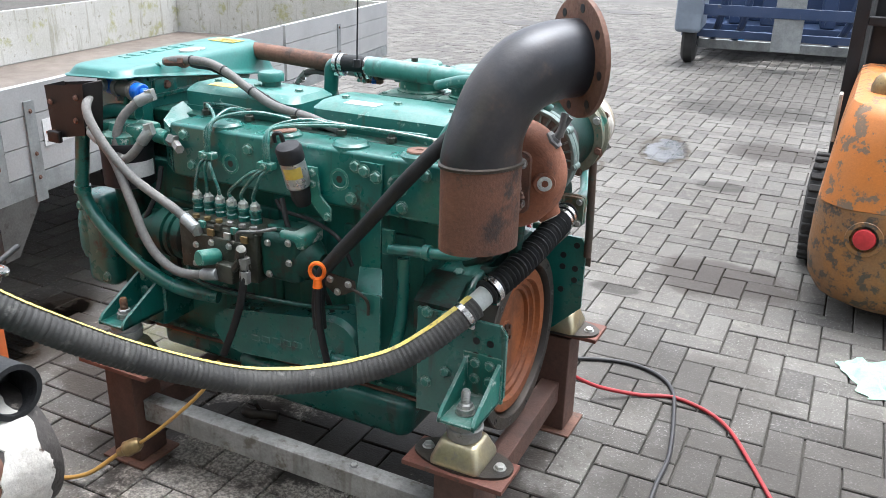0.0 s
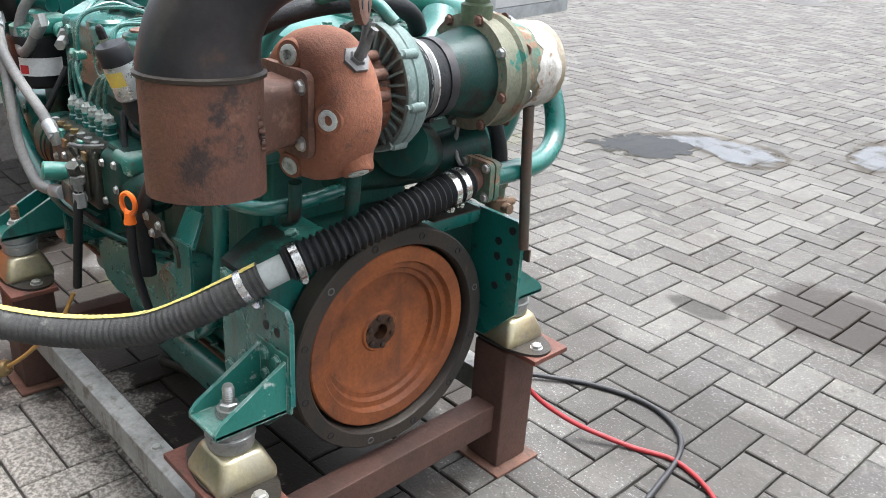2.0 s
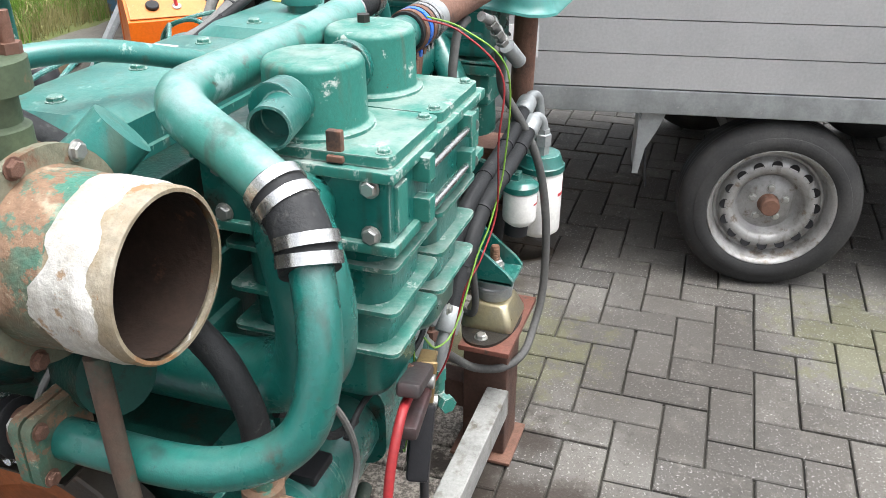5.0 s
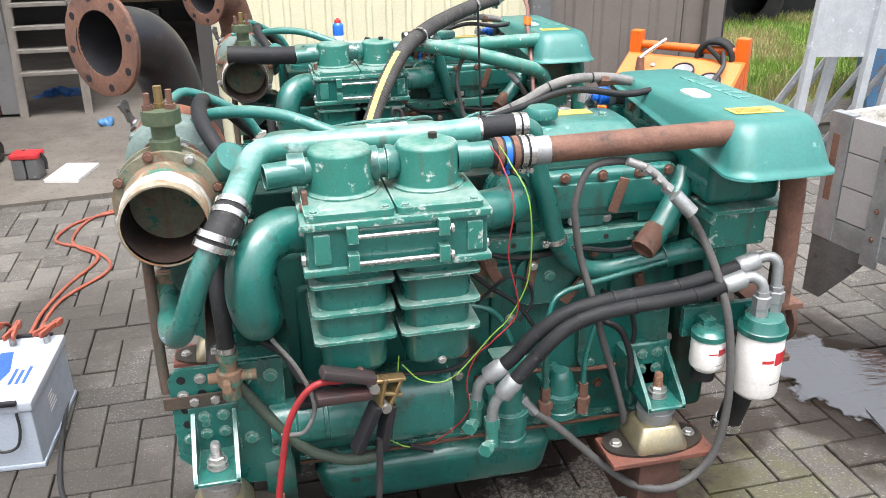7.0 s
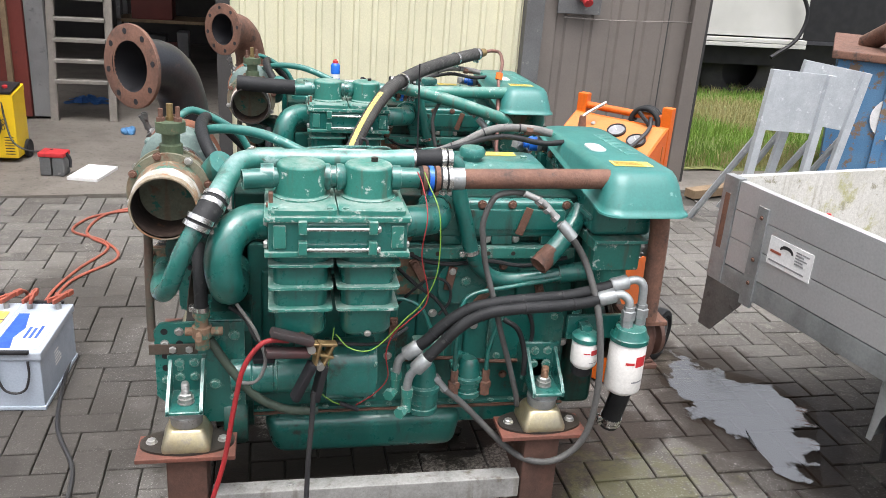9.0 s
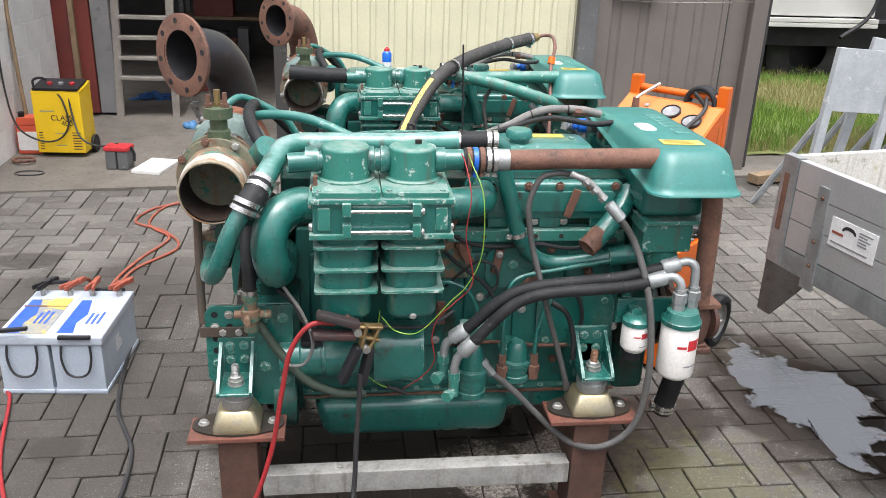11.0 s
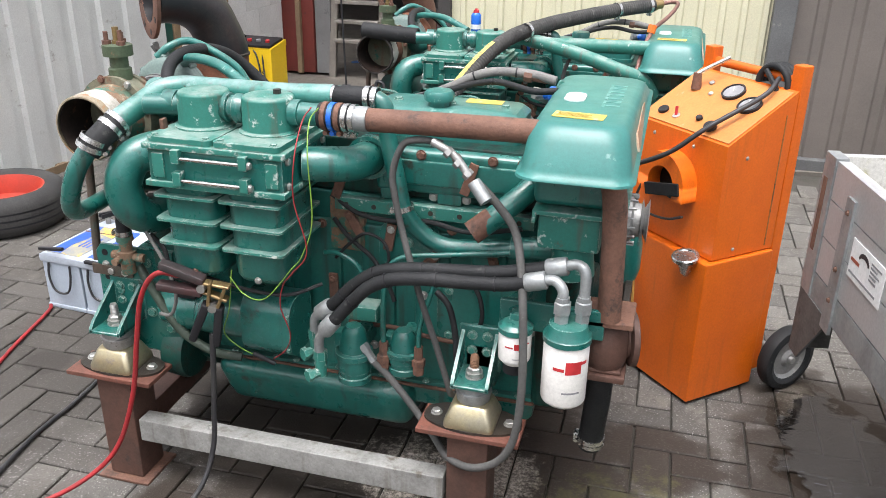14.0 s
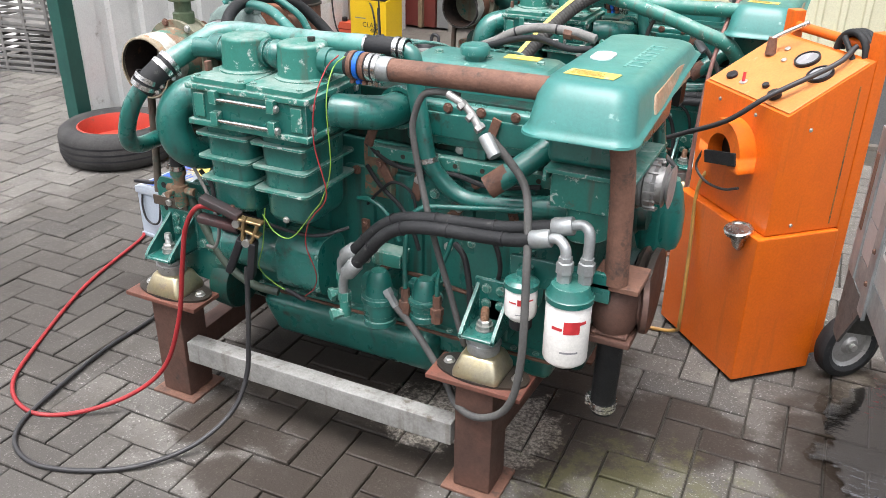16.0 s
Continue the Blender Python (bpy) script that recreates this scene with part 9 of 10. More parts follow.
def road_wheel(u, v, side=1):
    """Trailer wheel with tyre, deep dished rim with a ring of round holes, and rusty hub, facing -v."""
    bm = B()
    R, w = 0.264, 0.165
    lathe(bm, (u, v, R), (0, 1, 0), [(0.020, 0.180), (0.006, 0.186), (0.0, 0.198), (0.0, 0.216), (0.003, 0.224), (0.005, 0.225), (0.010, 0.242), (0.022, 0.257), (0.04, R), (w - 0.04, R), (w - 0.02, 0.258), (w, 0.215), (w - 0.01, 0.172)], 64)
    tyre = part("wheel", bm, TYRE, trailer, "dusty black road wheel with a dished silver rim")
    for off in (0.058, 0.082, 0.107):
        bm = B()
        lathe(bm, (u, v + off, R), (0, 1, 0), [(-0.003, R + 0.0006), (0.003, R + 0.0006)], 56)
        part("tread_groove", bm, PLASTIC_BLK, tyre)
    bm = B()
    # lip, well, hole band, inner dish and hub face
    lathe(bm, (u, v + 0.006, R), (0, 1, 0), [(0.020, 0.185), (0.004, 0.187), (0.0, 0.183), (0.002, 0.177), (0.018, 0.170), (0.036, 0.164), (0.052, 0.158), (0.052, 0.151), (0.040, 0.145), (0.030, 0.136), (0.026, 0.122),
                                              (0.028, 0.108), (0.040, 0.099), (0.060, 0.092), (0.064, 0.086), (0.058, 0.072), (0.050, 0.062), (0.048, 0.0)], 64)
    rim = part("rim", bm, RIM_SILVER, tyre, "silver steel rim, scuffed and grimy, with round holes", 50)
    for k in range(16):
        a = 2 * math.pi * k / 16
        bm = B()
        m = Matrix.Translation((u, v + 0.031, R)) @ Matrix.Rotation(a, 4, 'Y') @ Matrix.Translation((0.130, 0, 0)) @ Matrix.Rotation(radians(-18), 4, 'Z')
        lathe(bm, m @ V(0, 0.005, 0), m.to_3x3() @ V(0, -1, 0), [(0, 0.0), (0, 0.0150), (0.0045, 0.0150), (0.0045, 0.0138), (0.002, 0.0130), (0.002, 0)], 14)
        part("hole", bm, PLASTIC_BLK, rim)
    for k in range(5):
        a = 2 * math.pi * k / 5 + 0.3
        bolt(rim, (u + 0.050 * math.cos(a), v + 0.056, R + 0.050 * math.sin(a)), (0, -1, 0), 0.010, BOLT_ZINC, "wheel_bolt")
    bm = B()
    lathe(bm, (u, v + 0.056, R), (0, -1, 0), [(0, 0.032), (0.016, 0.030), (0.034, 0.028), (0.038, 0.024), (0.038, 0)], 24)
    part("hub_cap", bm, RUST, rim, "rusty hub cap")


for u in (1.14, 1.89):
    road_wheel(u, 0.0)
    t_part("axle", (u - 0.03, 0.1, 0.25), (u + 0.03, TW - 0.1, 0.31), DARK_IRON)
    road_wheel(u, TW - 0.20)
for u in (0.74, 2.19):
    bm = B()
    slab(bm, [(u, 0.04, 0.54), (u, 0.20, 0.54), (u + 0.03, 0.20, 0.30), (u + 0.03, 0.04, 0.30)], (0.005, 0, 0))
    part("mud_flap", bm, PLASTIC_BLK, trailer)
bm = B()
slab(bm, [(0.735, 0.02, 0.545), (0.805, 0.02, 0.545), (0.785, 0.02, 0.49), (0.755, 0.02, 0.43), (0.742, 0.02, 0.35), (0.725, 0.02, 0.35), (0.728, 0.02, 0.45)], (0, 0.004, 0))
slab(bm, [(0.728, 0.02, 0.545), (0.728, 0.02, 0.36), (0.728, 0.14, 0.36), (0.728, 0.14, 0.545)], (0.004, 0, 0))
part("arch_bracket", bm, GALV, trailer, "galvanised mudguard bracket")
t_part("spare_box", (2.61, 0.35, 0.40), (3.01, 0.70, 0.535), PLASTIC_BLK, 0.01)
bm = B()
tube(bm, [(TL - 0.1, 0.35, 0.50), (TL + 0.9, TW / 2 - 0.03, 0.47)], 0.035, 8, 1)
tube(bm, [(TL - 0.1, TW - 0.35, 0.50), (TL + 0.9, TW / 2 + 0.03, 0.47)], 0.035, 8, 1)
part("drawbar", bm, GALV, trailer)
bm = B()
cyl(bm, (TL + 0.22, 0.85, 0.24), (TL + 0.22, 0.85, 0.62), 0.025, 14)
box(bm, (TL + 0.19, 0.81, 0.12), (TL + 0.25, 0.82, 0.26), 0.003)
box(bm, (TL + 0.19, 0.88, 0.12), (TL + 0.25, 0.89, 0.26), 0.003)
part("jockey_leg", bm, DARK_IRON, trailer)
bm = B()
lathe(bm, (TL + 0.22, 0.82, 0.11), (0, 1, 0), [(0, 0), (0, 0.05), (0.004, 0.095), (0.012, 0.11), (0.048, 0.11), (0.056, 0.095), (0.06, 0.05), (0.06, 0)], 30)
part("jockey_wheel", bm, TYRE, trailer)
spray_can(Matrix.Translation((1.957, 0.141, 0.614)), WHITE_CAN, RED_LABEL, "white spray can with a red cap standing on the trailer bed")

# ---- hall, walls and container round the yard ----
CREAM = surf("cream_corrugated_steel", (0.62, 0.60, 0.43), (0.56, 0.545, 0.395), 0.45, 0, 1.5, (0.42, 0.38, 0.27), 0.66, 9, 0.1, 0.1, 90)
GREY_SHEET = surf("grey_corrugated_door", (0.58, 0.60, 0.58), (0.50, 0.51, 0.50), 0.5, 0.0, 1.8, (0.30, 0.295, 0.27), 0.60, 9, 0.12, 0.1, 90)
DARK_SHEET = surf("brown_grey_container_steel", (0.165, 0.145, 0.128), (0.135, 0.12, 0.107), 0.5, 0.1, 1.6, (0.15, 0.14, 0.13), 0.66, 8, 0.1, 0.1, 90)
POST_GREY = surf("grey_door_post", (0.13, 0.135, 0.135), (0.10, 0.10, 0.10), 0.55, 0.2, 3, (0.22, 0.22, 0.21), 0.6, 14, 0.1, 0.12)
GREEN_POST = surf("dark_green_post", (0.012, 0.075, 0.06), (0.01, 0.06, 0.05), 0.45, 0, 4, (0.20, 0.12, 0.08), 0.68, 16, 0.06, 0.1)
WHITE_WALL = surf("whitewashed_block_wall", (0.74, 0.74, 0.73), (0.66, 0.66, 0.65), 0.7, 0, 1.6, (0.42, 0.41, 0.39), 0.64, 8, 0.12, 0.25, 50)
RED_DOOR = surf("oxide_red_door", (0.155, 0.030, 0.022), (0.12, 0.026, 0.02), 0.5, 0, 2.5, (0.08, 0.03, 0.025), 0.64, 10, 0.1, 0.1)
# near-black tone that stands in for the unlit hall interior
HALL_DARK = surf("shaded_hall_tone", (0.045, 0.042, 0.04), (0.03, 0.03, 0.03), 0.8, 0, 1, None, bump=0.1)
WOOD = surf("weathered_timber", (0.24, 0.17, 0.10), (0.18, 0.125, 0.075), 0.75, 0, 9, (0.12, 0.085, 0.055), 0.6, 30, 0.1, 0.3, 120)
WHITE_METAL = surf("white_lorry_body", (0.52, 0.52, 0.49), (0.45, 0.45, 0.42), 0.5, 0, 1.5, (0.40, 0.38, 0.34), 0.66, 9, 0.1, 0.06)


def structure(name, bm, mat, label, cat):
    return tagged(part(name, bm, mat), label, cat, kind="structure")


# concrete apron of the hall
bm = B()
slab(bm, [(-9, 2.38, 0.012), (-1.95, 2.60, 0.012), (-0.75, 2.73, 0.012), (2.2, 3.06, 0.012), (2.2, 9.0, 0.012), (-9, 9.0, 0.012)], (0, 0, -0.03))
structure("hall_floor", bm, CONCRETE, "worn grey concrete apron running into the hall", "floor")
bm = B()
slab(bm, [(2.25, 2.93, 0.008), (6.5, 3.0, 0.008), (6.5, 3.55, 0.008), (2.25, 3.42, 0.008)], (0, 0, -0.03))
structure("kerb_slabs", bm, CONCRETE, "pale concrete slabs before the grass", "pavement")


def ribbed(p0, p1, z0, z1, pitch, depth, mat, name, label, cat, parent=None, flat=0.55):
    """Corrugated sheet between two ground points, ribs as real folds."""
    p0, p1 = V(*p0, 0), V(*p1, 0)
    d = (p1 - p0)
    n = d.length
    d.normalize()
    nr = V(d.y, -d.x, 0)
    prof = []
    s = 0.0
    while s < n:
        prof += [(s, 0), (s + pitch * flat, 0), (s + pitch * (flat + 0.08), depth), (s + pitch * 0.92, depth)]
        s += pitch
    prof = [(min(a, n), b) for a, b in prof] + [(n, 0)]
    bm = B()
    for side in (0.0, -0.03):
        rows = [[bm.verts.new(p0 + d * a + nr * (b + side) + V(0, 0, z)) for a, b in prof] for z in (z0, z1)]
        for k in range(len(prof) - 1):
            bm.faces.new((rows[0][k], rows[0][k + 1], rows[1][k + 1], rows[1][k]))
    bmesh.ops.remove_doubles(bm, verts=bm.verts, dist=0.0002)
    o = part(name, bm, mat, parent)
    if not parent:
        tagged(o, label, cat, kind="structure")
    return o


ribbed((-0.16, 3.14), (1.70, 3.14), 0.02, 3.4, 0.115, 0.018, CREAM, "wall_cream", "cream corrugated steel wall with small dents", "wall", flat=0.62)
ribbed((1.80, 3.12), (2.86, 3.14), 0.06, 2.6, 0.185, -0.013, DARK_SHEET, "container_wall", "brown-grey corrugated container side", "wall", flat=0.6)
bm = B()
box(bm, (1.69, 3.06, 0.0), (1.81, 3.2, 3.3), 0.006)
structure("post_grey", bm, POST_GREY, "grey steel corner post", "post")
bm = B()
box(bm, (2.84, 3.075, 0.0), (2.945, 3.24, 2.6), 0.008)
structure("container_post", bm, DARK_SHEET, "dark steel corner post of the container", "post")
bm = B()
box(bm, (1.80, 3.07, 0.0), (2.88, 3.16, 0.075), 0.005)
structure("container_sill", bm, POST_GREY, "steel bottom rail of the container", "rail")
bm = B()
box(bm, (1.80, 3.15, 0.0), (3.0, 6.5, 2.6))
structure("container_body", bm, HALL_DARK, "closed body of the container", "container")
# socket plate with a red plug on the container
sock = thing("wall_socket", "grey socket plate with a red plug on the container wall", "socket")
bm = B()
box(bm, (1.90, 3.075, 1.14), (2.19, 3.085, 1.44), 0.003)
part("plate", bm, POST_GREY, sock)
bm = B()
lathe(bm, (2.06, 3.075, 1.28), (0.1, -0.8, -0.6), [(0, 0), (0, 0.045), (0.05, 0.042), (0.06, 0.034), (0.11, 0.03), (0.11, 0)], 16)
part("red_plug", bm, RED_LABEL, sock)
bm = B()
tube(bm, [(1.95, 3.09, 1.115), (2.3, 3.09, 1.11), (2.84, 3.09, 1.125)], 0.004, 6, 4)
part("conduit", bm, DARK_SHEET, sock)

# sliding corrugated door with its green post and bottom beam
ribbed((-1.935, 2.78), (-2.085, 1.20), 0.03, 3.4, 0.21, 0.022, GREY_SHEET, "sliding_door", "pale grey corrugated sliding door, dented", "door", flat=0.55)
for x, y, nm in ((-1.945, 2.82, "post_green"), (-2.10, 1.155, "post_green")):
    bm = B()
    box(bm, (x - 0.045, y - 0.045, 0), (x + 0.035, y + 0.045, 3.4), 0.005)
    structure(nm, bm, GREEN_POST, "dark green steel door post", "post")
bm = B()
box(bm, (-1.995, 2.87, 0), (-1.90, 2.94, 3.4), 0.004)
structure("post_timber", bm, WOOD, "weathered timber door post", "post")
bm = B()
slab(bm, [(-1.90, 2.75, 0.0), (-2.055, 1.12, 0.0), (-2.14, 1.12, 0.0), (-1.985, 2.75, 0.0)], (0, 0, 0.045))
structure("door_sill", bm, WOOD, "dirty timber sill under the sliding door", "sill")
# whitewashed block wall: each block its own piece
wall_left = tagged(new("wall_white"), "whitewashed concrete block wall", "wall", kind="structure")
blk = B()
box(blk, (-0.05, -0.197, -0.097), (0.05, 0.197, 0.097), 0.002, 1)
bmesh.ops.recalc_face_normals(blk, faces=blk.faces)
BLK = bpy.data.meshes.new("block")
blk.to_mesh(BLK)
blk.free()
BLK.materials.append(WHITE_WALL)
for r in range(17):
    for k in range(4):
        y = 3.13 + 0.398 * k + (0.199 if r % 2 else 0)
        if k < 3 or not r % 2:
            put("block", BLK, wall_left, Matrix.Translation((-2.0, y, 0.105 + 0.198 * r)))
    if r % 2:
        for y in (3.0305, 4.4235):
            put("block", BLK, wall_left, Matrix.Translation((-2.0, y, 0.105 + 0.198 * r)) @ Matrix.Diagonal((1, 0.5, 1, 1)))
bm = B()
box(bm, (-2.06, 2.94, 0), (-1.953, 4.52, 3.4))
part("mortar", bm, WHITE_WALL, wall_left)
# red door, pale panel, hall shell
bm = B()
box(bm, (-2.06, 4.58, 0.03), (-1.70, 4.65, 3.3), 0.01)
structure("door_red", bm, RED_DOOR, "oxide red steel door standing open", "door")
bm = B()
box(bm, (-1.84, 4.535, 0.03), (-1.80, 4.578, 3.3), 0.004)
structure("trim_timber", bm, WOOD, "bare timber batten on the door", "trim")
bm = B()
box(bm, (-1.695, 4.60, 0.03), (-1.56, 4.66, 3.3), 0.006)
structure("panel_grey", bm, surf("dull_grey_panel", (0.20, 0.20, 0.20), (0.15, 0.15, 0.15), 0.6, 0, 2, (0.10, 0.10, 0.10), 0.6, 9, 0.1, 0.1), "pale grey sheet panel beside the door", "panel")
# inner walls coloured near-black, the hall's shade put into their colour
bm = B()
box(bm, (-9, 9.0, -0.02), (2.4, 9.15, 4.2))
structure("wall_back", bm, HALL_DARK, "back wall of the hall, near-black in place of its shade", "wall")
# unseen roof and lintel, added to block the sky from the hall
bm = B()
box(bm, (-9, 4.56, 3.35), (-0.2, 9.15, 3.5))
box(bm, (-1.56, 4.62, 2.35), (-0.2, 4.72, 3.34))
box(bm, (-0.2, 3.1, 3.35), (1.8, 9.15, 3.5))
structure("ceiling", bm, HALL_DARK, "unseen roof and lintel added to keep the hall dark", "ceiling")
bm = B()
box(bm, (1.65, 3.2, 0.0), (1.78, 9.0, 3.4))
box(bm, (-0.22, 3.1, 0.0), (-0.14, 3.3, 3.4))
structure("wall_side", bm, HALL_DARK, "inner side wall of the hall, near-black in place of its shade", "wall")
bm = B()
box(bm, (-9.1, 2.9, 0), (-9, 9.0, 3.5))
box(bm, (-9, 2.45, 0.0), (-3.9, 2.6, 3.4))
structure("wall_west", bm, WHITE_WALL, "white front wall of the hall", "wall")
# white glazed door seen past the post, with crates before it
wd = tagged(new("door_white"), "white plastic door with glass panes", "door", kind="structure")
bm = B()
box(bm, (-3.9, 2.48, 0.05), (-3.10, 2.55, 0.32), 0.006)
box(bm, (-3.9, 2.48, 0.32), (-3.80, 2.55, 2.1), 0.006)
box(bm, (-3.20, 2.48, 0.32), (-3.10, 2.55, 2.1), 0.006)
box(bm, (-3.9, 2.48, 2.1), (-3.10, 2.55, 2.2), 0.006)
part("door_leaf", bm, WHITE_METAL, wd)
bm = B()
box(bm, (-3.80, 2.51, 0.32), (-3.20, 2.52, 2.1))
part("pane", bm, PLASTIC_BLK, wd)
bm = B()
cyl(bm, (-3.215, 2.475, 0.62), (-3.215, 2.44, 0.62), 0.015, 10)
part("door_handle", bm, PLASTIC_BLK, wd)
bm = B()
box(bm, (-3.10, 2.46, 0), (-2.14, 2.56, 3.4))
structure("wall_front", bm, WHITE_WALL, "white front wall beside the glazed door", "wall")
def crate(m, label):
    c = thing("plastic_crate", label, "crate", "crates by the white door", m)
    for k in range(7):
        z = 0.02 + 0.042 * k
        for lo, hi in (((-0.3, -0.2, z), (0.3, -0.19, z + 0.02)), ((-0.3, 0.19, z), (0.3, 0.2, z + 0.02)), ((-0.3, -0.19, z), (-0.29, 0.19, z + 0.02)), ((0.29, -0.19, z), (0.3, 0.19, z + 0.02))):
            bm = B()
            box(bm, lo, hi, 0.002, 1)
            part("slat", bm, GREY_HOSE, c)
    for x in (-0.295, -0.1, 0.1, 0.295):
        for y in (-0.195, 0.195):
            bm = B()
            box(bm, (x - 0.012, y - 0.007, 0), (x + 0.012, y + 0.007, 0.30), 0.002, 1)
            part("corner_rib", bm, GREY_HOSE, c)
    bm = B()
    box(bm, (-0.3, -0.2, 0), (0.3, 0.2, 0.012))
    part("base", bm, GREY_HOSE, c)
    return c


crate(pose(-3.62, 2.18, 0, 0, 0, 12), "stacked grey plastic crate, slatted sides")
crate(pose(-3.60, 2.19, 0.302, 0, 0, 6), "grey slatted plastic crate stacked on another")
bm = B()
lathe(bm, (-3.42, 2.35, 0.012), (0, 0, 1), [(0, 0), (0, 0.11), (0.02, 0.13), (0.36, 0.13), (0.40, 0.11), (0.42, 0.03), (0.46, 0.03), (0.46, 0)], 24)
tagged(part("gas_bottle", bm, surf("yellow_bottle_paint", (0.66, 0.44, 0.03), (0.58, 0.38, 0.03), 0.4, 0, 6, (0.4, 0.25, 0.05), 0.64, 20)), "round yellow container by the white door", "container")

# crumpled blue cloth on the hall floor
bm = B()
rows = [[bm.verts.new((-1.43 + 0.030 * (i - 5) * (1 + 0.25 * math.sin(j)), 5.26 + 0.026 * (j - 4) * (1 + 0.2 * math.cos(i * 1.7)), 0.016 + 0.075 * max(0.0, 0.5 + noise.noise(V(i * 0.55, j * 0.6, 2.3))) * max(0.0, 1 - ((i - 5) / 5.5) ** 2) * max(0.0, 1 - ((j - 4) / 4.6) ** 2))) for i in range(11)] for j in range(9)]
for a, b in zip(rows, rows[1:]):
    for k in range(10):
        bm.faces.new((a[k], a[k + 1], b[k + 1], b[k]))
bmesh.ops.solidify(bm, geom=list(bm.faces), thickness=0.002)
tagged(part("cloth", bm, surf("blue_cloth", (0.05, 0.16, 0.42), (0.03, 0.11, 0.33), 0.8, 0, 20, None, bump=0.2)), "crumpled blue cloth lying on the concrete floor", "cloth")

# ---- ladder rack and hall clutter ----
lad = thing("step_ladder", "grey wooden step ladder with wide treads in the hall", "ladder")
for x in (-1.54, -1.11):
    bm = B()
    slab(bm, [(x - 0.028, 4.55, 0.012), (x + 0.028, 4.55, 0.012), (x + 0.035 + (0.03 if x < -1.2 else -0.03), 4.90, 2.4), (x - 0.035 + (0.03 if x < -1.2 else -0.03), 4.90, 2.4)], (0, 0.03, 0))
    part("side_rail", bm, surf("grey_wood_rail", (0.22, 0.20, 0.175), (0.17, 0.155, 0.135), 0.7, 0, 8, None, bump=0.2), lad)
for k in range(13):
    bm = B()
    z = 0.30 + 0.152 * k
    y = 4.55 + 0.35 * z / 2.4
    box(bm, (-1.515 + 0.002 * k, y - 0.05, z), (-1.135 - 0.002 * k, y + 0.05, z + 0.025), 0.003)
    part("tread", bm, surf("grey_wood_tread", (0.24, 0.225, 0.20), (0.19, 0.175, 0.155), 0.7, 0, 8, None, bump=0.2) if k == 0 else bpy.data.materials["grey_wood_tread"], lad)
rh = random.Random(12)
for k in range(9):
    bm = B()
    x, z, w, h = -1.3 + rh.uniform(0, 0.5), 0.02, rh.uniform(0.1, 0.25), rh.uniform(0.1, 0.5)
    y = 5.6 + 0.22 * k
    box(bm, (x, y, 0.012), (x + w, y + 0.2, 0.012 + h), 0.008)
    tagged(part("storage_box", bm, (RED_DOOR, HALL_DARK, POST_GREY)[k % 3]), ("red", "black", "grey")[k % 3] + " box stored on the hall floor", "box", "boxes in the hall")
shelf = thing("storage_shelf", "dark steel shelf in the hall with red trays", "shelf")
for x in (-1.42, -0.3):
    for y in (6.9, 7.3):
        bm = B()
        box(bm, (x - 0.02, y - 0.02, 0.012), (x + 0.02, y + 0.02, 2.6))
        part("upright", bm, RED_DOOR if x > -1 else POST_GREY, shelf)
for z in (0.5, 1.0, 1.5, 2.0):
    bm = B()
    box(bm, (-1.44, 6.88, z), (-0.28, 7.32, z + 0.03))
    part("board", bm, WOOD, shelf)
    bm = B()
    box(bm, (-1.3, 6.9, z + 0.03), (-0.9, 7.2, z + 0.25), 0.01)
    part("tray", bm, RED_DOOR if z < 1.2 else HALL_DARK, shelf)
bm = B()
tube(bm, [(-0.95 + 0.03 * math.cos(a), 4.2 + 0.04 * math.sin(a * 2), 0.03 + 0.012 * math.sin(a * 3)) for a in [0.7 * k for k in range(10)]], 0.022, 8, 4)
tagged(part("blue_rag", bm, surf("blue_cloth", (0.08, 0.22, 0.42), (0.06, 0.17, 0.34), 0.8, 0, 14, None, bump=0.5, fine=60)), "crumpled blue rag on the concrete floor", "rag")

# ---- battery charger on wheels ----
CHARGER_YELLOW = surf("yellow_charger_paint", (0.80, 0.53, 0.012), (0.74, 0.48, 0.012), 0.38, 0, 4, (0.45, 0.32, 0.06), 0.70, 24, 0.06, 0.05, coat=0.15)
chg = thing("battery_charger", "yellow battery charger on small wheels with dark top panel and leads", "charger", "", pose(-1.78, 3.36, 0.012, 0, 0, -3))
bm = B()
box(bm, (0, 0, 0.03), (0.305, 0.22, 0.43), 0.008)
slab(bm, [(0, 0.0, 0.428), (0, 0.22, 0.428), (0, 0.22, 0.468), (0, 0.0, 0.432)], (0.305, 0, 0))
part("case", bm, CHARGER_YELLOW, chg)
bm = B()
box(bm, (0.01, 0.005, 0.0), (0.295, 0.20, 0.018), 0.004, 2, Matrix.Translation((0, 0.0, 0.435)) @ Matrix.Rotation(radians(9), 4, 'X'))
part("top_panel", bm, PLASTIC_BLK, chg)
for k in range(3):
    bm = B()
    cyl(bm, (0.10 + 0.07 * k, 0.08, 0.455), (0.10 + 0.07 * k, 0.075, 0.48), 0.016, 12)
    part("knob", bm, (RED_LABEL, GREY_PRINT, RED_LABEL)[k], chg)
bm = B()
tube(bm, [(0.02, 0.02, 0.45), (0.02, 0.02, 0.50), (0.06, 0.03, 0.515), (0.09, 0.05, 0.50)], 0.008, 8, 4)
part("handle", bm, PLASTIC_BLK, chg)
fm = Matrix.Translation((0.175, -0.001, 0.262)) @ Matrix.Rotation(radians(90), 4, 'X')
letters("CLASS", 0.050, fm, INK, chg, "lettering", 0.0006, 'CENTER')
letters("400", 0.048, fm @ Matrix.Translation((0.03, -0.036, 0)), INK, chg, "lettering", 0.0006, 'CENTER')
rc = random.Random(6)
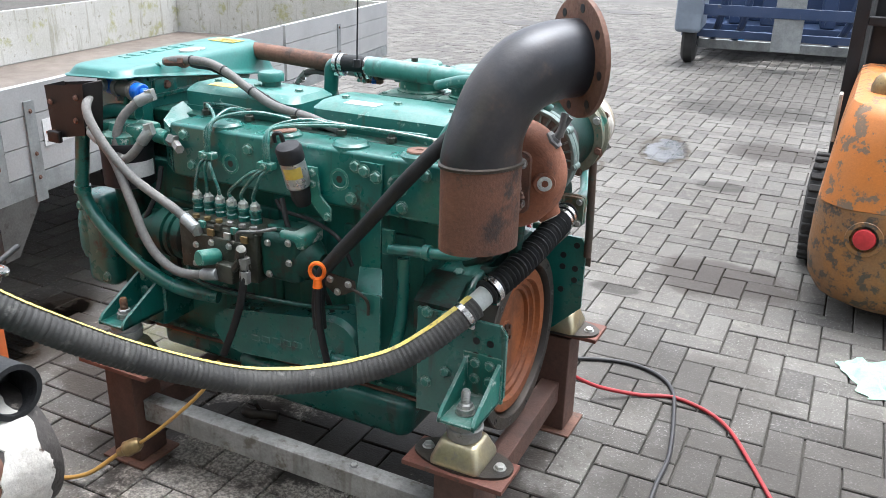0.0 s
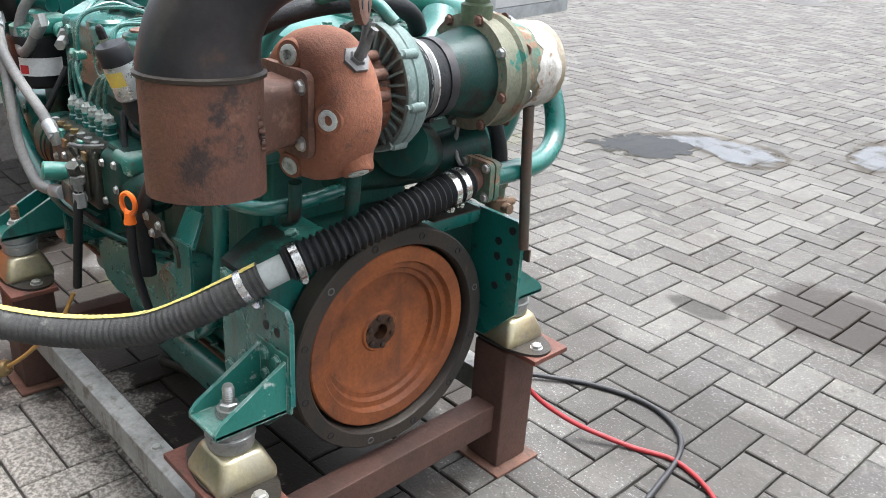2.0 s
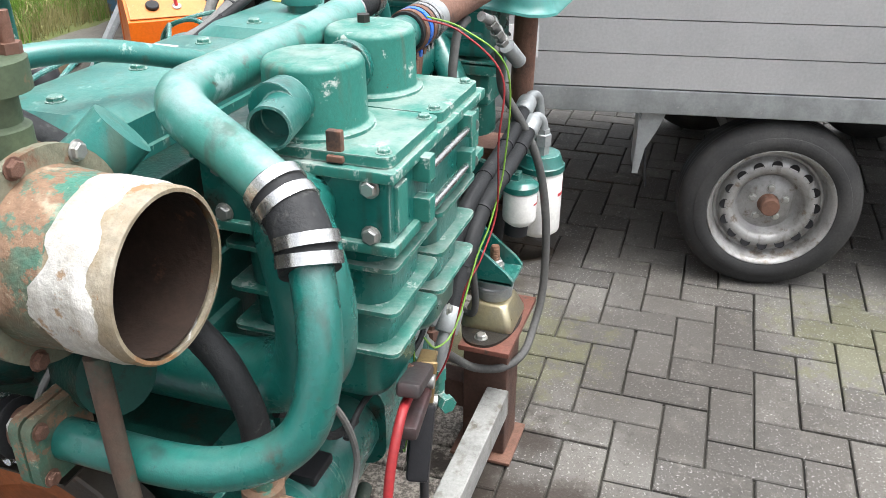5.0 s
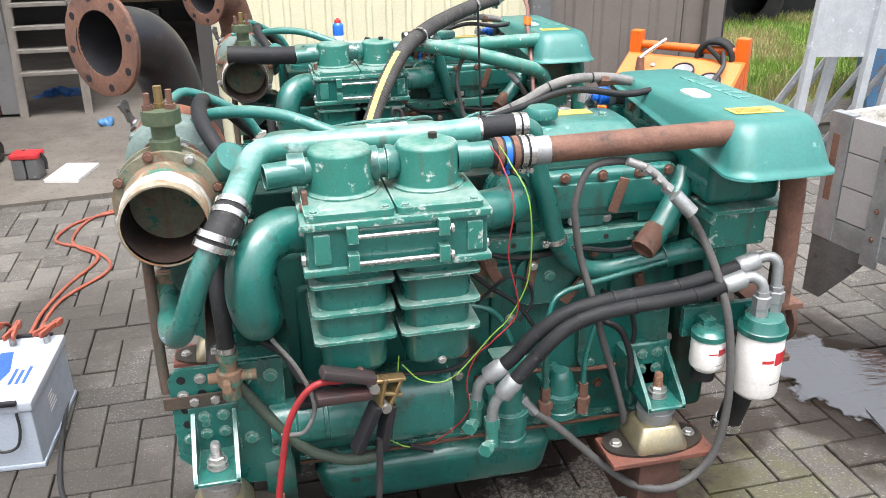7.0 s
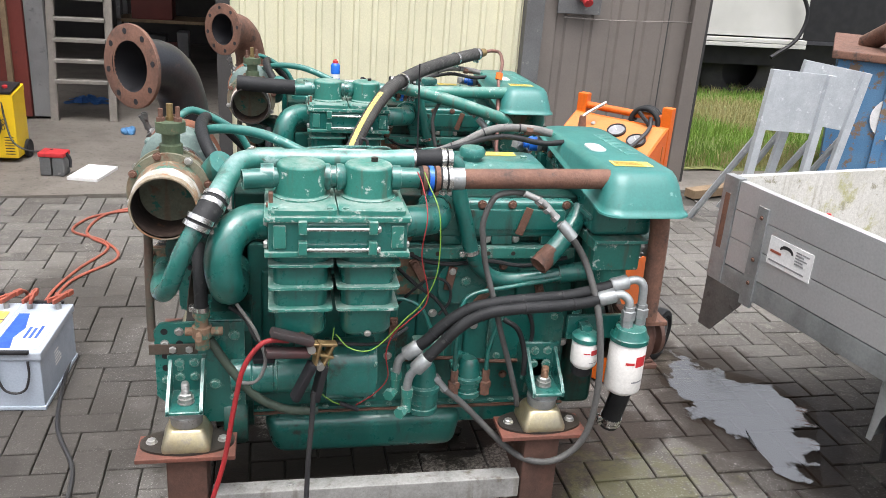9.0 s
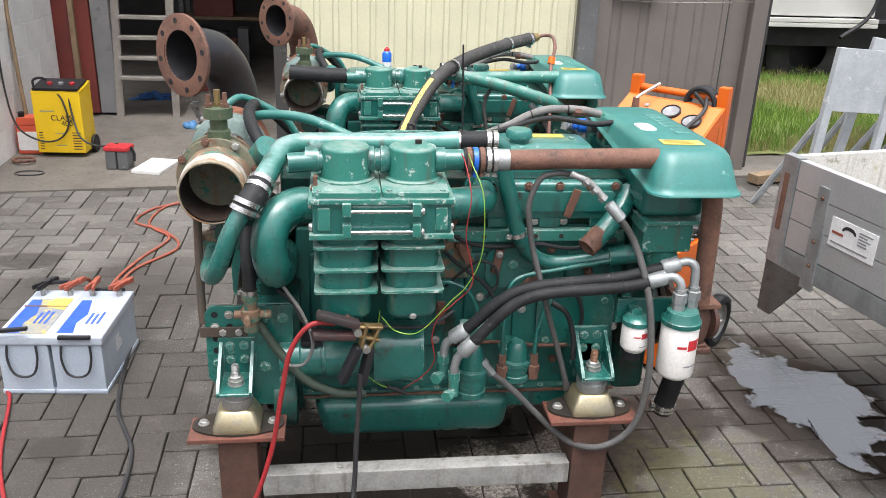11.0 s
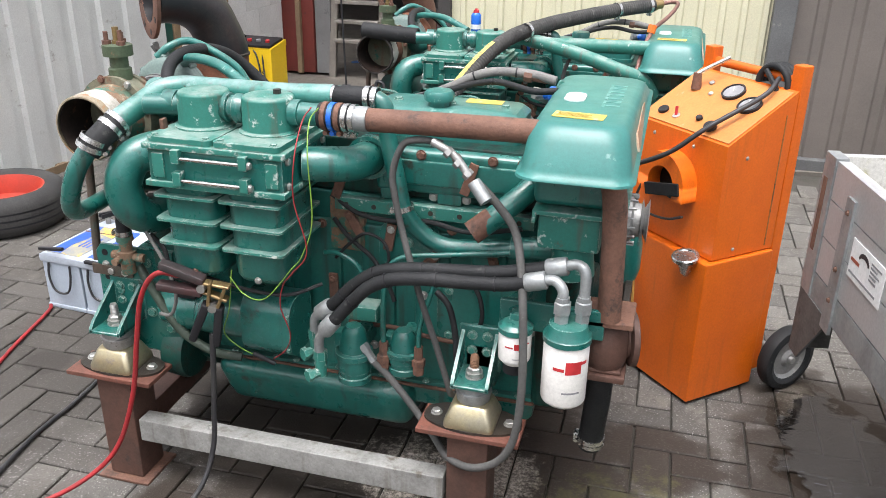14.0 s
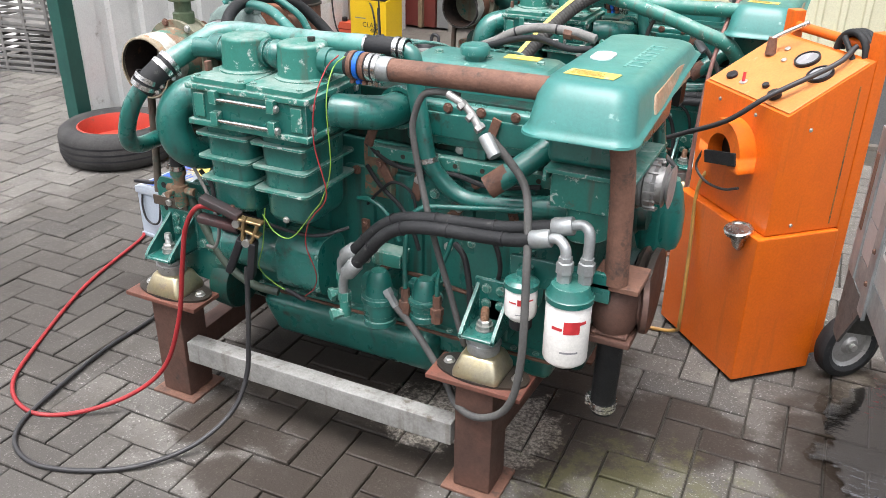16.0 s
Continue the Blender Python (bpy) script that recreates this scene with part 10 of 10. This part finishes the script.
bars(chg, fm @ Matrix.Translation((-0.08, 0.045, 0)), 0.10, 0.014, 1, GREY_PRINT, rc)
bars(chg, fm @ Matrix.Translation((-0.02, -0.10, 0)), 0.07, 0.010, 1, GREY_PRINT, rc)
bars(chg, fm @ Matrix.Translation((-0.01, -0.18, 0)), 0.09, 0.010, 1, GREY_PRINT, rc)
for k in range(7):
    for x in (0.02, 0.23):
        bm = B()
        box(bm, (x, -0.0012, 0.055 + 0.018 * k), (x + (0.025 if x < 0.1 else 0.055), 0.001, 0.061 + 0.018 * k))
        part("vent_slot", bm, INK, chg)
for x in (-0.012, 0.317):
    bm = B()
    lathe(bm, (x - 0.012, 0.16, 0.06), (1, 0, 0), [(0, 0), (0, 0.055), (0.004, 0.06), (0.02, 0.06), (0.024, 0.055), (0.024, 0)], 22)
    part("wheel", bm, PLASTIC_BLK, chg)
spray("charger_lead", "", [(-1.62, 3.36, 0.44), (-1.58, 3.34, 0.38), (-1.56, 3.33, 0.24), (-1.63, 3.335, 0.14), (-1.75, 3.335, 0.13), (-1.88, 3.34, 0.22), (-1.93, 3.36, 0.45), (-1.94, 3.38, 0.80), (-1.94, 3.4, 1.3)], 0.006, BLACK_CABLE, "black lead hanging from the wall to the charger", "cable")
spray("charger_lead", "", [(-1.55, 3.36, 0.44), (-1.53, 3.33, 0.30), (-1.47, 3.25, 0.17), (-1.35, 3.2, 0.13), (-1.22, 3.14, 0.16)], 0.006, BLACK_CABLE, "black charger lead to the small battery", "cable")
bst = thing("small_battery", "small grey and red battery on the concrete", "battery", "", pose(-1.29, 3.07, 0.012, 0, 0, -8))
bm = B()
for k in range(2):
    box(bm, (0.075 * k, 0, 0), (0.075 * k + 0.07, 0.11, 0.12), 0.012)
part("case", bm, POST_GREY, bst)
bm = B()
box(bm, (-0.004, -0.004, 0.118), (0.152, 0.114, 0.148), 0.008)
part("red_lid", bm, RED_LABEL, bst)
bm = B()
tube(bm, [(0.15, 0.05, 0.14), (0.17, 0.05, 0.10), (0.168, 0.05, 0.05)], 0.01, 8, 3)
part("strap", bm, PLASTIC_BLK, bst)
bm = B()
box(bm, (0, 0, 0), (0.19, 0.30, 0.02), 0.002, 2, pose(-1.12, 2.99, 0.012, 0, 0, -14))
tagged(part("white_board", bm, WHITE_LABEL), "white board offcut lying on the concrete", "board")
can = thing("oil_canister", "red oil canister with a white label beside the charger", "canister", "", pose(-1.93, 3.42, 0.012, 0, 0, 0))
bm = B()
box(bm, (0, 0, 0), (0.15, 0.12, 0.20), 0.015, 3)
slab(bm, [(0.0, 0.0, 0.2), (0.15, 0.0, 0.2), (0.13, 0.0, 0.245), (0.02, 0.0, 0.245)], (0, 0.12, 0))
part("body", bm, surf("red_plastic", (0.62, 0.10, 0.05), (0.55, 0.09, 0.045), 0.4, 0, 6, None, bump=0.05), can)
bm = B()
box(bm, (0.012, -0.0015, 0.03), (0.138, 0.0, 0.155))
part("label", bm, WHITE_LABEL, can)
bm = B()
cyl(bm, (0.035, 0.05, 0.245), (0.035, 0.05, 0.275), 0.02, 12)
part("cap", bm, PLASTIC_BLK, can)
bm = B()
tube(bm, [V(-1.83, 3.22, 0.03) + V(0.065 * math.cos(a), 0.05 * math.sin(a), 0.006 * (a % 1.3)) for a in [0.55 * k for k in range(34)]], 0.009, 8, 2)
tagged(part("cable_coil", bm, RUST), "coil of brown cable lying by the charger", "coil")
bm = B()
tube(bm, [V(-1.72, 2.98, 0.016) + V(0.085 * math.cos(a), 0.05 * math.sin(a), 0) for a in [2 * math.pi * k / 14 for k in range(15)]], 0.004, 8, 3)
tagged(part("wire_loop", bm, BLACK_CABLE), "thin wire loop lying on the concrete", "wire")
bm = B()
tube(bm, [(-1.86, 3.5, 0.012), (-1.97 + 0.03, 3.62, 0.9), (-1.93, 3.7, 1.6)], 0.014, 8, 2)
tagged(part("broomstick", bm, WOOD), "wooden stick leaning on the white wall", "stick")

# ---- tyre lying by the sliding door ----
ty = thing("spare_tyre", "old car tyre with red rim lying flat on the pavers", "tyre", "", pose(-1.76, 1.075, 0, 0, 0, 0))
bm = B()
lathe(bm, (0, 0, 0.002), (0, 0, 1), [(0.01, 0.19), (0.0, 0.22), (0.0, 0.25), (0.02, 0.275), (0.05, 0.285), (0.13, 0.285), (0.16, 0.275), (0.178, 0.25), (0.178, 0.215), (0.165, 0.19)], 48)
part("tyre", bm, TYRE, ty)
for z in (0.06, 0.09, 0.12):
    bm = B()
    lathe(bm, (0, 0, z), (0, 0, 1), [(-0.004, 0.2856), (0.004, 0.2856)], 48)
    part("tread_groove", bm, PLASTIC_BLK, ty)
bm = B()
lathe(bm, (0, 0, 0.02), (0, 0, 1), [(0.148, 0.192), (0.15, 0.185), (0.12, 0.175), (0.06, 0.17), (0.05, 0.10), (0.07, 0.06), (0.07, 0)], 36)
part("rim", bm, surf("red_rim_paint", (0.42, 0.045, 0.025), (0.33, 0.04, 0.025), 0.5, 0, 6, (0.15, 0.07, 0.05), 0.62, 20), ty, "red painted rim")

# ---- grass, lorry, galvanised frames, blue skip beyond the trailer ----
EARTH = surf("dry_grass_earth", (0.14, 0.15, 0.05), (0.10, 0.13, 0.03), 0.95, 0, 2.5, (0.22, 0.18, 0.09), 0.6, 8, 0.15, 0.5, 40)
bm = B()
N = 26
vs = [[bm.verts.new((3.02 + 9 * i / N, 3.45 + 5.5 * j / N, 0.006 + 0.16 * min(1.0, j / 8) + 0.05 * noise.noise(V(i * 0.7, j * 0.7, 0)))) for i in range(N + 1)] for j in range(N + 1)]
for j in range(N):
    for i in range(N):
        bm.faces.new((vs[j][i], vs[j][i + 1], vs[j + 1][i + 1], vs[j + 1][i]))
structure("grass_bank", bm, EARTH, "rough grass bank with dry and green patches", "ground")


def blades(name, material, places, rng, h0, h1, label):
    vs, fs = [], []
    for x, y in places:
        z = 0.05 + 0.12 * min(1.0, (y - 3.45) / 1.7)
        h = rng.uniform(h0, h1)
        a = rng.uniform(0, 6.28)
        w = rng.uniform(0.0016, 0.0042)
        lx, ly = rng.gauss(0, 0.35) * h, rng.gauss(0, 0.35) * h
        o = len(vs)
        c, s = math.cos(a) * w, math.sin(a) * w
        vs += [(x - c, y - s, z - 0.05), (x + c, y + s, z - 0.05), (x + c * 0.7 + lx * 0.4, y + s * 0.7 + ly * 0.4, z + h * 0.6), (x - c * 0.7 + lx * 0.4, y - s * 0.7 + ly * 0.4, z + h * 0.6), (x + lx, y + ly, z + h)]
        fs += [(o, o + 1, o + 2, o + 3), (o + 3, o + 2, o + 4)]
    me = bpy.data.meshes.new(name)
    me.from_pydata(vs, [], fs)
    me.materials.append(material)
    return tagged(new(name, me), label, "grass", kind="stuff")


rg = random.Random(21)
def patch(n, f):
    out = []
    while len(out) < n:
        x, y = rg.uniform(3.02, 6.8), rg.uniform(3.5, 6.5)
        if f(noise.noise(V(x * 1.3, y * 1.3, 3))):
            out.append((x, y))
    return out


blades("grass", surf("green_grass", (0.17, 0.29, 0.04), (0.12, 0.22, 0.03), 0.7, 0, 3, (0.16, 0.22, 0.05), 0.6, 9, bump=0), patch(26000, lambda v: v > -0.22), rg, 0.02, 0.09, "fresh green grass and weeds")
blades("dry_grass", surf("straw_grass", (0.33, 0.29, 0.13), (0.25, 0.24, 0.09), 0.8, 0, 3, (0.14, 0.18, 0.05), 0.62, 9, bump=0), patch(15000, lambda v: v < 0.02), rg, 0.03, 0.11, "dry straw-coloured grass")
lorry = thing("lorry_body", "white lorry box body, underside filled black for shade, parked behind the grass", "lorry")
bm = B()
box(bm, (3.2, 5.6, 0.80), (5.35, 8.5, 2.5), 0.01)
part("box_body", bm, WHITE_METAL, lorry)
for z in (0.70, 0.745):
    bm = B()
    box(bm, (3.2, 5.56, z), (5.38, 5.64, z + 0.04), 0.005)
    part("side_trim", bm, WHITE_METAL, lorry)
# chassis, with a black block added for the shade under the lorry
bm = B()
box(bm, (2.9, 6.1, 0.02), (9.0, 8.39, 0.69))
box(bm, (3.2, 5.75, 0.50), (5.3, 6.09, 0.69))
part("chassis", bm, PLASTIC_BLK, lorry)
# dark wall added at the back so the gaps beneath look shaded
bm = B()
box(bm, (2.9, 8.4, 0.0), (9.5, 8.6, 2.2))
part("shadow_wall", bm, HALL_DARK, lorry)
for x in (3.7, 4.9):
    bm = B()
    lathe(bm, (x, 5.9, 0.42), (0, 1, 0), [(0, 0.2), (0.0, 0.36), (0.04, 0.42), (0.22, 0.42), (0.26, 0.36), (0.26, 0.2)], 28)
    part("wheel", bm, TYRE, lorry)
bm = B()
tube(bm, [(5.15, 5.52, 1.3), (5.28, 5.5, 1.05), (5.2, 5.48, 0.8), (4.95, 5.46, 0.62)], 0.02, 8, 5)
part("bent_bar", bm, PLASTIC_BLK, lorry)
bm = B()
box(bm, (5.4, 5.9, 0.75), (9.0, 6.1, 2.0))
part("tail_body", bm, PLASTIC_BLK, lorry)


def plate_trestle(m, label):
    f = thing("plate_trestle", label, "frame", "galvanised frames", m)
    bm = B()
    box(bm, (0, -0.004, 0.66), (0.38, 0.004, 1.0), 0.002)
    part("plate", bm, GALV_BRIGHT, f)
    for x in (0.0, 0.38):
        bm = B()
        box(bm, (x - 0.025, -0.03, 0.0), (x + 0.025, 0.004, 1.0), 0.003)
        part("leg", bm, GALV_BRIGHT, f)
        bm = B()
        tube(bm, [(x, 0.0, 0.62), (x - 0.02, 0.40, 0.0)], 0.02, 6, 1)
        part("stay", bm, GALV_BRIGHT, f)
    return f


plate_trestle(Matrix.Translation((2.76, 2.0, 0)) @ Matrix.Rotation(radians(6), 4, 'Z') @ Matrix.Rotation(radians(4), 4, 'Y'), "galvanised steel frame with a plate top standing on the yard")
plate_trestle(Matrix.Translation((3.0, 2.2, 0)) @ Matrix.Rotation(radians(-4), 4, 'Z') @ Matrix.Rotation(radians(8), 4, 'Y') @ Matrix.Diagonal((1, 1, 1.04, 1)), "second galvanised frame leaning behind the first")
skip = thing("steel_skip", "rusty blue steel skip heaped with scrap", "skip", "", pose(3.55, 2.40, 0, 0, 0, -35))
SKIP_BLUE = surf("rusted_blue_paint", (0.055, 0.16, 0.30), (0.09, 0.20, 0.33), 0.6, 0, 3, (0.18, 0.12, 0.075), 0.52, 9, 0.06, 0.25, 90)
bm = B()
slab(bm, [(0, 0, 0.02), (1.7, 0, 0.02), (1.8, 0, 1.02), (-0.05, 0, 1.02)], (0, 1.3, 0))
part("tub", bm, SKIP_BLUE, skip)
bm = B()
box(bm, (-0.09, -0.05, 1.02), (1.85, 1.35, 1.07), 0.01)
part("rim", bm, RUST, skip)
for x in (0.25, 0.9, 1.5):
    bm = B()
    box(bm, (x, -0.03, 0.05), (x + 0.06, 0.0, 1.0), 0.005)
    part("rib", bm, SKIP_BLUE, skip)
bm = B()
lathe(bm, (0.33, -0.012, 0.70), (0, -1, 0), [(0, 0), (0, 0.13), (0.003, 0.13), (0.003, 0)], 24)
part("round_sign", bm, WHITE_LABEL, skip)
bm = B()
lathe(bm, (0.45, 0.2, 1.25), (0.3, -1, 0.1), [(0, 0), (0, 0.3), (0.05, 0.3), (0.05, 0.1), (0.1, 0.1), (0.1, 0)], 28)
tube(bm, [(0.1, 0.5, 1.08), (0.3, 0.3, 1.22), (0.7, 0.6, 1.18), (1.2, 0.5, 1.3)], 0.06, 10, 5)
part("scrap", bm, RUST, skip)
bm = B()
tube(bm, [(2.25, 2.82, 0.045), (2.38, 2.76, 0.045), (2.55, 2.70, 0.05)], 0.035, 12, 4, wall=0.2)
tagged(part("old_hose", bm, RUBBER), "short piece of old black hose on the ground", "hose")
bm = B()
box(bm, (0, 0, 0), (0.45, 0.09, 0.06), 0.004, 2, pose(2.9, 2.75, 0, 0, 0, 20))
tagged(part("timber_block", bm, WOOD), "weathered timber block on the slabs", "timber")

# ---- forklift and blue machine on the far side of the yard ----
fk = thing("forklift", "scraped orange forklift with a worn counterweight and red lamp", "forklift", "", pose(-0.665, -1.47, 0, 0, 0, 0))
bm = B()
prof = [(0.0, 0.30), (0.0, 0.16), (0.02, 0.07), (0.10, 0.035), (0.25, 0.03), (0.8, 0.03)]
rows = []
for z, inset, front in ((0.075, 0.10, 0.06), (0.10, 0.05, 0.03), (0.16, 0.015, 0.01), (0.26, 0.0, 0.0), (0.42, 0.0, 0.01), (0.47, 0.004, 0.016)):
    pts = []
    for k in range(13):
        a = radians(90 * k / 12)
        r = 0.20
        pts.append((-inset - r + r * math.cos(a), -front - r + r * math.sin(a)))
    pts = [(-inset, -1.3)] + pts + [(-1.25 + inset + r - r * math.sin(radians(90 * k / 12)), -front - r + r * math.cos(radians(90 * k / 12))) for k in range(13)] + [(-1.25 + inset, -1.3)]
    rows.append([bm.verts.new((x, y, z)) for x, y in pts])
for a, b in zip(rows, rows[1:]):
    for k in range(len(a)):
        bm.faces.new((a[k], a[(k + 1) % len(a)], b[(k + 1) % len(a)], b[k]))
bm.faces.new(rows[0])
bm.faces.new(rows[-1])
cw = part("counterweight", bm, FORK_BROWN, fk, "worn brown-orange cast counterweight")
bm = B()
rows = []
for z, inset, front in ((0.472, 0.006, 0.02), (0.57, 0.014, 0.04), (0.70, 0.03, 0.07), (0.79, 0.045, 0.10), (0.832, 0.06, 0.13), (0.845, 0.09, 0.17)):
    pts = []
    r = 0.16
    for k in range(13):
        a = radians(90 * k / 12)
        pts.append((-inset - r + r * math.cos(a), -front - r + r * math.sin(a)))
    pts = [(-inset, -1.25)] + pts + [(-1.25 + inset + r - r * math.sin(radians(90 * k / 12)), -front - r + r * math.cos(radians(90 * k / 12))) for k in range(13)] + [(-1.25 + inset, -1.25)]
    rows.append([bm.verts.new((x, y, z)) for x, y in pts])
for a, b in zip(rows, rows[1:]):
    for k in range(len(a)):
        bm.faces.new((a[k], a[(k + 1) % len(a)], b[(k + 1) % len(a)], b[k]))
bm.faces.new(rows[0])
bm.faces.new(rows[-1])
part("bonnet", bm, FORK_ORANGE, fk, "scratched orange bonnet")
bm = B()
lathe(bm, (-0.19, -0.005, 0.375), (0.12, 1, 0.05), [(-0.03, 0.0), (-0.005, 0.055), (0.004, 0.066), (0.009, 0.064), (0.010, 0.050)], 28)
lamp = part("lamp_recess", bm, FORK_BROWN, fk)
bm = B()
lathe(bm, (-0.19, 0.0, 0.375), (0.12, 1, 0.05), [(0, 0), (0, 0.040), (0.012, 0.036), (0.016, 0.02), (0.016, 0)], 24)
part("red_lamp", bm, RED_LABEL, lamp, "round red reflector lamp")
for y in (-0.80,):
    bm = B()
    lathe(bm, (-0.10, y, 0.24), (1, 0, 0), [(0.0, 0.12), (-0.02, 0.15), (-0.01, 0.21), (0.03, 0.24), (0.11, 0.24), (0.15, 0.21), (0.16, 0.15), (0.14, 0.12), (0.14, 0)], 36)
    tw = part("wheel", bm, TYRE, fk)
    for k in range(26):
        a = 2 * math.pi * k / 26
        bm = B()
        m = Matrix.Translation((-0.02, y, 0.24)) @ Matrix.Rotation(a, 4, 'X')
        box(bm, (-0.07, -0.016, 0.230), (0.07, 0.016, 0.25), 0.004, 1, m)
        part("tread_block", bm, TYRE, tw)
bm = B()
box(bm, (-0.045, -1.27, 0.30), (0.015, -1.19, 2.2), 0.006)
box(bm, (-1.2, -1.26, 1.02), (-0.045, -1.2, 1.06), 0.006)
part("frame_post", bm, PLASTIC_BLK, fk)
bm = B()
box(bm, (-1.2, -1.7, 0.5), (-0.06, -1.3, 1.2), 0.03)
box(bm, (-0.95, -1.0, 0.84), (-0.35, -0.55, 0.95), 0.03)
part("seat_deck", bm, PLASTIC_BLK, fk)
for x in (-0.05, -0.16, -1.1):
    bm = B()
    box(bm, (x - 0.04, -2.0, 0.2), (x + 0.04, -1.9, 2.2), 0.005)
    part("mast_rail", bm, POST_GREY, fk)
bm = B()
box(bm, (-0.015, -0.62, 0.60), (0.0, -0.55, 0.80), 0.004)
part("side_grip", bm, WHITE_TAPE, fk)
bm = B()
lathe(bm, (-0.17, -0.42, 0.84), (0, 0, 1), [(0, 0.06), (0.03, 0.06), (0.06, 0.05), (0.08, 0.03), (0.085, 0)], 20)
part("filter_cap", bm, BRASS, fk)
bm = B()
rows = []
for i in range(19):
    rows.append([])
    for j in range(19):
        u, v = i / 9 - 1, j / 9 - 1
        q = V(u * 0.15 + 0.03 * noise.noise(V(u, v * 3, 1.0)), v * 0.13 + 0.03 * noise.noise(V(u * 3, v, 5.0)), 0)
        q.z = 0.004 + max(0.0, 0.07 * (abs(noise.noise(q * 14.0)) + 0.35 * noise.noise(q * 34.0)) * (1.0 - max(abs(u), abs(v)) ** 4))
        rows[i].append(bm.verts.new(pose(-1.03, -1.14, 0.0, 0, 0, 25) @ q))
for i in range(18):
    for j in range(18):
        bm.faces.new((rows[i][j], rows[i + 1][j], rows[i + 1][j + 1], rows[i][j + 1]))
tagged(part("green_cloth", bm, surf("pale_green_cloth", (0.30, 0.48, 0.36), (0.26, 0.42, 0.32), 0.8, 0, 9, None, bump=0.4, fine=50)), "pale green cloth lying on the pavers", "cloth")

BLUE_MACHINE = surf("dark_blue_machine_paint", (0.03, 0.055, 0.12), (0.045, 0.07, 0.14), 0.5, 0.1, 4, (0.12, 0.12, 0.13), 0.6, 12, 0.1, 0.15)
bmx = thing("blue_transporter", "dark blue machine on a galvanised transport frame with small wheels", "machine", "", pose(1.25, -8.45, 0, 0, 0, 186))
for y0, y1, z0, z1, mt, nm in ((0.0, 0.08, 0.14, 0.24, GALV, "front_beam"), (0.35, 0.43, 0.3, 0.38, BLUE_MACHINE, "lower_beam"), (0.5, 0.58, 0.55, 0.66, BLUE_MACHINE, "upper_beam"), (0.5, 0.58, 0.8, 0.9, BLUE_MACHINE, "top_beam")):
    bm = B()
    box(bm, (0.0, -y1, z0), (2.6, -y0, z1), 0.006)
    part(nm, bm, mt, bmx)
bm = B()
box(bm, (0.95, -0.55, 0.2), (1.25, -0.45, 1.5), 0.01)
part("column", bm, GALV, bmx)
for x in (0.3, 0.55, 1.6, 2.0):
    bm = B()
    tube(bm, [(x, 0.05, 0.22), (x + 0.12, -0.5, 0.6), (x + 0.15, -0.6, 1.2)], 0.04, 8, 2)
    part("strut", bm, BLUE_MACHINE, bmx)
for x in (0.08, 2.5):
    bm = B()
    lathe(bm, (x - 0.06, -0.3, 0.28), (1, 0, 0), [(0, 0.1), (0, 0.24), (0.03, 0.28), (0.12, 0.28), (0.15, 0.24), (0.15, 0.1)], 28)
    part("wheel", bm, TYRE, bmx)
    bm = B()
    box(bm, (x - 0.14, -0.72, 0.36), (x + 0.14, 0.1, 0.80), 0.05, 3)
    part("mudguard", bm, surf("blue_grey_mudguard", (0.22, 0.26, 0.31), (0.17, 0.20, 0.24), 0.5, 0, 5, None, bump=0.1) if x < 1 else bpy.data.materials["blue_grey_mudguard"], bmx)
# slab added to shade the space beneath; the panel fills the gaps dark
bm = B()
box(bm, (0.0, 0.30, 0.30), (2.6, 2.4, 0.38), 0.01)
part("deck", bm, BLUE_MACHINE, bmx)
bm = B()
box(bm, (0.1, 0.9, 0.38), (2.5, 1.0, 1.9), 0.02)
part("back_panel", bm, BLUE_MACHINE, bmx)
for x, h in ((0.45, 0.55), (0.8, 0.40), (1.45, 0.6), (1.85, 0.45), (2.25, 0.5)):
    bm = B()
    box(bm, (x, 0.35, 0.38), (x + 0.16, 0.7, 0.38 + h), 0.02)
    cyl(bm, (x + 0.08, 0.3, 0.45), (x + 0.08, 0.2, 0.45), 0.04, 12)
    part("valve_unit", bm, BLUE_MACHINE, bmx)
bm = B()
box(bm, (0.25, 0.05, 0.12), (0.85, 0.30, 0.17), 0.004)
part("step", bm, GALV, bmx)
bm = B()
box(bm, (0.52, 0.02, 0.18), (0.66, 0.2, 0.30), 0.02)
part("blue_strap", bm, surf("bright_blue_strap", (0.02, 0.22, 0.55), None, 0.5, 0, 9, None), bmx)
# iron covers in the paving
for x, y in ((4.1, -10.6), (3.3, -13.4)):
    bm = B()
    cyl(bm, (x, y, -0.01), (x, y, 0.006), 0.35, 28, bev=0.004)
    tagged(part("manhole_cover", bm, DARK_IRON), "round iron manhole cover set in the pavers", "cover")
